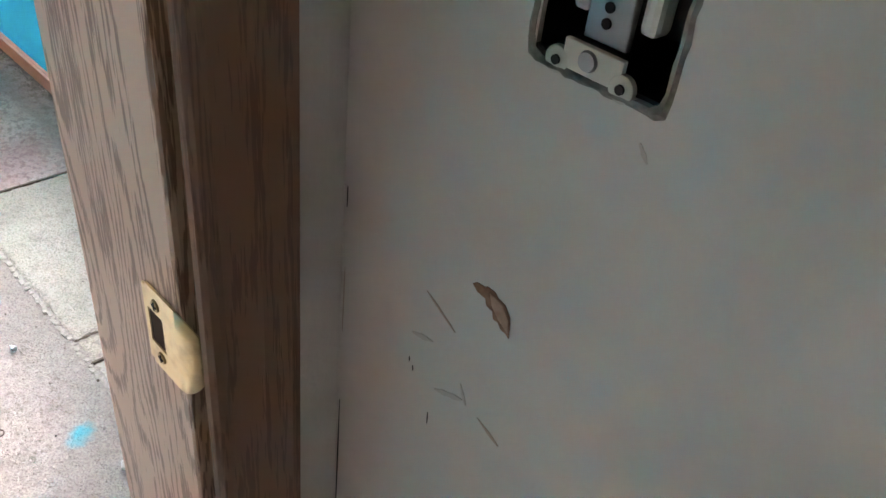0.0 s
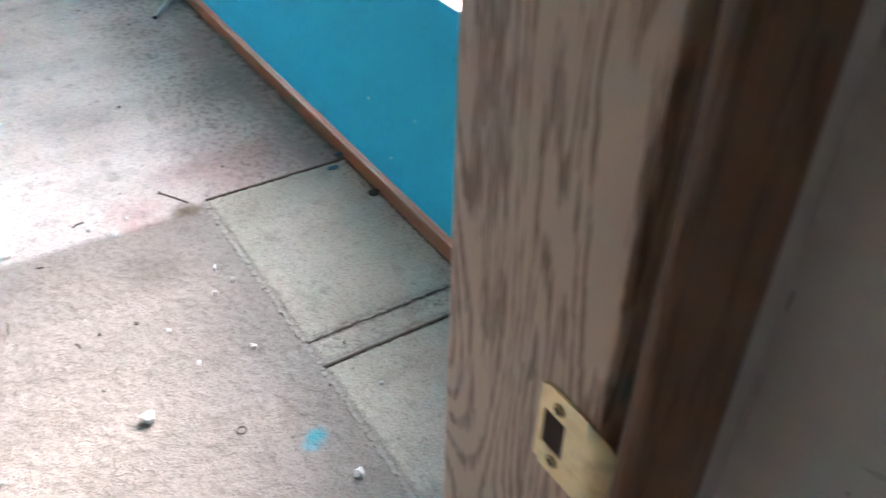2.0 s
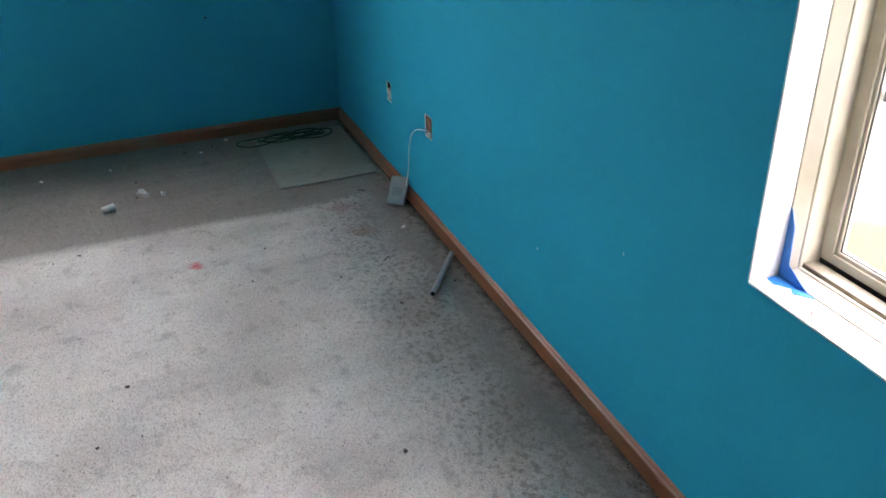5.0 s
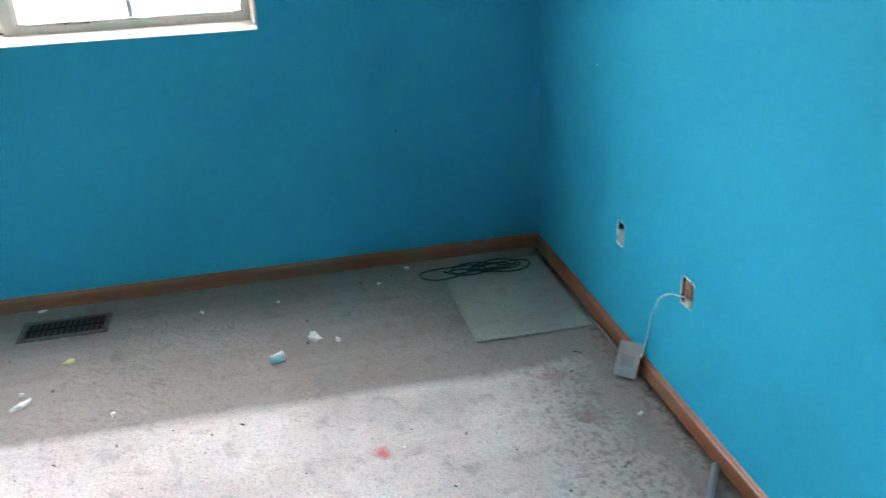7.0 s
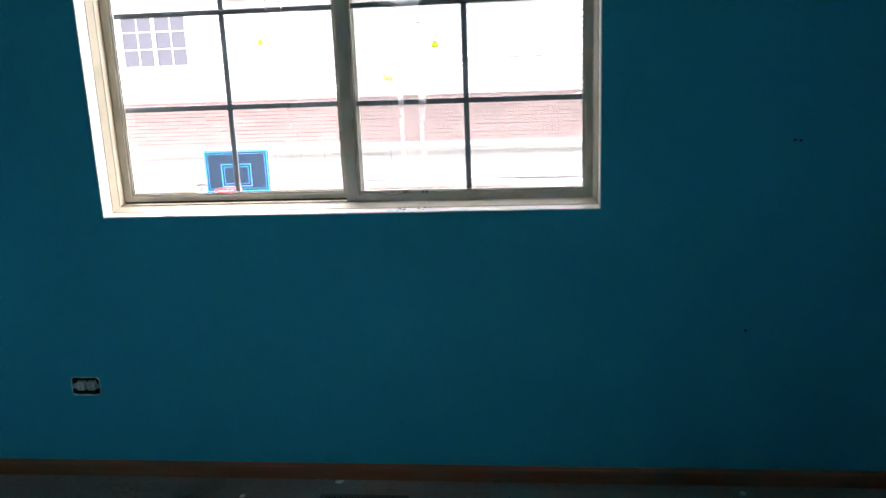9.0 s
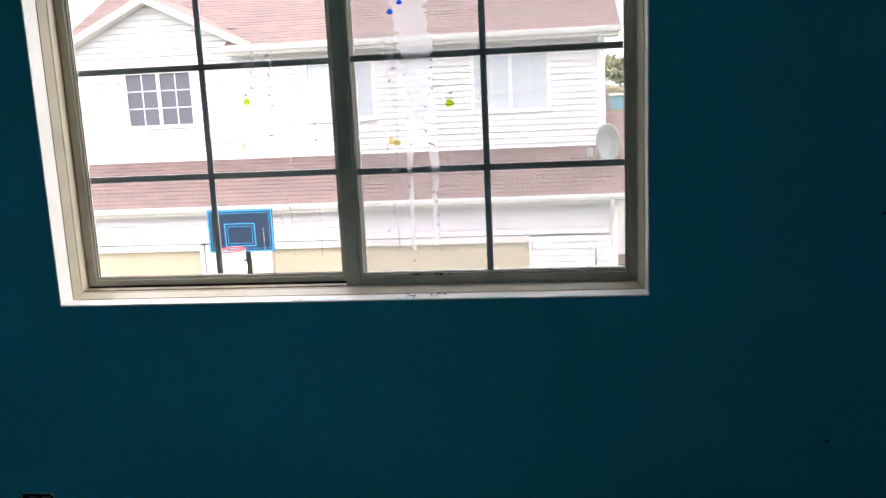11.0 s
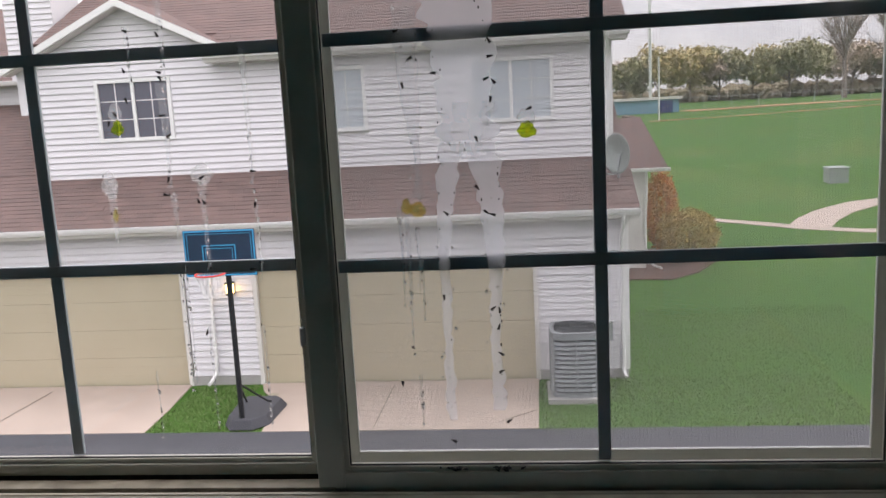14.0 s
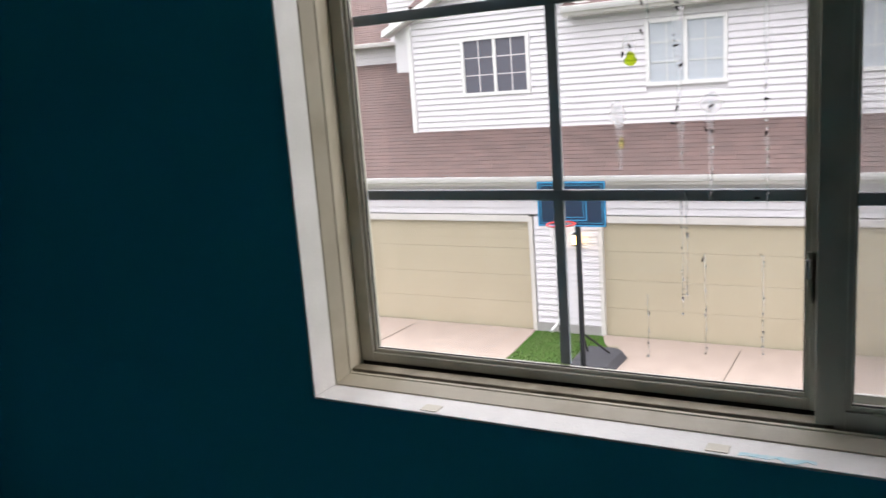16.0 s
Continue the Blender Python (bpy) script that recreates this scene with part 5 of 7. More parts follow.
P0, P1 = radians(213), radians(327)
front_label("label_upper", P0, P1, 0.070, 0.160, M_LILAC, bt, 0.0004, "pale purple arched label", 0.034)
front_label("label_lower", P0, P1, 0.014, 0.082, M_PLUM, bt, 0.0008, "dark plum label with a flower shape", 0.012)
front_label("label_oval", radians(229), radians(318), 0.109, 0.150, M_LRED, bt, 0.0012, "red oval on the label", 0.026)
front_label("label_border", radians(234), radians(313), 0.126, 0.147, M_WHITEP, bt, 0.0015, "white border of the lettering bar", 0.006)
front_label("label_border", radians(230), radians(309), 0.107, 0.127, M_WHITEP, bt, 0.0015, "white border of the lettering bar", 0.006)
for k in range(4):
    a = radians(238 + k * 18)
    front_label("letter_bar", a, a + radians(13), 0.129, 0.144, M_LETTER, bt, 0.0019, "blue letter shape", 0.003)
    front_label("letter_bar", a - radians(4), a + radians(9), 0.110, 0.124, M_LETTER, bt, 0.0019, "blue letter shape", 0.003)
front_label("label_strip", radians(218), radians(300), 0.084, 0.102, M_WHITEP, bt, 0.0014, "white script strip", 0.004)
rs = random.Random(12)
for k in range(34):
    a, zz = radians(rs.uniform(232, 300)), rs.uniform(0.024, 0.070)
    bm = bmesh.new()
    bmesh.ops.create_icosphere(bm, subdivisions=1, radius=rs.uniform(0.003, 0.0055), matrix=pose(0.0432 * math.copysign(abs(math.cos(a)) ** 0.8, math.cos(a)), -0.0283 * abs(math.sin(a)) ** 0.8, zz, 0, rs.uniform(-40, 40)) @ Matrix.Diagonal((0.5, 0.12, 1.25, 1)))
    part("petal", bm, (M_LILACD, M_LILAC, M_LNAVY)[k % 3], bt, "dusky lavender petal")
for zz, hh, rr_ in ((0.222, 0.003, 0.0162), (0.233, 0.0025, 0.0152), (0.241, 0.0025, 0.0152)):
    lathe_oval("neck_thread", [(zz, rr_ - 0.0012, rr_ - 0.0012, 1), (zz + hh / 2, rr_, rr_, 1), (zz + hh, rr_ - 0.0012, rr_ - 0.0012, 1)], M_CLEARD, bt, "clear moulded neck thread", cap=False)
cu = bpy.data.curves.new("lettering", "FONT")
cu.body, cu.size, cu.extrude, cu.align_x = "lavender", 0.0125, 0.0002, "CENTER"
tmp = bpy.data.objects.new("lettering", cu)
me = bpy.data.meshes.new_from_object(tmp)
me.materials.clear()
me.materials.append(M_PLUM)
lo_ = new("lettering", me)
lo_.parent = bt
lo_.rotation_euler = (radians(90), 0, radians(-6))
lo_.location = (-0.010, -0.0295, 0.092)
tagged(lo_, "dark script lettering")

bb = base("dish_soap_bottle", "bright blue dish soap bottle with a clear cap on the sill", "bottle", (-1.335, 0.903, NW_Z0 + 0.0035))
bb.rotation_euler[2] = radians(28)
lathe_oval("bottle_body", [(0, 0.026, 0.016, 0.9), (0.004, 0.031, 0.020, 0.9), (0.03, 0.034, 0.021, 0.9), (0.07, 0.031, 0.020, 0.9), (0.095, 0.024, 0.017, 0.95), (0.115, 0.021, 0.016, 1), (0.135, 0.024, 0.016, 1), (0.15, 0.020, 0.015, 1), (0.158, 0.013, 0.013, 1), (0.162, 0.013, 0.013, 1)], M_BLUEGEL, bb, "translucent bright blue body")
lathe_oval("cap", [(0.162, 0.0155, 0.0155, 1), (0.176, 0.015, 0.015, 1), (0.178, 0.010, 0.010, 1), (0.190, 0.009, 0.009, 1), (0.191, 0.006, 0.006, 1)], M_WHITEP, bb, "translucent white cap")
front_label("label", radians(215), radians(325), 0.014, 0.082, M_LNAVY, bb, 0.0006, "dark blue oval label", 0.02, 0.034, 0.021)
front_label("label_bar", radians(225), radians(315), 0.058, 0.068, M_LGREEN, bb, 0.0012, "green lettering bar", 0.002, 0.034, 0.021)
front_label("label_bar", radians(225), radians(315), 0.034, 0.044, M_LRED, bb, 0.0012, "red lettering bar", 0.002, 0.034, 0.021)


# ---- gel clings melted on the west window, with dead flies ----
GX = -5.1755
def gel_strip(name, pts, w, mat, label, x=GX, beads=True, seed=0):
    """A drip: uneven ribbon along (y, z) points, thickened in the middle."""
    rs = random.Random(seed)
    bm = bmesh.new()
    rows = []
    dense = []
    for (a, b) in zip(pts, pts[1:]):
        n = max(2, int(abs(a[1] - b[1]) / 0.008))
        dense += [(a[0] + (b[0] - a[0]) * k / n, a[1] + (b[1] - a[1]) * k / n, a[2] + (b[2] - a[2]) * k / n) for k in range(n)]
    for (y, z, ww_) in dense:
        hw = w * ww_ * rs.uniform(0.75, 1.2)
        o = rs.uniform(-0.1, 0.1) * w
        rows.append([bm.verts.new((0, y + o - hw, z)), bm.verts.new((0.0012, y + o - hw * 0.5, z)), bm.verts.new((0.0007, y + o + hw * 0.1, z)), bm.verts.new((0.0013, y + o + hw * 0.6, z)), bm.verts.new((0, y + o + hw, z))])
    for p, q in zip(rows, rows[1:]):
        for i in range(4):
            bm.faces.new([p[i], p[i + 1], q[i + 1], q[i]])
    bd = bmesh.new()
    if beads:
        for k in range(int(len(dense) * 0.55)):
            y, z, ww_ = rs.choice(dense)
            bmesh.ops.create_icosphere(bd, subdivisions=2, radius=rs.uniform(0.0009, 0.0022), matrix=pose(0.0012, y + rs.uniform(-1, 1) * w * 0.9, z + rs.uniform(-0.01, 0.01)) @ Matrix.Diagonal((0.6, 1, rs.uniform(1.0, 1.7), 1)))
    me = finish(bm, name, mat, smooth=True)
    ob = thing(name, me, label, "gel cling", at=(x, 0, 0))
    ob.visible_shadow = False
    if beads:
        part("beading", bd, M_BEAD, ob, "clear gel beading", smooth=True, kind="stuff")
    # Black specks: dirt, and a stand-in for dark refraction in the gel beads.
    bm = bmesh.new()
    for k in range(int(len(dense) * 0.35)):
        y, z, ww_ = rs.choice(dense)
        r = rs.uniform(0.0006, 0.0014)
        bmesh.ops.create_icosphere(bm, subdivisions=1, radius=r, matrix=pose(0.0014, y + rs.choice((-1, 1)) * w * ww_ * rs.uniform(0.6, 1.05), z) @ Matrix.Diagonal((0.5, 1, rs.uniform(1, 2.5), 1)))
    part("specks", bm, M_FLY_SPECK, ob, "tiny dark specks of dirt and imitated dark refraction", kind="stuff")
    return ob


gel_strip("gel_film", [(-0.793, 1.98, 1), (-0.793, 1.75, 1.0), (-0.780, 1.66, 0.95), (-0.772, 1.60, 0.80), (-0.771, 1.53, 0.78), (-0.771, 1.47, 0.80)], 0.049, M_GELFILM, "melted milky gel film on the window pane", seed=1, beads=False)
gel_strip("gel_film", [(-0.792, 1.475, 1.25), (-0.798, 1.44, 0.95), (-0.803, 1.40, 0.7), (-0.808, 1.35, 0.55), (-0.809, 1.30, 0.45), (-0.809, 1.20, 0.35), (-0.809, 1.09, 0.5), (-0.808, 1.07, 0.3)], 0.016, M_GELFILM, "long milky drip of melted gel on the window pane", seed=3)
gel_strip("gel_film", [(-0.752, 1.475, 1.35), (-0.746, 1.44, 1.15), (-0.740, 1.38, 0.9), (-0.737, 1.30, 0.6), (-0.742, 1.20, 0.4), (-0.741, 1.13, 0.55), (-0.740, 1.085, 0.6)], 0.017, M_GELFILM, "long milky drip of melted gel on the window pane", seed=4)
gel_strip("gel_film", [(-0.848, 1.68, 1.0), (-0.846, 1.58, 1.1), (-0.845, 1.53, 0.8), (-0.841, 1.47, 0.35), (-0.839, 1.42, 0.3), (-0.842, 1.395, 0.8)], 0.015, M_GELCLEAR, "clear drip of melted gel on the window pane", seed=2)
gel_strip("gel_band", [(-0.771, 1.53, 1.0), (-0.771, 1.45, 1.0)], 0.036, M_GELCLEAR, "beaded clear band where the gel film ends", seed=5)
for k, (y, z0_, z1_, w_) in enumerate(((-0.859, 1.38, 1.18, 0.003), (-0.868, 1.40, 1.24, 0.0025), (-0.845, 1.36, 1.26, 0.002), (-0.852, 1.15, 1.06, 0.002), (-0.841, 1.32, 1.22, 0.002), (-1.201, 1.70, 1.56, 0.004), (-1.208, 1.58, 1.42, 0.006), (-1.205, 1.42, 1.34, 0.004), (-1.206, 1.30, 1.12, 0.0018), (-1.199, 1.31, 1.12, 0.0018), (-1.252, 1.66, 1.56, 0.003), (-1.300, 1.45, 1.34, 0.006), (-1.162, 1.45, 1.30, 0.005),
                                   (-1.085, 1.62, 1.42, 0.0035), (-1.083, 1.40, 1.28, 0.0025), (-1.088, 1.22, 1.05, 0.002), (-1.172, 1.22, 1.05, 0.0015), (-1.262, 1.15, 1.04, 0.0015))):
    dx_ = 0 if y > -0.988 else -0.035
    gel_strip("gel_drip", [(y, z0_, 1.5), (y + 0.001, (z0_ + z1_) / 2, 0.8), (y, z1_, 0.5)], w_, M_GELCLEAR, "thin clear gel drip on the window pane", GX + dx_, True, 30 + k)


def blob(name, y, z, ry_, rz_, mat, label, seed, x=GX):
    rs = random.Random(seed)
    bm = bmesh.new()
    bmesh.ops.create_icosphere(bm, subdivisions=3, radius=1.0)
    for v in bm.verts:
        d = noise.noise(v.co * 1.8 + Vector((seed, 0, 0))) * 0.35
        v.co = Vector((max(v.co.x, -0.1) * 0.002 * (1 + d), v.co.y * ry_ * (1 + d) * (1.0 if v.co.z < 0.2 else 0.75), v.co.z * rz_ * (1 + d)))
    ob = thing(name, finish(bm, name, mat, smooth=True), label, "gel cling", at=(x, y, z))
    ob.visible_shadow = False
    return ob


blob("gel_blob", -0.689, 1.489, 0.0125, 0.0105, M_GELGREEN, "melted lime green gel blob on the pane", 1)
blob("gel_blob", -0.689, 1.507, 0.013, 0.011, M_GELCLEAR, "clear torn top of a gel blob on the pane", 2)
blob("gel_blob", -1.279, 1.519, 0.010, 0.010, M_GELGREEN, "melted lime green gel blob on the pane", 3, GX - 0.035)
blob("gel_blob", -1.281, 1.541, 0.011, 0.014, M_GELCLEAR, "clear torn top of a gel blob on the pane", 4, GX - 0.035)
blob("gel_blob", -1.297, 1.392, 0.0045, 0.010, M_GELYEL, "thin greenish gel drop on the pane", 5, GX - 0.035)
blob("gel_blob", -0.858, 1.392, 0.007, 0.011, M_GELYEL, "melted amber gel blob on the pane", 6)
blob("gel_blob", -0.843, 1.387, 0.012, 0.010, M_GELYEL, "melted amber gel blob beside another", 7)
blob("gel_blob", -1.301, 1.437, 0.013, 0.020, M_GELCLEAR, "clear melted gel loop on the pane", 8, GX - 0.035)
blob("gel_blob", -1.160, 1.447, 0.017, 0.016, M_GELCLEAR, "clear melted gel loop on the pane", 9, GX - 0.035)
blob("gel_blob", -0.842, 1.742, 0.009, 0.007, M_GELBLUE, "small blue gel piece on the pane", 10)
blob("gel_blob", -0.815, 1.765, 0.009, 0.007, M_GELBLUE, "small blue gel piece on the pane", 11)


def fly_mesh():
    bm = bmesh.new()
    bmesh.ops.create_uvsphere(bm, u_segments=8, v_segments=6, radius=0.0022, matrix=Matrix.Diagonal((0.7, 0.8, 1.5, 1)))
    bmesh.ops.create_uvsphere(bm, u_segments=8, v_segments=5, radius=0.0012, matrix=pose(0, 0, 0.0038))
    for s in (-1, 1):
        vs = [bm.verts.new(p) for p in ((0.001, 0, 0.0015), (0.0016, s * 0.0022, -0.002), (0.0014, s * 0.0012, -0.0048), (0.0012, 0, -0.003))]
        bm.faces.new(vs)
    return finish(bm, "fly", M_FLY_SPECK, smooth=True)


FLY = fly_mesh()
rs = random.Random(77)
spots = [(-0.859, 1.628), (-0.842, 1.591), (-0.811, 1.57), (-0.741, 1.559), (-0.731, 1.555), (-0.736, 1.532), (-0.757, 1.48), (-0.759, 1.414), (-0.803, 1.38), (-0.748, 1.38), (-0.812, 1.262), (-0.744, 1.244), (-0.735, 1.241), (-0.737, 1.217), (-0.735, 1.178), (-0.736, 1.152), (-0.878, 1.137), (-0.728, 1.078), (-0.808, 1.049), (-0.685, 1.517), (-0.735, 1.608), (-0.735, 1.588), (-0.854, 1.556), (-0.739, 1.376), (-1.252, 1.654), (-1.26, 1.599), (-1.208, 1.594), (-1.207, 1.585), (-1.21, 1.441), (-1.216, 1.419), (-1.168, 1.408), (-1.16, 1.442), (-1.175, 1.21), (-1.083, 1.448), (-1.096, 1.305), (-1.203, 1.504), (-1.28, 1.538), (-1.291, 1.526), (-1.205, 1.646), (-1.21, 1.533), (-1.261, 1.557), (-1.16, 1.406), (-1.084, 1.399)]
for y, z in spots:
    ob = thing("fly", FLY, "small dead black fly stuck on the window pane", "fly", "dead flies on the window", at=(GX + 0.0014 - (0.035 if y < -0.988 else 0), y, z))
    ob.rotation_euler = (rs.uniform(0, 6.28), 0, 0)
for k in range(34):
    c = (-0.806, -0.735)[k % 2]
    ob = thing("fly", FLY, "small dead black fly lying on the window rail", "fly", "dead flies on the sill", at=(-5.1665 + rs.uniform(-0.003, 0.001) if k < 24 else -5.10 + rs.uniform(-0.015, 0.02), c + rs.gauss(0, 0.014), 1.0075 + rs.random() * 0.004 if k < 24 else WW_Z0 + 0.006))
    ob.rotation_euler = (rs.uniform(0, 6.28), rs.uniform(1.2, 1.8), rs.uniform(0, 6))
bm = bmesh.new()
for k in range(90):
    y = rs.uniform(-1.30, -0.62) if k % 2 else rs.uniform(-1.35, -1.02)
    bmesh.ops.create_icosphere(bm, subdivisions=1, radius=rs.uniform(0.001, 0.003), matrix=pose(rs.uniform(-0.049, -0.043) if k % 2 == 0 else rs.uniform(-0.087, -0.080), y, 0.0 if k % 2 == 0 else 0.003))
thing("track_dirt", finish(bm, "track_dirt", M_DIRT), "black dirt crumbs in the window track", "dirt", kind="stuff", at=(-5.112, 0, 0.977))


# ---- outdoors: ground ----
def ground_z(x, y):
    d = math.hypot(x + 4.0, y)
    if x > -20:
        return G
    f = min(1.0, max(0.0, (d - 30) / 100))
    return G + 3.1 * f * f * (3 - 2 * f)


def grid_ground():
    bm = bmesh.new()
    xs = [200, 60, 10, -10, -20] + [-30 - 8 * k for k in range(34)] + [-360, -500, -900]
    ys = [-900, -400, -200, -120, -80, -50, -30, -20, -10, 0, 10, 20, 30, 45, 60, 80, 100, 130, 170, 230, 320, 500, 900]
    vv = [[bm.verts.new((x, y, ground_z(x, y))) for y in ys] for x in xs]
    for i in range(len(xs) - 1):
        for j in range(len(ys) - 1):
            bm.faces.new([vv[i][j], vv[i + 1][j], vv[i + 1][j + 1], vv[i][j + 1]])
    return finish(bm, "ground", M_GRASS, smooth=True)


thing("ground", grid_ground(), "green mown lawn rising to a far field", kind="structure")


def flat(name, pts, mat, label, z0=G - 0.05, z1=G + 0.02, kind="structure", category=""):
    return thing(name, finish(outline_plate(pts, "z", z0, z1), name, mat), label, category, kind=kind)


flat("road_lane", [(-16.57, -60), (-9.2, -60), (-9.2, 6.0), (-16.57, 6.0)], M_ASPHALT, "dark asphalt lane between the garages", z1=G + 0.012)
flat("driveway_left", [(-16.57, -12.4), (-16.57, -7.15), (-17.6, -7.18), (-18.4, -7.25), (-19.0, -7.3), (-19.0, -12.75)], M_DRIVE, "pale concrete driveway before the tan garage door")
flat("driveway_right", [(-16.57, -5.15), (-16.57, -0.66), (-19.0, -0.62), (-19.0, -5.9), (-18.6, -5.75), (-18.0, -5.4), (-17.4, -5.2)], M_DRIVE, "pale concrete driveway before the tan garage door")
flat("driveway_far", [(-16.57, -20), (-16.57, -14.6), (-19.0, -14.4), (-19.0, -20)], M_DRIVE, "pale concrete driveway")
flat("yard_paving", [(-9.2, 1.35), (12, 1.35), (12, 60), (-16.57, 60), (-16.57, 6.0), (-9.2, 6.0)], M_PALE, "weathered pale asphalt yard below the low window", z1=G + 0.016)
for (x0, y0, x1, y1) in ((-18.7, -3.3, -16.6, -3.32), (-18.7, -10.0, -16.7, -10.1), (-17.35, -0.7, -16.85, -1.3)):
    tube("slab_joint", [(x0, y0, G + 0.019), (x1, y1, G + 0.019)], 0.009, M_DIRT, None, "dark joint in the concrete drive", "joint", 1)
bm = bmesh.new()
bmesh.ops.create_cone(bm, cap_ends=True, segments=36, radius1=0.42, radius2=0.40, depth=0.03)
thing("manhole_cover", finish(bm, "manhole_cover", M_FOUND, 0.005), "round grey iron manhole cover set in the weathered asphalt", "manhole cover", at=(-12.8, 11.7, G + 0.02))
flat("lawn_strip", [(-9.0, 7.2), (-6.2, 6.6), (-4.5, 8.6), (-6.6, 9.6)], M_GRASS, "narrow worn green lawn strip in the paved yard", z1=G + 0.03)


def ribbon(name, centre, width, mat, label, lift=0.03):
    bm = bmesh.new()
    rows = []
    for i, (x, y) in enumerate(centre):
        a, b = centre[max(0, i - 1)], centre[min(len(centre) - 1, i + 1)]
        t = Vector((b[0] - a[0], b[1] - a[1], 0)).normalized()
        nrm = Vector((-t.y, t.x, 0)) * width / 2
        z = ground_z(x, y)
        rows.append([bm.verts.new((x + s * nrm.x, y + s * nrm.y, z + dz)) for s, dz in ((-1, -0.1), (-1, lift), (1, lift), (1, -0.1))])
    for p, q in zip(rows, rows[1:]):
        for k in range(4):
            bm.faces.new([p[k], p[(k + 1) % 4], q[(k + 1) % 4], q[k]])
    bm.faces.new(rows[0]), bm.faces.new(rows[-1])
    return thing(name, finish(bm, name, mat), label, kind="structure")


ribbon("footpath", [(-38.9, 4.4), (-38.7, 6.1), (-37.2, 7.8), (-35.6, 9.3), (-34.4, 11.0), (-34.0, 14), (-33.8, 22)], 0.75, M_DRIVE, "pale concrete footpath curving over the lawn")
ribbon("footpath", [(-35.4, 9.4), (-37.2, 10.3), (-39.2, 11.6), (-41.0, 13.4), (-42.5, 16), (-44, 24)], 1.5, M_DRIVE, "pale concrete footpath curving over the lawn")
ribbon("footpath", [(-30.7, 2.6), (-30.6, 5), (-30.4, 9), (-30.2, 18)], 0.5, M_DRIVE, "pale concrete footpath over the lawn")
flat("mulch_bed", [(-27.5, 1.6), (-27.3, 3.2), (-28.2, 4.1), (-30.3, 5.2), (-32, 5.0), (-32.3, 2), (-29, 1.4)], M_MULCH, "brown mulch bed beside the house", z1=G + 0.035)
ribbon("ball_field_clay", [(-118, 20), (-121, 32), (-124, 46), (-126, 60)], 5.0, M_CLAY, "red clay of a distant ball field", 0.06)
ribbon("ball_field_clay", [(-100, 13), (-101, 22), (-104, 34), (-109, 46)], 0.8, M_CLAY, "red clay base path of a distant ball field", 0.06)

# ---- grass blades near the drives ----
bm_co, bm_f = [], []
rs = np.random.RandomState(5)
zones = [(-18.95, -16.6, -7.15, -5.2, 6000), (-19.0, -16.6, -0.6, 4.5, 9000), (-24, -19.0, 1.1, 6.5, 9000)]
for (x0, x1, y0, y1, n_) in zones:
    for k in range(n_):
        x, y = rs.uniform(x0, x1), rs.uniform(y0, y1)
        if y0 == -7.15 and (y > -5.9 + 0.0 and x < -18.4 or y > -5.35 and x < -17.6):
            continue
        h, a, w_ = rs.uniform(0.02, 0.05), rs.uniform(0, 6.28), 0.010
        c, s = math.cos(a) * w_, math.sin(a) * w_
        i = len(bm_co)
        bm_co += [(x - c, y - s, G), (x + c, y + s, G), (x + s * 1.5, y - c * 1.5, G + h)]
        bm_f.append((i, i + 1, i + 2))
me = bpy.data.meshes.new("grass")
me.from_pydata(bm_co, [], bm_f)
me.materials.append(M_GRASSL)
thing("grass", me, "short green grass beside the drives", "grass", kind="stuff")


# ---- the house across the lane ----
house = base("town_house", "white sided town house with brown shingle roofs, tan garage doors", "house", (-19.0, -5.0, G))
HX, HY, HZ = -19.0, -5.0, G


def hb(name, lo, hi, mat, label="", parent=None, bevel=0.0):
    bm = bmesh.new()
    add_box(bm, (lo[0] - HX, lo[1] - HY, lo[2] - HZ), (hi[0] - HX, hi[1] - HY, hi[2] - HZ))
    return part(name, bm, mat, parent or house, label, bevel)


GT, EV = -1.30, -0.46
hb("garage_block", (-29, -22, G), (-19.16, 1.02, EV), M_SIDING, "white garage storey")
hb("upper_block", (-29, -10.63, EV), (-20.54, 0.92, 2.72), M_SIDING, "white upper storey")
hb("left_upper_block", (-30, -22, EV), (-24.44, -10.6, 2.72), M_SIDING, "white upper storey set back")
hb("foundation", (-19.14, -7.28, G), (-18.985, -5.9, G + 0.18), M_FOUND, "grey concrete foundation")
hb("foundation", (-19.14, -0.62, G), (-18.985, 1.03, G + 0.18), M_FOUND, "grey concrete foundation")

COURSE = 0.127


def lap_mesh(length):
    bm = bmesh.new()
    prof = [(0.0, 0.008), (0.030, 0.008), (0.030, 0.018), (0.006, COURSE), (0.0, COURSE)]
    ends = [[bm.verts.new((d, y, z)) for d, z in prof] for y in (0, length)]
    for i in range(5):
        bm.faces.new([ends[0][i], ends[0][(i + 1) % 5], ends[1][(i + 1) % 5], ends[1][i]])
    bm.faces.new(ends[0]), bm.faces.new(ends[1])
    return finish(bm, "siding_board", M_SIDING)


LAPS = {}


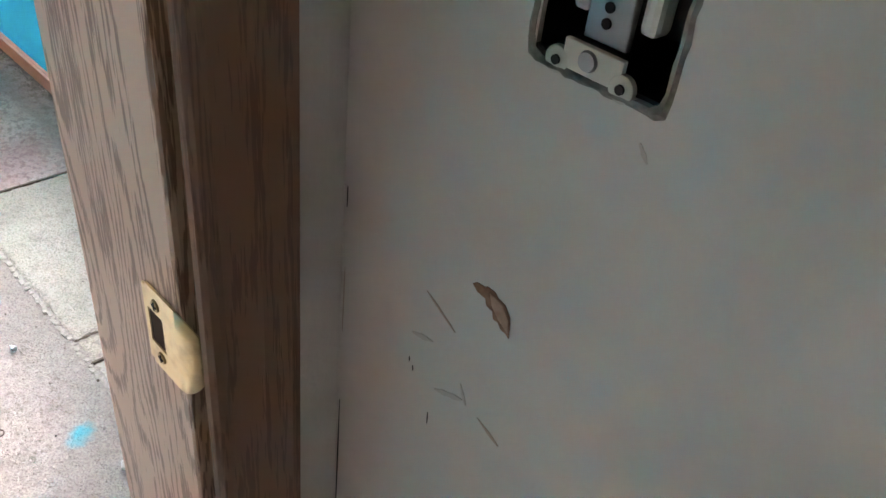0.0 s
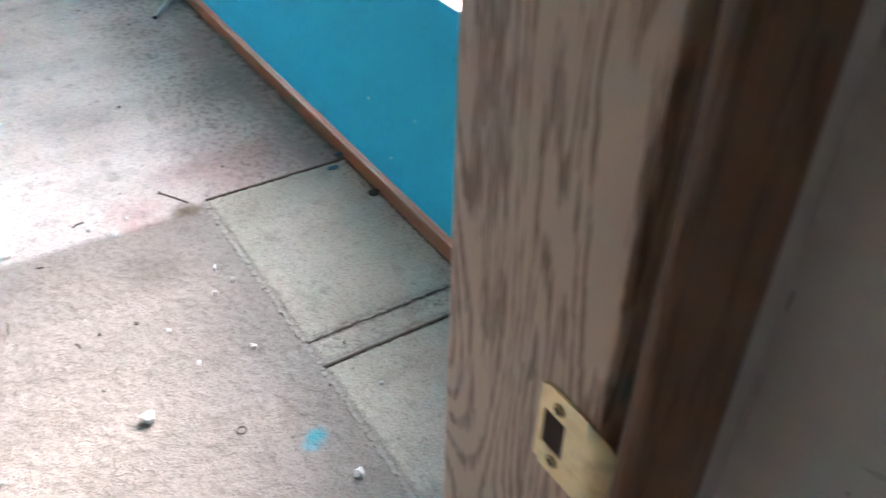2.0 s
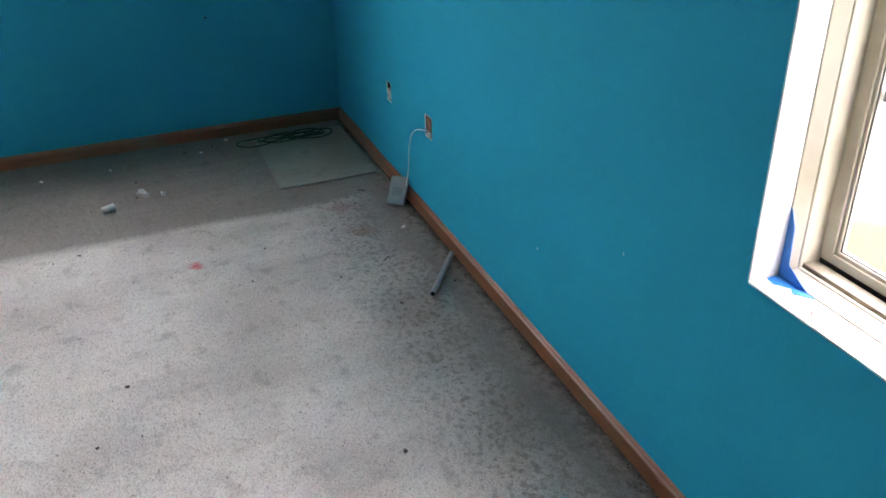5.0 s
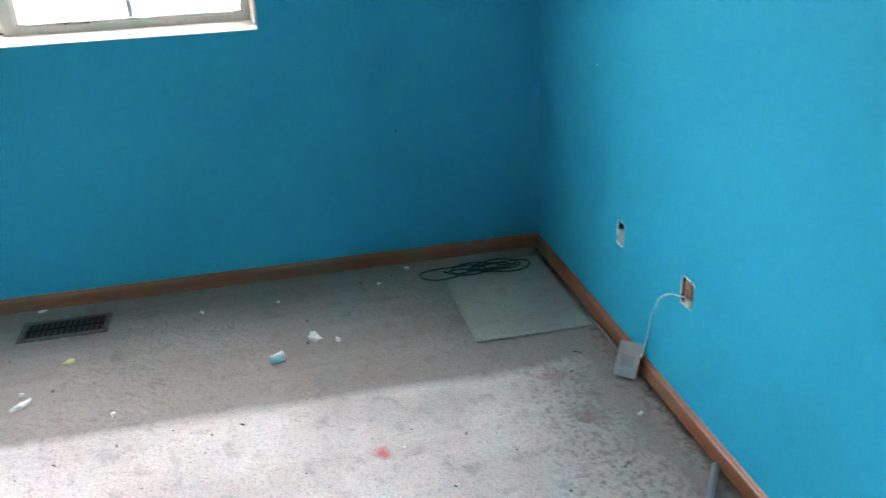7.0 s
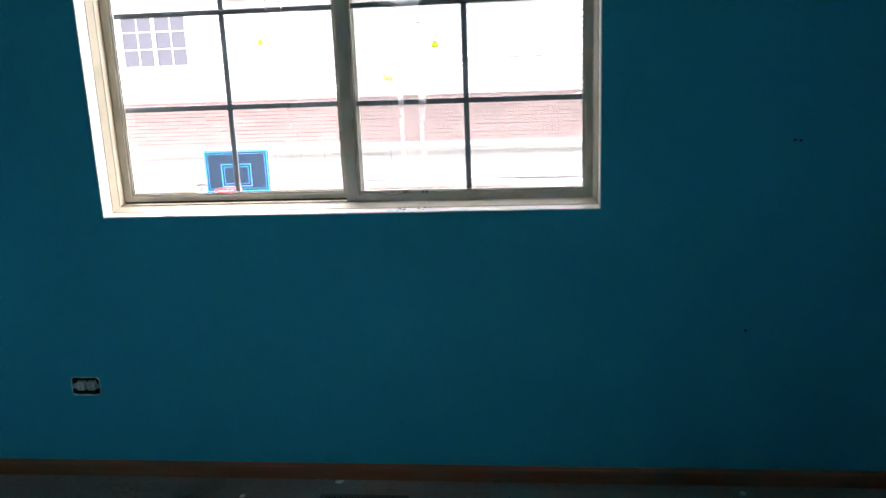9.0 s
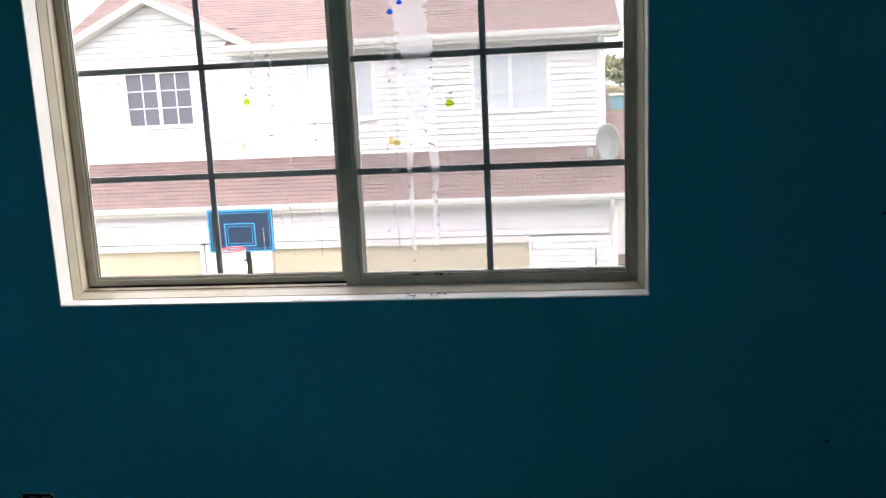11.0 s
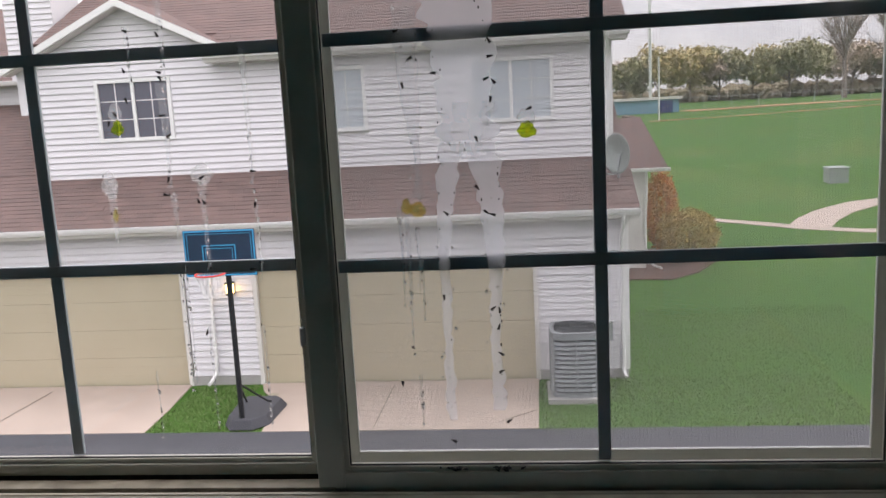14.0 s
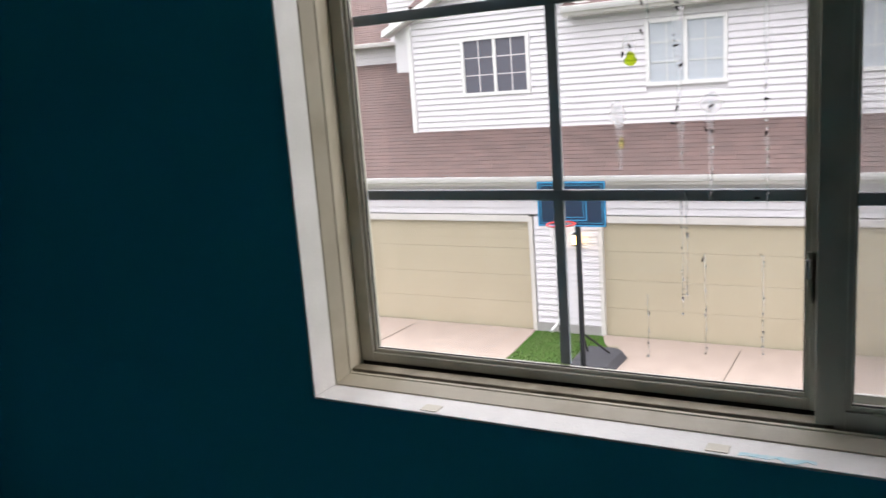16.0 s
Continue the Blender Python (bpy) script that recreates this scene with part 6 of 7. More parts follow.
def siding(x, y0, y1, z0, z1, skip=(), clip=None):
    """Lapped boards on the face x; skip: window rectangles (y0, y1, z0, z1); clip(z) narrows the run, as in a gable."""
    z = z0
    while z < z1 - 0.02:
        a, b = clip(z + COURSE * 0.5) if clip else (y0, y1)
        runs = [(a, b)]
        for (s0, s1, t0, t1) in skip:
            if z + COURSE > t0 and z < t1:
                runs = [r for (p, q) in runs for r in ((p, min(q, s0)), (max(p, s1), q)) if r[1] - r[0] > 0.05]
        for p, q in runs:
            if q - p < 0.06:
                continue
            key = round(q - p, 3)
            LAPS.setdefault(key, lap_mesh(key))
            ob = new("siding_board", LAPS[key])
            ob.parent = house
            ob.location = (x - HX, p - HY, z - HZ)
        z += COURSE


def house_window(y0, y1, z0, z1, x, dark, label):
    w = new("window")
    w.parent = house
    w.location = (x - HX, (y0 + y1) / 2 - HY, z0 - HZ)
    tagged(w, label)
    hy, hz = (y1 - y0) / 2, z1 - z0
    bm = bmesh.new()
    rect_frame(bm, "y", 0.03, -0.06, -hy, hy, 0, hz, 0.075)
    add_box(bm, (-0.02, -0.035, 0.07), (0.022, 0.035, hz - 0.07))
    part("frame", bm, M_WHITEP, w, "white vinyl frame")
    for s in (-1, 1):
        a, b = sorted((s * 0.03, s * (hy - 0.07)))
        box_part("pane", (-0.03, a, 0.07), (-0.02, b, hz - 0.07), M_HOUSEGLASS if dark else M_BLINDS, w, "dark glass pane" if dark else "pane with closed pale blinds")
        bm = bmesh.new()
        c = (a + b) / 2
        add_box(bm, (-0.018, c - 0.011, 0.07), (-0.008, c + 0.011, hz - 0.07))
        for f in (1 / 3, 2 / 3):
            zz = 0.07 + (hz - 0.14) * f
            add_box(bm, (-0.0185, a, zz - 0.011), (-0.0075, b, zz + 0.011))
        part("grille", bm, M_SCRFRAME if not dark else M_SIDING, w, "thin white grille")
    if dark:
        bm = bmesh.new()
        zz = 0.1
        while zz < hz - 0.1:
            add_box(bm, (-0.045, 0.05, zz), (-0.032, hy - 0.09, zz + 0.03))
            zz += 0.055
        part("blind_slats", bm, M_MULCH, w, "brown slatted blind", kind="stuff")
    return w


UX = -20.5
W1, W2, W3 = (-9.37, -7.77, 1.17, 2.42), (-5.34, -3.80, 1.15, 2.42), (-1.79, -0.14, 1.18, 2.42)
house_window(*W1, UX, True, "window with a half-open brown blind")
house_window(*W2, UX, False, "window with closed pale blinds")
house_window(*W3, UX, False, "window with closed pale blinds")

siding(UX - 0.02, -10.6, 0.86, 0.40, 2.70, [W1, W2, W3])
AY, AZ = -8.62, 3.93
siding(UX - 0.02, -10.6, -6.6, 2.70, 3.72, clip=lambda z: (AY - (AZ - 0.12 - z) / 0.48, AY + (AZ - 0.12 - z) / 0.48))
siding(HX - 0.02, -7.24, -5.92, G + 0.18, GT, [])
siding(HX - 0.02, -0.58, 0.94, G + 0.18, GT, [])
siding(HX - 0.02, -14.3, -12.84, G + 0.18, GT, [])
siding(HX - 0.02, -22, 0.94, GT + 0.14, EV - 0.02, [])
siding(-24.44, -22, -10.66, 1.95, 2.6, [])
hb("corner_board", (-20.56, 0.86, 0.32), (-20.46, 0.96, 2.72), M_WHITEP, "white corner post")
hb("corner_board", (-20.56, -10.68, 0.36), (-20.46, -10.58, 2.8), M_WHITEP, "white corner post")
hb("corner_board", (-19.06, 0.95, G + 0.18), (-18.96, 1.05, EV), M_WHITEP, "white corner post")
hb("gable_backing", (-20.62, -10.6, 2.68), (-20.53, -6.6, 2.95), M_SIDING)
hb("bump_out", (-21.6, -11.02, 1.8), (-20.52, -10.66, 2.86), M_SIDING, "white boxed return")
bm = bmesh.new()
vs = []
for x in (-20.53 - HX, -20.62 - HX):
    vs.append([bm.verts.new((x, y - HY, z - HZ)) for y, z in ((-10.95, 2.72), (-6.29, 2.72), (AY, AZ - 0.05))])
bm.faces.new(vs[0]), bm.faces.new(vs[1])
for i in range(3):
    bm.faces.new([vs[0][i], vs[0][(i + 1) % 3], vs[1][(i + 1) % 3], vs[1][i]])
part("gable_wall", bm, M_SIDING, house, "white gable")


def garage_door(y0, y1):
    g = new("garage_door")
    g.parent = house
    g.location = (-19.06 - HX, (y0 + y1) / 2 - HY, 0.0)
    tagged(g, "plain tan sectional garage door")
    hy, h = (y1 - y0) / 2, GT - G
    n = 4
    for k in range(n):
        z0, z1 = h * k / n + 0.002, h * (k + 1) / n - 0.002
        bm = bmesh.new()
        add_box(bm, (-0.04, -hy, z0), (0.0, hy, z1))
        for f in (0.33, 0.66):
            add_box(bm, (-0.001, -hy + 0.03, z0 + (z1 - z0) * f - 0.012), (0.003, hy - 0.03, z0 + (z1 - z0) * f + 0.012))
        part("door_panel", bm, M_GARAGE, g, "", 0.004)
    bm = bmesh.new()
    add_box(bm, (0.0, -hy - 0.08, 0), (0.09, -hy, h + 0.1)), add_box(bm, (0.0, hy, 0), (0.09, hy + 0.08, h + 0.1)), add_box(bm, (0.0, -hy, h), (0.09, hy, h + 0.13))
    part("door_trim", bm, M_SOFFIT, g, "off-white door trim")
    return g


garage_door(-12.76, -7.34)
garage_door(-5.84, -0.66)


def shingle_roof(name, o, along, up, length, run, label, clip=None, seed=1):
    """Rows of overlapping tabs on a sloped plane from corner o; `along` and `up` are unit vectors."""
    rs = random.Random(seed)
    o, along, up = Vector(o) - Vector((HX, HY, HZ)), Vector(along), Vector(up)
    nrm = along.cross(up).normalized()
    if nrm.z < 0:
        nrm = -nrm
    co, fs = [], []
    rows = int(run / 0.16) + 1
    for r in range(rows):
        s = -rs.random() * 0.3
        v0, v1 = r * 0.16, min(run, r * 0.16 + 0.19)
        while s < length:
            w = rs.uniform(0.22, 0.42)
            a, b = max(0, s), min(length, s + w - 0.006)
            s += w
            if clip:
                ca, cb = clip(v0)
                a, b = max(a, ca), min(b, cb)
            if b - a < 0.03:
                continue
            t = rs.uniform(0.006, 0.013)
            i = len(co)
            for (p, q, h) in ((a, v0, t), (b, v0, t), (b, v1, 0.002), (a, v1, 0.002), (a, v0, -0.01), (b, v0, -0.01)):
                co.append(o + along * p + up * q + nrm * h)
            fs += [(i, i + 1, i + 2, i + 3), (i + 4, i + 5, i + 1, i), (i + 4, i, i + 3), (i + 5, i + 2, i + 1)]
    me = bpy.data.meshes.new(name)
    me.from_pydata([tuple(c) for c in co], [], fs)
    me.materials.append(M_SHINGLES)
    ob = new(name, me)
    ob.parent = house
    tagged(ob, label, kind="stuff")


def roof_deck(name, corners, label):
    c = [Vector(p) - Vector((HX, HY, HZ)) for p in corners]
    nrm = (c[1] - c[0]).cross(c[2] - c[0]).normalized()
    if nrm.z < 0:
        nrm = -nrm
    bm = bmesh.new()
    a, b = [bm.verts.new(p - nrm * 0.012) for p in c], [bm.verts.new(p - nrm * 0.13) for p in c]
    bm.faces.new(a), bm.faces.new(b)
    for i in range(len(c)):
        j = (i + 1) % len(c)
        bm.faces.new([a[i], a[j], b[j], b[i]])
    return part(name, bm, M_SHINGLE, house, label)


SL = 0.435
ang = math.atan(SL)
up = (-math.cos(ang), 0, math.sin(ang))
LX, LZ = -18.66, -0.36
RL = 1.22
run = 5.85 / math.cos(ang)
roof_deck("lower_roof", [(LX, -22, LZ), (LX, RL, LZ), (LX - 5.85, RL, LZ + 5.85 * SL), (LX - 5.85, -22, LZ + 5.85 * SL)], "brown shingled lower roof")
shingle_roof("shingles", (LX, -20, LZ), (0, 1, 0), up, 20 + RL, 2.1 / math.cos(ang), "brown asphalt shingles", seed=2)
shingle_roof("shingles", (LX - 2.1, -20, LZ + 2.1 * SL), (0, 1, 0), up, 9.5, 3.75 / math.cos(ang), "brown asphalt shingles", seed=3)
# main roof and the cross gable
MZ, MX = 2.80, -20.12
SM = 0.5
am = math.atan(SM)
upm = (-math.cos(am), 0, math.sin(am))
roof_deck("main_roof", [(MX, -6.9, MZ), (MX, 1.25, MZ), (MX - 5, 1.25, MZ + 5 * SM), (MX - 5, -10.9, MZ + 5 * SM), (MX - 0.9, -10.9, MZ + 0.9 * SM), (MX - 0.6, -6.9, MZ + 0.6 * SM)], "brown shingled main roof")
shingle_roof("shingles", (MX, -6.9, MZ), (0, 1, 0), upm, 8.15, 5 / math.cos(am), "brown asphalt shingles", seed=4)
shingle_roof("shingles", (MX - 0.9, -10.9, MZ + 0.9 * SM), (0, 1, 0), upm, 4.0, 4.1 / math.cos(am), "brown asphalt shingles", seed=6)
roof_deck("left_roof", [(-24.1, -24, 2.72), (-24.1, -11.0, 2.72), (-29, -11.0, 5.2), (-29, -24, 5.2)], "brown shingled roof set back")
shingle_roof("shingles", (-24.1, -22, 2.72), (0, 1, 0), upm, 10.8, 5.2, "brown asphalt shingles", seed=5)
SG = 0.48
for s in (-1, 1):
    e = AY + s * 2.55
    ez = AZ - 2.55 * SG
    roof_deck("gable_roof", [(-20.22, AY, AZ + 0.04), (-20.22, e, ez + 0.04), (-24.5, e, ez + 0.04), (-24.5, AY, AZ + 0.04)], "brown shingled gable roof")
    bm = bmesh.new()
    q = [(AY, AZ + 0.02), (e, ez + 0.02), (e, ez - 0.12), (AY, AZ - 0.12)]
    vv = [[bm.verts.new((x - HX, y - HY, z - HZ)) for y, z in q] for x in (-20.20, -20.25)]
    bm.faces.new(vv[0]), bm.faces.new(vv[1])
    for i in range(4):
        bm.faces.new([vv[0][i], vv[0][(i + 1) % 4], vv[1][(i + 1) % 4], vv[1][i]])
    part("rake_board", bm, M_WHITEP, house, "white rake board")
    bm = bmesh.new()
    q = [(AY, AZ - 0.10), (e - s * 0.05, ez - 0.10), (e - s * 0.05, ez - 0.13), (AY, AZ - 0.13)]
    vv = [[bm.verts.new((x - HX, y - HY, z - HZ)) for y, z in q] for x in (-20.25, -20.5)]
    bm.faces.new(vv[0]), bm.faces.new(vv[1])
    for i in range(4):
        bm.faces.new([vv[0][i], vv[0][(i + 1) % 4], vv[1][(i + 1) % 4], vv[1][i]])
    part("soffit", bm, M_SOFFIT, house, "off-white gable soffit")


def gutter(x, y0, y1, z):
    bm = bmesh.new()
    prof = [(0, 0), (0, -0.10), (0.06, -0.11), (0.09, -0.06), (0.11, 0.0), (0.10, 0.005), (0.085, -0.04), (0.055, -0.09), (0.01, -0.085), (0.01, 0)]
    ends = [[bm.verts.new((x + d - HX, y - HY, z + h - HZ)) for d, h in prof] for y in (y0, y1)]
    for i in range(len(prof)):
        j = (i + 1) % len(prof)
        bm.faces.new([ends[0][i], ends[0][j], ends[1][j], ends[1][i]])
    bm.faces.new(ends[0]), bm.faces.new(ends[1])
    return part("gutter", bm, M_WHITEP, house, "white metal gutter")


gutter(LX - 0.02, -22, RL, LZ)
gutter(MX - 0.02, -6.9, 1.25, MZ)
gutter(-24.12, -22, -11.1, 2.72)
hb("fascia", (LX - 0.05, -22, LZ - 0.17), (LX - 0.021, RL - 0.02, LZ - 0.02), M_SOFFIT, "off-white fascia")
hb("soffit", (-19.15, -22, LZ - 0.19), (LX - 0.051, RL - 0.02, LZ - 0.172), M_SOFFIT, "off-white soffit")
hb("fascia", (MX - 0.05, -6.9, MZ - 0.17), (MX - 0.021, 1.22, MZ - 0.02), M_SOFFIT, "off-white fascia")
hb("soffit", (-20.6, -6.9, MZ - 0.19), (MX - 0.051, 1.22, MZ - 0.172), M_SOFFIT, "off-white soffit")
hb("chimney_chase", (-23.6, -12.3, 2.6), (-22.4, -11.15, 5.4), M_SIDING, "white boxed chimney chase")
for k in range(20):
    key = 1.15
    LAPS.setdefault(key, lap_mesh(key))
    ob = new("siding_board", LAPS[key])
    ob.parent, ob.location = house, (-22.4 - HX, -12.3 - HY, 2.9 + k * COURSE - HZ)


def downspout(pts, w=0.07, label="white downspout"):
    me_ob = tube("downspout", pts, w / 2, M_WHITEP, house, label, "", 1)
    return me_ob


downspout([(-18.6, 0.93, LZ - 0.1), (-18.7, 0.93, LZ - 0.3), (-18.93, 0.93, LZ - 0.5), (-18.93, 0.93, G + 0.35), (-18.93, 0.93, G + 0.2), (-18.75, 0.95, G + 0.1)])
downspout([(-18.95, -6.75, GT + 0.7), (-18.93, -6.75, G + 0.4), (-18.93, -6.78, G + 0.25), (-18.7, -6.85, G + 0.1)])
downspout([(-20.12, 0.84, MZ - 0.1), (-20.3, 0.84, MZ - 0.3), (-20.44, 0.84, MZ - 0.45), (-20.44, 0.84, 0.6)])
downspout([(-18.93, -13.3, GT), (-18.93, -13.3, G + 0.3), (-18.7, -13.35, G + 0.1)])
# rear wing, past the corner
hb("rear_wing", (-36, -4, G), (-29.0, 2.72, -0.6), M_SOFFIT, "white rear wing")
roof_deck("rear_roof", [(-28.75, -4, -0.52), (-28.75, 3.35, -0.52), (-31.6, 2.95, 0.9), (-31.6, -4, 0.9)], "brown shingled rear roof")
roof_deck("rear_roof", [(-28.75, 3.35, -0.52), (-36, 3.35, -0.52), (-36, 2.95, 0.9), (-31.6, 2.95, 0.9)], "brown shingled rear roof")
gutter(-28.78, -4, 3.4, -0.52)
downspout([(-28.9, 2.75, -0.6), (-28.9, 2.75, G + 0.4), (-28.8, 2.85, G + 0.2), (-28.5, 3.1, G + 0.1)])

# coach lamp
cl = new("wall_lamp")
cl.parent, cl.location = house, (-18.97 - HX, -6.33 - HY, -1.62 - HZ)
tagged(cl, "lit amber coach lamp")
box_part("back_plate", (-0.02, -0.06, -0.1), (0.0, 0.06, 0.12), M_BLACKP, cl, "black back plate", 0.004)
box_part("glass", (0.02, -0.06, -0.09), (0.14, 0.06, 0.09), M_LAMP, cl, "glowing amber glass", 0.015)
box_part("cap", (0.01, -0.075, 0.092), (0.155, 0.075, 0.125), M_BLACKP, cl, "black cap", 0.006)
box_part("foot", (0.01, -0.07, -0.12), (0.15, 0.07, -0.092), M_BLACKP, cl, "black foot", 0.006)

# satellite dishes
def dish(x, y, z, yaw, scale, label, mat=None):
    d = base("satellite_dish", label, "satellite dish", (x, y, z))
    d.rotation_euler[2] = radians(yaw)
    bm = bmesh.new()
    rows = []
    for r in range(7):
        f = r / 6
        rows.append([bm.verts.new((-0.09 * (1 - f * f) * scale, f * 0.27 * scale * math.cos(t), f * 0.32 * scale * math.sin(t) + 0.42 * scale)) for t in [2 * math.pi * k / 24 for k in range(24)]])
    for p, q in zip(rows, rows[1:]):
        for k in range(24):
            bm.faces.new([p[k], p[(k + 1) % 24], q[(k + 1) % 24], q[k]])
    bmesh.ops.remove_doubles(bm, verts=bm.verts, dist=1e-5)
    res = bmesh.ops.solidify(bm, geom=list(bm.faces), thickness=0.012)
    part("reflector", bm, mat or M_GALV, d, "grey oval reflector", smooth=True)
    o = d.location.copy()
    for nm, pts in (("mast", [(-0.05, 0, 0), (-0.05, 0, 0.28 * scale), (-0.1, 0, 0.42 * scale)]), ("feed_arm", [(-0.08, 0, 0.15 * scale), (0.2, 0, 0.12 * scale), (0.42 * scale, 0, 0.25 * scale)])):
        ob = tube(nm, pts, 0.018, M_STEEL, None, "grey steel " + nm.replace("_", " "))
        ob.parent = d
    box_part("feed_horn", (0.38 * scale, -0.04, 0.24 * scale), (0.46 * scale, 0.04, 0.36 * scale), M_STEEL, d, "grey feed horn", 0.01)
    return d


dish(-19.62, 0.93, 0.02, -48, 1.2, "grey satellite dish on the lower roof corner")
dish(-20.5, -13.3, LZ + (20.5 - 18.66) * SL - 0.02, 35, 1.05, "dark grey satellite dish on the brown roof", plain("dark_dish", (0.10, 0.11, 0.115), 0.5))

# basketball hoop
hp = base("basketball_hoop", "portable basketball hoop with dark blue-lined board on the drive", "basketball hoop", (-17.2, -5.51, G + 0.02))
bm = bmesh.new()
foot = [(-0.75, -0.32), (-0.6, -0.42), (0.35, -0.36), (0.6, -0.2), (0.6, 0.2), (0.35, 0.42), (-0.6, 0.45), (-0.75, 0.3)]
lo = [bm.verts.new((x, y, 0)) for x, y in foot]
hi = [bm.verts.new((x * 0.86, y * 0.82, 0.16)) for x, y in foot]
bm.faces.new(lo), bm.faces.new(hi)
for i in range(8):
    bm.faces.new([lo[i], lo[(i + 1) % 8], hi[(i + 1) % 8], hi[i]])
part("base_tank", bm, M_ASPHALT, hp, "dark plastic ballast base", 0.02)
for ob in (tube("pole", [(0.42, -0.02, 0.1), (0.42, -0.02, 1.4), (0.42, -0.02, 2.75)], 0.045, M_BLACKP, None, "black steel pole"),
           tube("brace", [(-0.35, -0.2, 0.15), (0.42, -0.02, 0.75)], 0.016, M_BLACKP, None, "black brace"),
           tube("brace", [(-0.35, 0.2, 0.15), (0.42, -0.02, 0.75)], 0.016, M_BLACKP, None, "black brace"),
           tube("arm", [(0.42, -0.02, 2.6), (0.60, -0.02, 2.85)], 0.03, M_BLACKP, None, "black arm"),
           tube("rim", [(0.98 + 0.225 * math.cos(2 * math.pi * k / 48), -0.10 + 0.225 * math.sin(2 * math.pi * k / 48), 2.70) for k in range(49)], 0.014, M_RIM, None, "red rim")):
    ob.parent = hp
bh0, bh1, bv0, bv1 = -0.62, 0.54, 2.60, 3.34
box_part("backboard", (0.62, bh0, bv0), (0.65, bh1, bv1), M_BOARD, hp, "dark blue black backboard", 0.008)


def line_rect(nm, y0, y1, z0, z1, w):
    bm = bmesh.new()
    rect_frame(bm, "y", 0.651, 0.006, y0, y1, z0, z1, w)
    part(nm, bm, M_CYAN, hp, "bright blue line")


line_rect("outline", bh0 + 0.01, bh1 - 0.01, bv0 + 0.01, bv1 - 0.01, 0.02)
line_rect("outline", bh0 + 0.06, bh1 - 0.06, bv0 + 0.06, bv1 - 0.06, 0.007)
line_rect("target_square", -0.32, 0.22, bv0 + 0.10, bv0 + 0.50, 0.014)
line_rect("target_square", -0.27, 0.17, bv0 + 0.15, bv0 + 0.45, 0.007)
bm = bmesh.new()
for k in range(16):
    a, b = 2 * math.pi * k / 16, 2 * math.pi * (k + 1.5) / 16
    for (p, q) in ((a, b), (b, a)):
        v0 = Vector((0.98 + 0.22 * math.cos(p), -0.10 + 0.22 * math.sin(p), 2.69))
        v1 = Vector((0.98 + 0.12 * math.cos(q), -0.10 + 0.12 * math.sin(q), 2.32))
        vs = [bm.verts.new(v) for v in (v0, v0 + Vector((0, 0.008, 0)), v1 + Vector((0, 0.008, 0)), v1)]
        bm.faces.new(vs)
part("net", bm, M_NET, hp, "white cord net", kind="stuff")

# air conditioner
ac = base("air_conditioner", "tall grey air conditioner unit on a concrete pad beside the garage", "air conditioner", (-18.15, 0.02, G))
box_part("pad", (-0.5, -0.5, -0.02), (0.5, 0.5, 0.09), M_FOUND, ac, "grey concrete pad", 0.01)
A0, A1, AH = -0.43, 0.43, 1.22
bm = bmesh.new()


def rr(h, r=0.14, s=24, z=0.0):
    out = []
    for k in range(s):
        t = 2 * math.pi * k / s
        c, q = math.cos(t), math.sin(t)
        m = (abs(c) ** 5 + abs(q) ** 5) ** (-0.2)
        out.append((h * c * m, h * q * m, z))
    return out


rings = [[bm.verts.new(p) for p in rr(0.40, z=z)] for z in (0.10, AH - 0.05)]
for k in range(24):
    bm.faces.new([rings[0][k], rings[0][(k + 1) % 24], rings[1][(k + 1) % 24], rings[1][k]])
part("coil", bm, M_ACDARK, ac, "dark coil behind the grille")
bm = bmesh.new()
for (z0, z1, h) in ((0.09, 0.17, 0.435), (AH - 0.12, AH, 0.435)):
    r0 = [bm.verts.new(p) for p in rr(h, z=z0)]
    r1 = [bm.verts.new(p) for p in rr(h, z=z1)]
    r2 = [bm.verts.new(p) for p in rr(h - 0.07, z=z1)]
    for k in range(24):
        bm.faces.new([r0[k], r0[(k + 1) % 24], r1[(k + 1) % 24], r1[k]]), bm.faces.new([r1[k], r1[(k + 1) % 24], r2[(k + 1) % 24], r2[k]])
part("casing", bm, M_AC, ac, "grey steel casing")
for k in range(11):
    z = 0.20 + k * 0.081
    bm = bmesh.new()
    r = [[bm.verts.new(p) for p in rr(h, z=zz)] for h, zz in ((0.432, z), (0.418, z + 0.045), (0.40, z + 0.05))]
    for p, q in zip(r, r[1:]):
        for i in range(24):
            bm.faces.new([p[i], p[(i + 1) % 24], q[(i + 1) % 24], q[i]])
    part("louvre", bm, M_AC, ac)
for k in range(8):
    t = 2 * math.pi * k / 8
    c, q = math.cos(t), math.sin(t)
    m = (abs(c) ** 5 + abs(q) ** 5) ** (-0.2)
    box_part("post", (0.43 * c * m - 0.02, 0.43 * q * m - 0.02, 0.10), (0.43 * c * m + 0.012, 0.43 * q * m + 0.012, AH - 0.02), M_AC, ac, "", 0.004)
for r in (0.08, 0.14, 0.20, 0.26, 0.32, 0.37):
    ob = tube("fan_guard", [(r * math.cos(2 * math.pi * k / 44), r * math.sin(2 * math.pi * k / 44), AH + 0.01) for k in range(45)], 0.006, M_ACDARK, None, "wire fan guard", "", 1)
    ob.parent = ac
for k in range(4):
    box_part("fan_blade", (-0.33, -0.06, AH - 0.08), (0.33, 0.06, AH - 0.07), M_ACDARK, ac, "dark fan blade").rotation_euler[2] = k * 0.785

mt = base("utility_meter", "small grey utility box on the white siding", "meter", (-18.9, 0.62, G + 0.9))
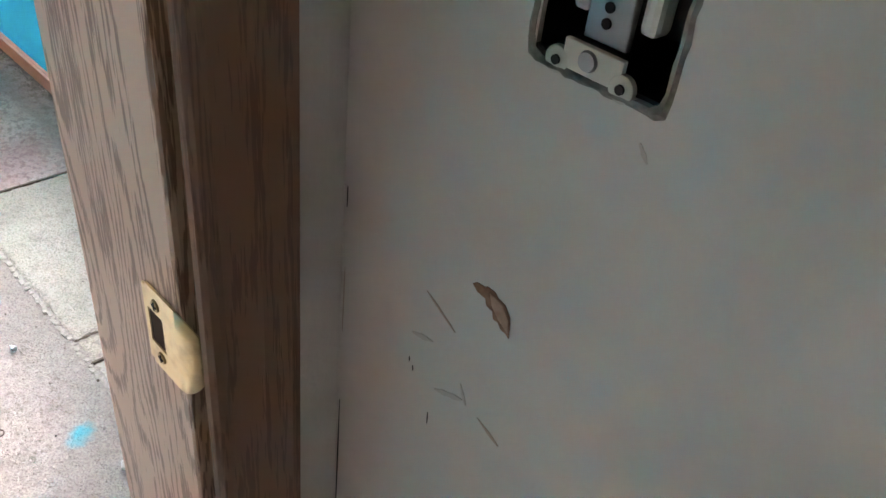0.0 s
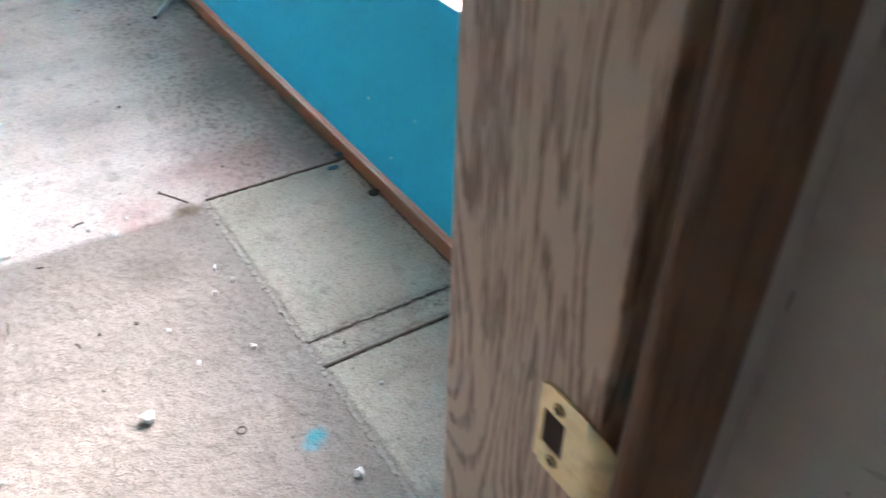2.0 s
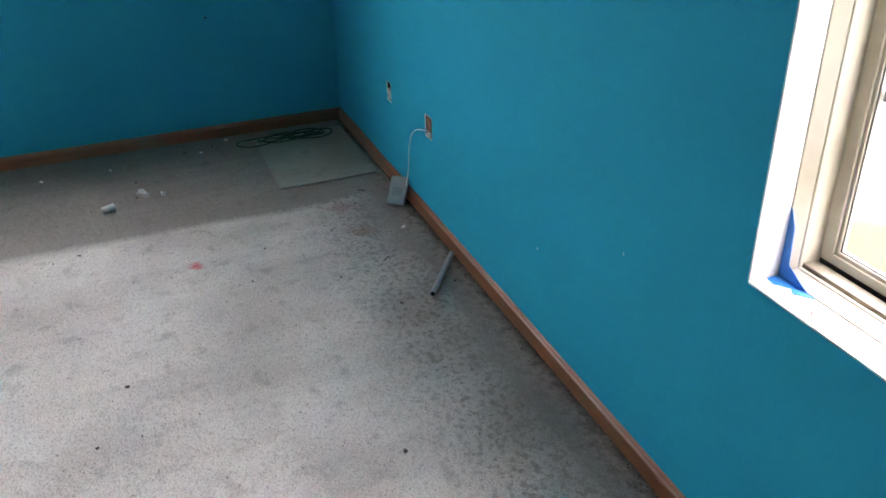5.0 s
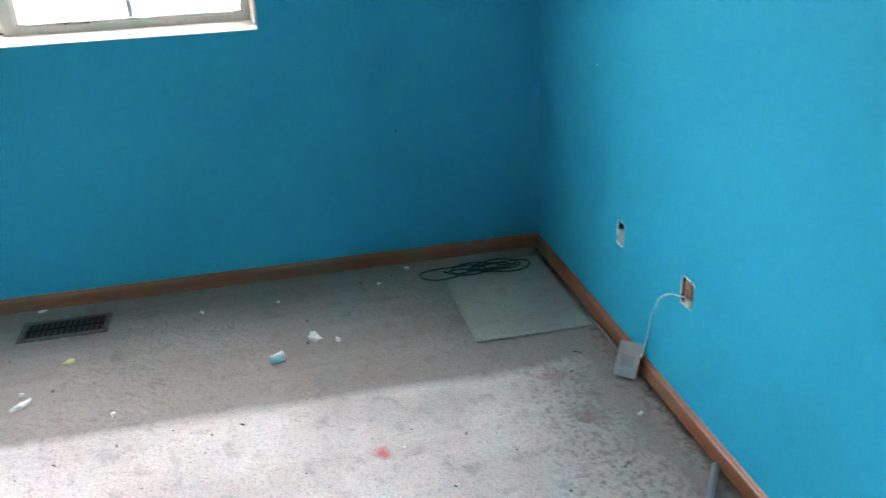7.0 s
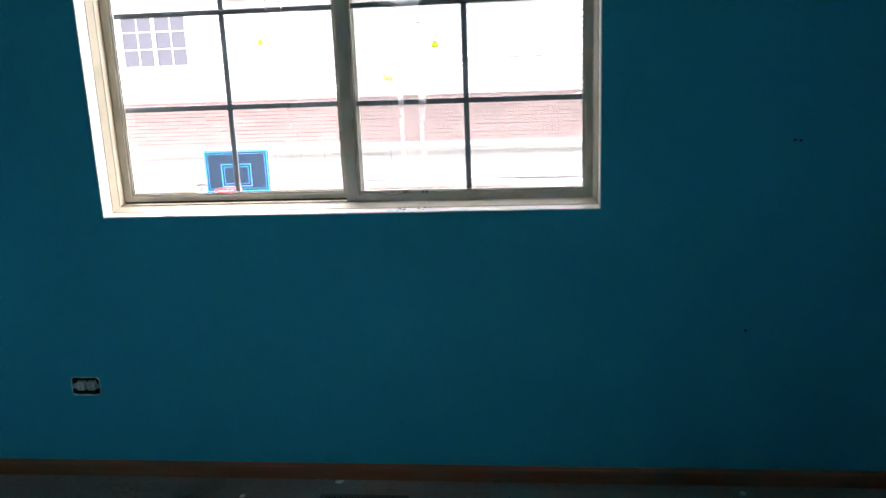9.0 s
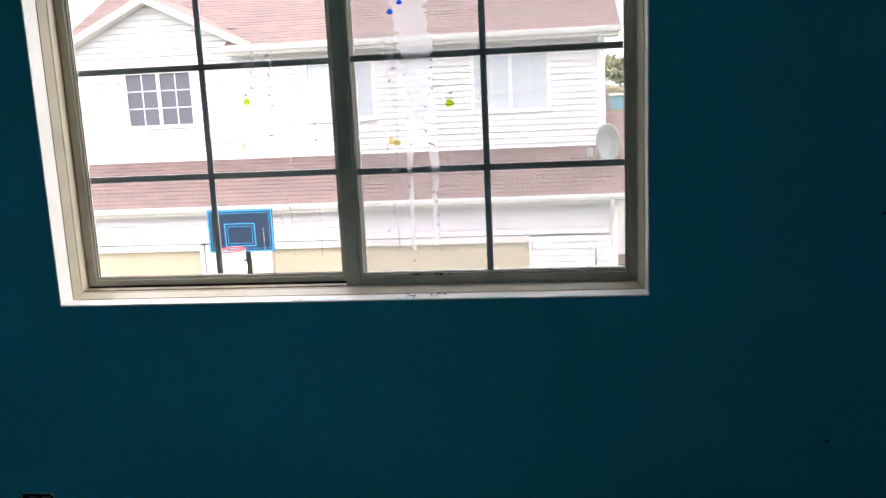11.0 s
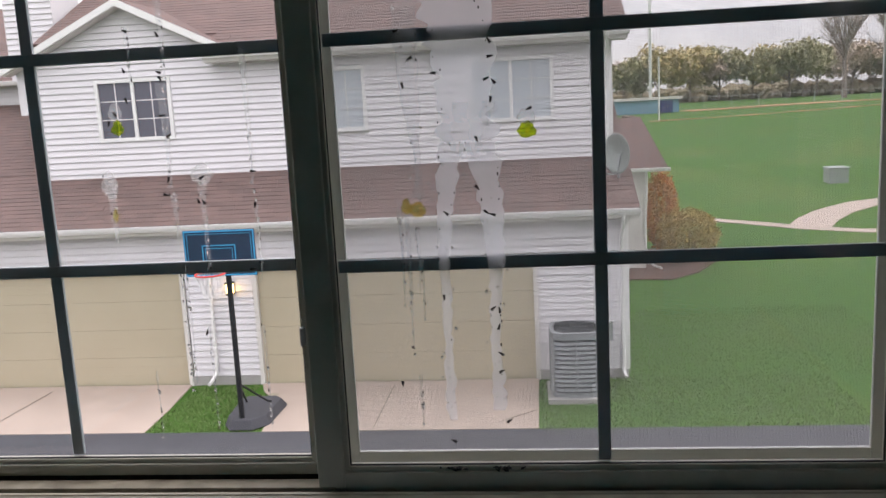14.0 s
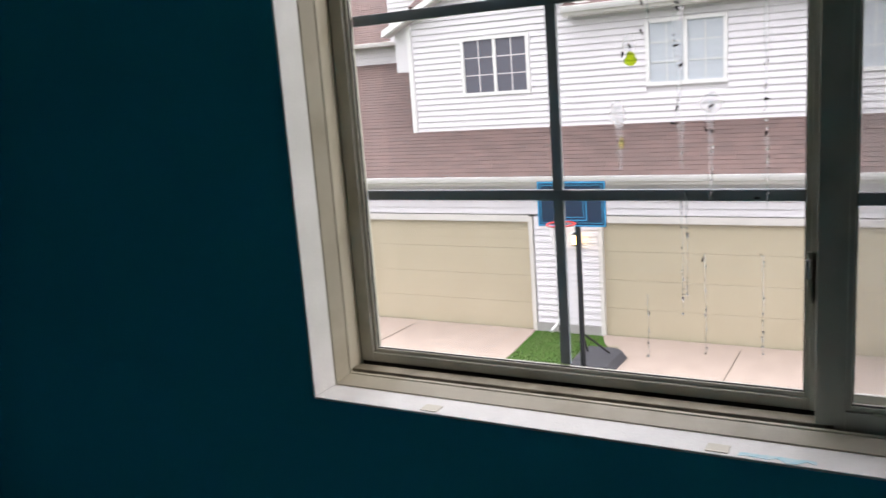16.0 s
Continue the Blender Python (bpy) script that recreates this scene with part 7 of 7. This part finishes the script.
box_part("box", (-0.055, -0.12, -0.15), (0.06, 0.12, 0.2), M_GALV, mt, "grey metal box", 0.01)
tube_ob = tube("conduit", [(0, 0, 0.2), (0, 0, 1.2)], 0.02, M_STEEL, None, "grey conduit")
tube_ob.parent = mt

# utility cabinet, dugout, poles
ub = base("utility_cabinet", "grey green utility cabinet on the lawn", "utility cabinet", (-48.5, 14.95, ground_z(-48.5, 14.95)))
box_part("body", (-0.45, -0.48, -0.05), (0.45, 0.48, 0.72), M_GALV, ub, "", 0.03)
box_part("lid", (-0.49, -0.52, 0.72), (0.49, 0.52, 0.81), M_GALV, ub, "", 0.02)
du = base("dugout", "low blue dugout building by the ball field", "building", (-118, 14, ground_z(-118, 18) - 0.3))
box_part("wall", (-2, -5, 0), (2, 5, 2.0), M_DUGOUT, du, "blue painted wall")
box_part("roof", (-2.4, -5.4, 2.0), (2.4, 5.4, 2.3), M_SOFFIT, du, "pale flat roof")
box_part("doorway", (2.0, 2.6, 0.1), (2.05, 4.2, 1.8), M_LNAVY, du, "dark doorway")
for (x, y, h, r) in ((-100, 14.0, 7.0, 0.1), (-190, 26.0, 32.0, 0.35)):
    ob = tube("pole", [(x, y, ground_z(x, y) - 0.3), (x, y, ground_z(x, y) + h)], r, M_SCRFRAME, None, "tall slim pale pole by the field", "pole", 1)
fen = base("field_fence", "low grey wire fence beyond the field", "fence", (-135, 10, ground_z(-135, 10)))
for k in range(26):
    y = k * 4.0
    zz = ground_z(-135, 10 + y) - fen.location.z
    box_part("post", (-0.05, y - 0.05, zz - 0.3), (0.05, y + 0.05, zz + 1.5), M_STEEL, fen)
    if k < 25:
        z2 = ground_z(-135, 14 + y) - fen.location.z
        ob = tube("rail", [(0, y, zz + 1.45), (0, y + 4.0, z2 + 1.45)], 0.04, M_STEEL, None, "grey rail", "", 1)
        ob.parent = fen


# ---- trees and bushes ----
def tree(name, x, y, h, spread, mat, label, seed, leaves=900, leaf=0.35, bare=0.0, z=None):
    rs = random.Random(seed)
    t = base(name, label, "tree" if name == "tree" else "bush", (x, y, ground_z(x, y) - 0.1 if z is None else z))
    bm = bmesh.new()

    def limb(p0, p1, r0, r1):
        d = (p1 - p0).normalized()
        s = d.orthogonal().normalized()
        u = d.cross(s)
        a = [bm.verts.new(p0 + (s * math.cos(k * 1.047) + u * math.sin(k * 1.047)) * r0) for k in range(6)]
        b = [bm.verts.new(p1 + (s * math.cos(k * 1.047) + u * math.sin(k * 1.047)) * r1) for k in range(6)]
        for k in range(6):
            bm.faces.new([a[k], a[(k + 1) % 6], b[(k + 1) % 6], b[k]])
    r = h * 0.022
    top = Vector((rs.uniform(-0.3, 0.3), rs.uniform(-0.3, 0.3), h * 0.55))
    limb(Vector((0, 0, 0)), Vector((0, 0, h * 0.2)), r * 1.3, r)
    limb(Vector((0, 0, h * 0.2)), top, r, r * 0.6)
    tips = []
    for k in range(11 + int(bare * 14)):
        f = rs.uniform(0.0 if bare == 0 else 0.25, 1.0)
        p0 = Vector((0, 0, h * 0.2)).lerp(top, f)
        a = rs.uniform(0, 6.28)
        p1 = p0 + Vector((math.cos(a) * spread * rs.uniform(0.4, 0.9), math.sin(a) * spread * rs.uniform(0.4, 0.9), h * rs.uniform(0.12, 0.42)))
        limb(p0, p1, r * 0.45, r * 0.18)
        tips.append(p1)
        for q in range(4 + int(bare * 4)):
            p2 = p1 + Vector((rs.uniform(-1, 1) * spread * 0.4, rs.uniform(-1, 1) * spread * 0.4, h * rs.uniform(0.02, 0.16)))
            limb(p0.lerp(p1, rs.uniform(0.4, 1)), p2, r * 0.16, r * 0.05)
            tips.append(p2)
    part("trunk", bm, M_BARK, t, "brown grey trunk and limbs")
    co, fs = [], []
    for k in range(leaves):
        c = rs.choice(tips) + Vector((rs.gauss(0, spread * 0.2), rs.gauss(0, spread * 0.2), rs.gauss(0, h * 0.06)))
        c.z = max(h * 0.04, c.z)
        s = leaf * rs.uniform(0.5, 1.2)
        n = Vector((rs.uniform(-1, 1), rs.uniform(-1, 1), rs.uniform(-1, 1))).normalized()
        u = n.orthogonal().normalized() * s
        v = n.cross(u)
        i = len(co)
        co += [c - u, c - v * 0.6, c + u, c + v * 0.6]
        fs.append((i, i + 1, i + 2, i + 3))
    me = bpy.data.meshes.new("crown")
    me.from_pydata([tuple(c) for c in co], [], fs)
    me.materials.append(mat)
    ob = new("crown", me)
    ob.parent = t
    tagged(ob, "autumn leaves", kind="stuff")
    return t


def bush(name, x, y, rx_, ry_, h, mat, label, seed, n_=5000, leaf=0.045):
    rs = random.Random(seed)
    t = base(name, label, "bush", (x, y, ground_z(x, y)))
    bm = bmesh.new()
    for k in range(9):
        a = k * 0.7
        p = Vector((rx_ * 0.6 * math.cos(a), ry_ * 0.6 * math.sin(a), h * 0.8))
        vs = [bm.verts.new(Vector((0.03 * math.cos(q), 0.03 * math.sin(q), 0))) for q in (0, 2, 4)] + [bm.verts.new(p + Vector((0.01 * math.cos(q), 0.01 * math.sin(q), 0))) for q in (0, 2, 4)]
        for i in range(3):
            bm.faces.new([vs[i], vs[(i + 1) % 3], vs[3 + (i + 1) % 3], vs[3 + i]])
    part("stems", bm, M_BARK, t, "brown stems")
    co, fs = [], []
    for k in range(n_):
        v = Vector((rs.gauss(0, 1), rs.gauss(0, 1), rs.gauss(0, 1))).normalized() * rs.uniform(0.72, 1.03)
        m = 1 + 0.18 * noise.noise(v * 2.3 + Vector((seed, 0, 0)))
        c = Vector((v.x * rx_ * m, v.y * ry_ * m, h * 0.5 + v.z * h * 0.5 * m))
        c.z = max(c.z, 0.02)
        s = leaf * rs.uniform(0.6, 1.3)
        n = Vector((rs.uniform(-1, 1), rs.uniform(-1, 1), rs.uniform(-1, 1))).normalized()
        u = n.orthogonal().normalized() * s
        w_ = n.cross(u)
        i = len(co)
        co += [c - u, c - w_ * 0.6, c + u, c + w_ * 0.6]
        fs.append((i, i + 1, i + 2, i + 3))
    me = bpy.data.meshes.new("foliage")
    me.from_pydata([tuple(c) for c in co], [], fs)
    me.materials.append(mat)
    ob = new("foliage", me)
    ob.parent = t
    tagged(ob, "dense small leaves", kind="stuff")


bush("hedge_bush", -30.2, 4.15, 1.1, 0.95, 1.6, M_LEAFH, "rounded yellow green bush in the mulch bed", 3)
bush("orange_bush", -31.5, 3.55, 0.6, 0.55, 2.75, M_LEAFO, "tall orange autumn bush beside the house", 4, 4000)

TREES = [(-205, 22, 10, 3.6, 0), (-205, 30, 11, 3.4, 1), (-210, 38, 13, 4.2, 1), (-215, 46, 12, 4.0, 2), (-212, 53, 11, 4.0, 0), (-214, 62, 12, 4.4, 0), (-222, 71, 12, 4.2, 0), (-224, 80, 12, 5, 2), (-226, 90, 12, 5, 2), (-228, 100, 13, 5, 1),
         (-226, 112, 14, 5, 1), (-220, 124, 15, 5.5, 2), (-214, 136, 15, 5.5, 1), (-232, 26, 12, 4, 2), (-236, 44, 12, 5, 0), (-240, 66, 13, 5, 1), (-240, 86, 14, 6, 2), (-238, 106, 15, 6, 2), (-205, 14, 9, 3.5, 0), (-206, 4, 11, 4, 2)]
KINDS = ((M_LEAFG, "haze-paled green rounded tree in the far tree line"), (M_LEAFY, "yellow autumn tree in the far tree line"), (M_LEAFB, "thin brown autumn tree in the far tree line"))
for k, (x, y, h, s, kd) in enumerate(TREES):
    tree("tree", x, y, h * 0.78 + 2.6, s * 1.3, KINDS[kd][0], KINDS[kd][1], 60 + k, 3400 if kd != 2 else 2600, 0.62)
for (x, y, sd) in ((-158, 54.5, 1), (-158, 63.5, 2)):
    tree("tree", x, y, 18, 5.0, M_LEAFB, "tall nearly bare tree at the edge of the field", 90 + sd, 1500, 0.16, 1.0)
bm = bmesh.new()
rs = random.Random(8)
for k in range(700):
    y = rs.uniform(-10, 150)
    x = -232 + rs.uniform(-6, 6)
    s = rs.uniform(1.2, 2.6)
    bmesh.ops.create_icosphere(bm, subdivisions=1, radius=s, matrix=pose(x, y, ground_z(x, y) + rs.uniform(0.4, 2.6)) @ Matrix.Diagonal((1, 1, 0.8, 1)))
thing("far_undergrowth", finish(bm, "far_undergrowth", M_LEAFU), "dark hedge and undergrowth below the far trees", "undergrowth", kind="stuff")
fh = base("far_house", "small pale house between the far trees", "house", (-250, 66, 2.3))
box_part("wall", (-4, -5, 0), (4, 5, 5), M_SIDING, fh, "pale wall")
bm = bmesh.new()
vv = [[bm.verts.new(p) for p in ((x, -5.5, 5), (x, 5.5, 5), (x, 0, 8))] for x in (-4.5, 4.5)]
bm.faces.new(vv[0]), bm.faces.new(vv[1])
for i in range(3):
    bm.faces.new([vv[0][i], vv[0][(i + 1) % 3], vv[1][(i + 1) % 3], vv[1][i]])
part("roof", bm, M_SHINGLE, fh, "grey brown roof")

# outer shell of our own building below the room
slab("outer_wall_west", "y", XW - T - 0.002, -0.02, YS - 6, YN + T, G, CEIL + 0.3, [(WW_Y0, WW_Y1, WW_Z0, WW_Z1)], M_SIDING, "white siding of our own building")
slab("outer_wall_north", "x", YN + T + 0.002, 0.02, XW - T, 6, G, CEIL + 0.3, [(NW_X0, NW_X1, NW_Z0, NW_Z1)], M_SIDING, "white siding of our own building")
thing("lower_storey", box_mesh("lower_storey", (XW - T, YS - 6, G), (6, YN + T - 0.01, -0.16), M_SIDING), "lower storey of our own building", kind="structure")
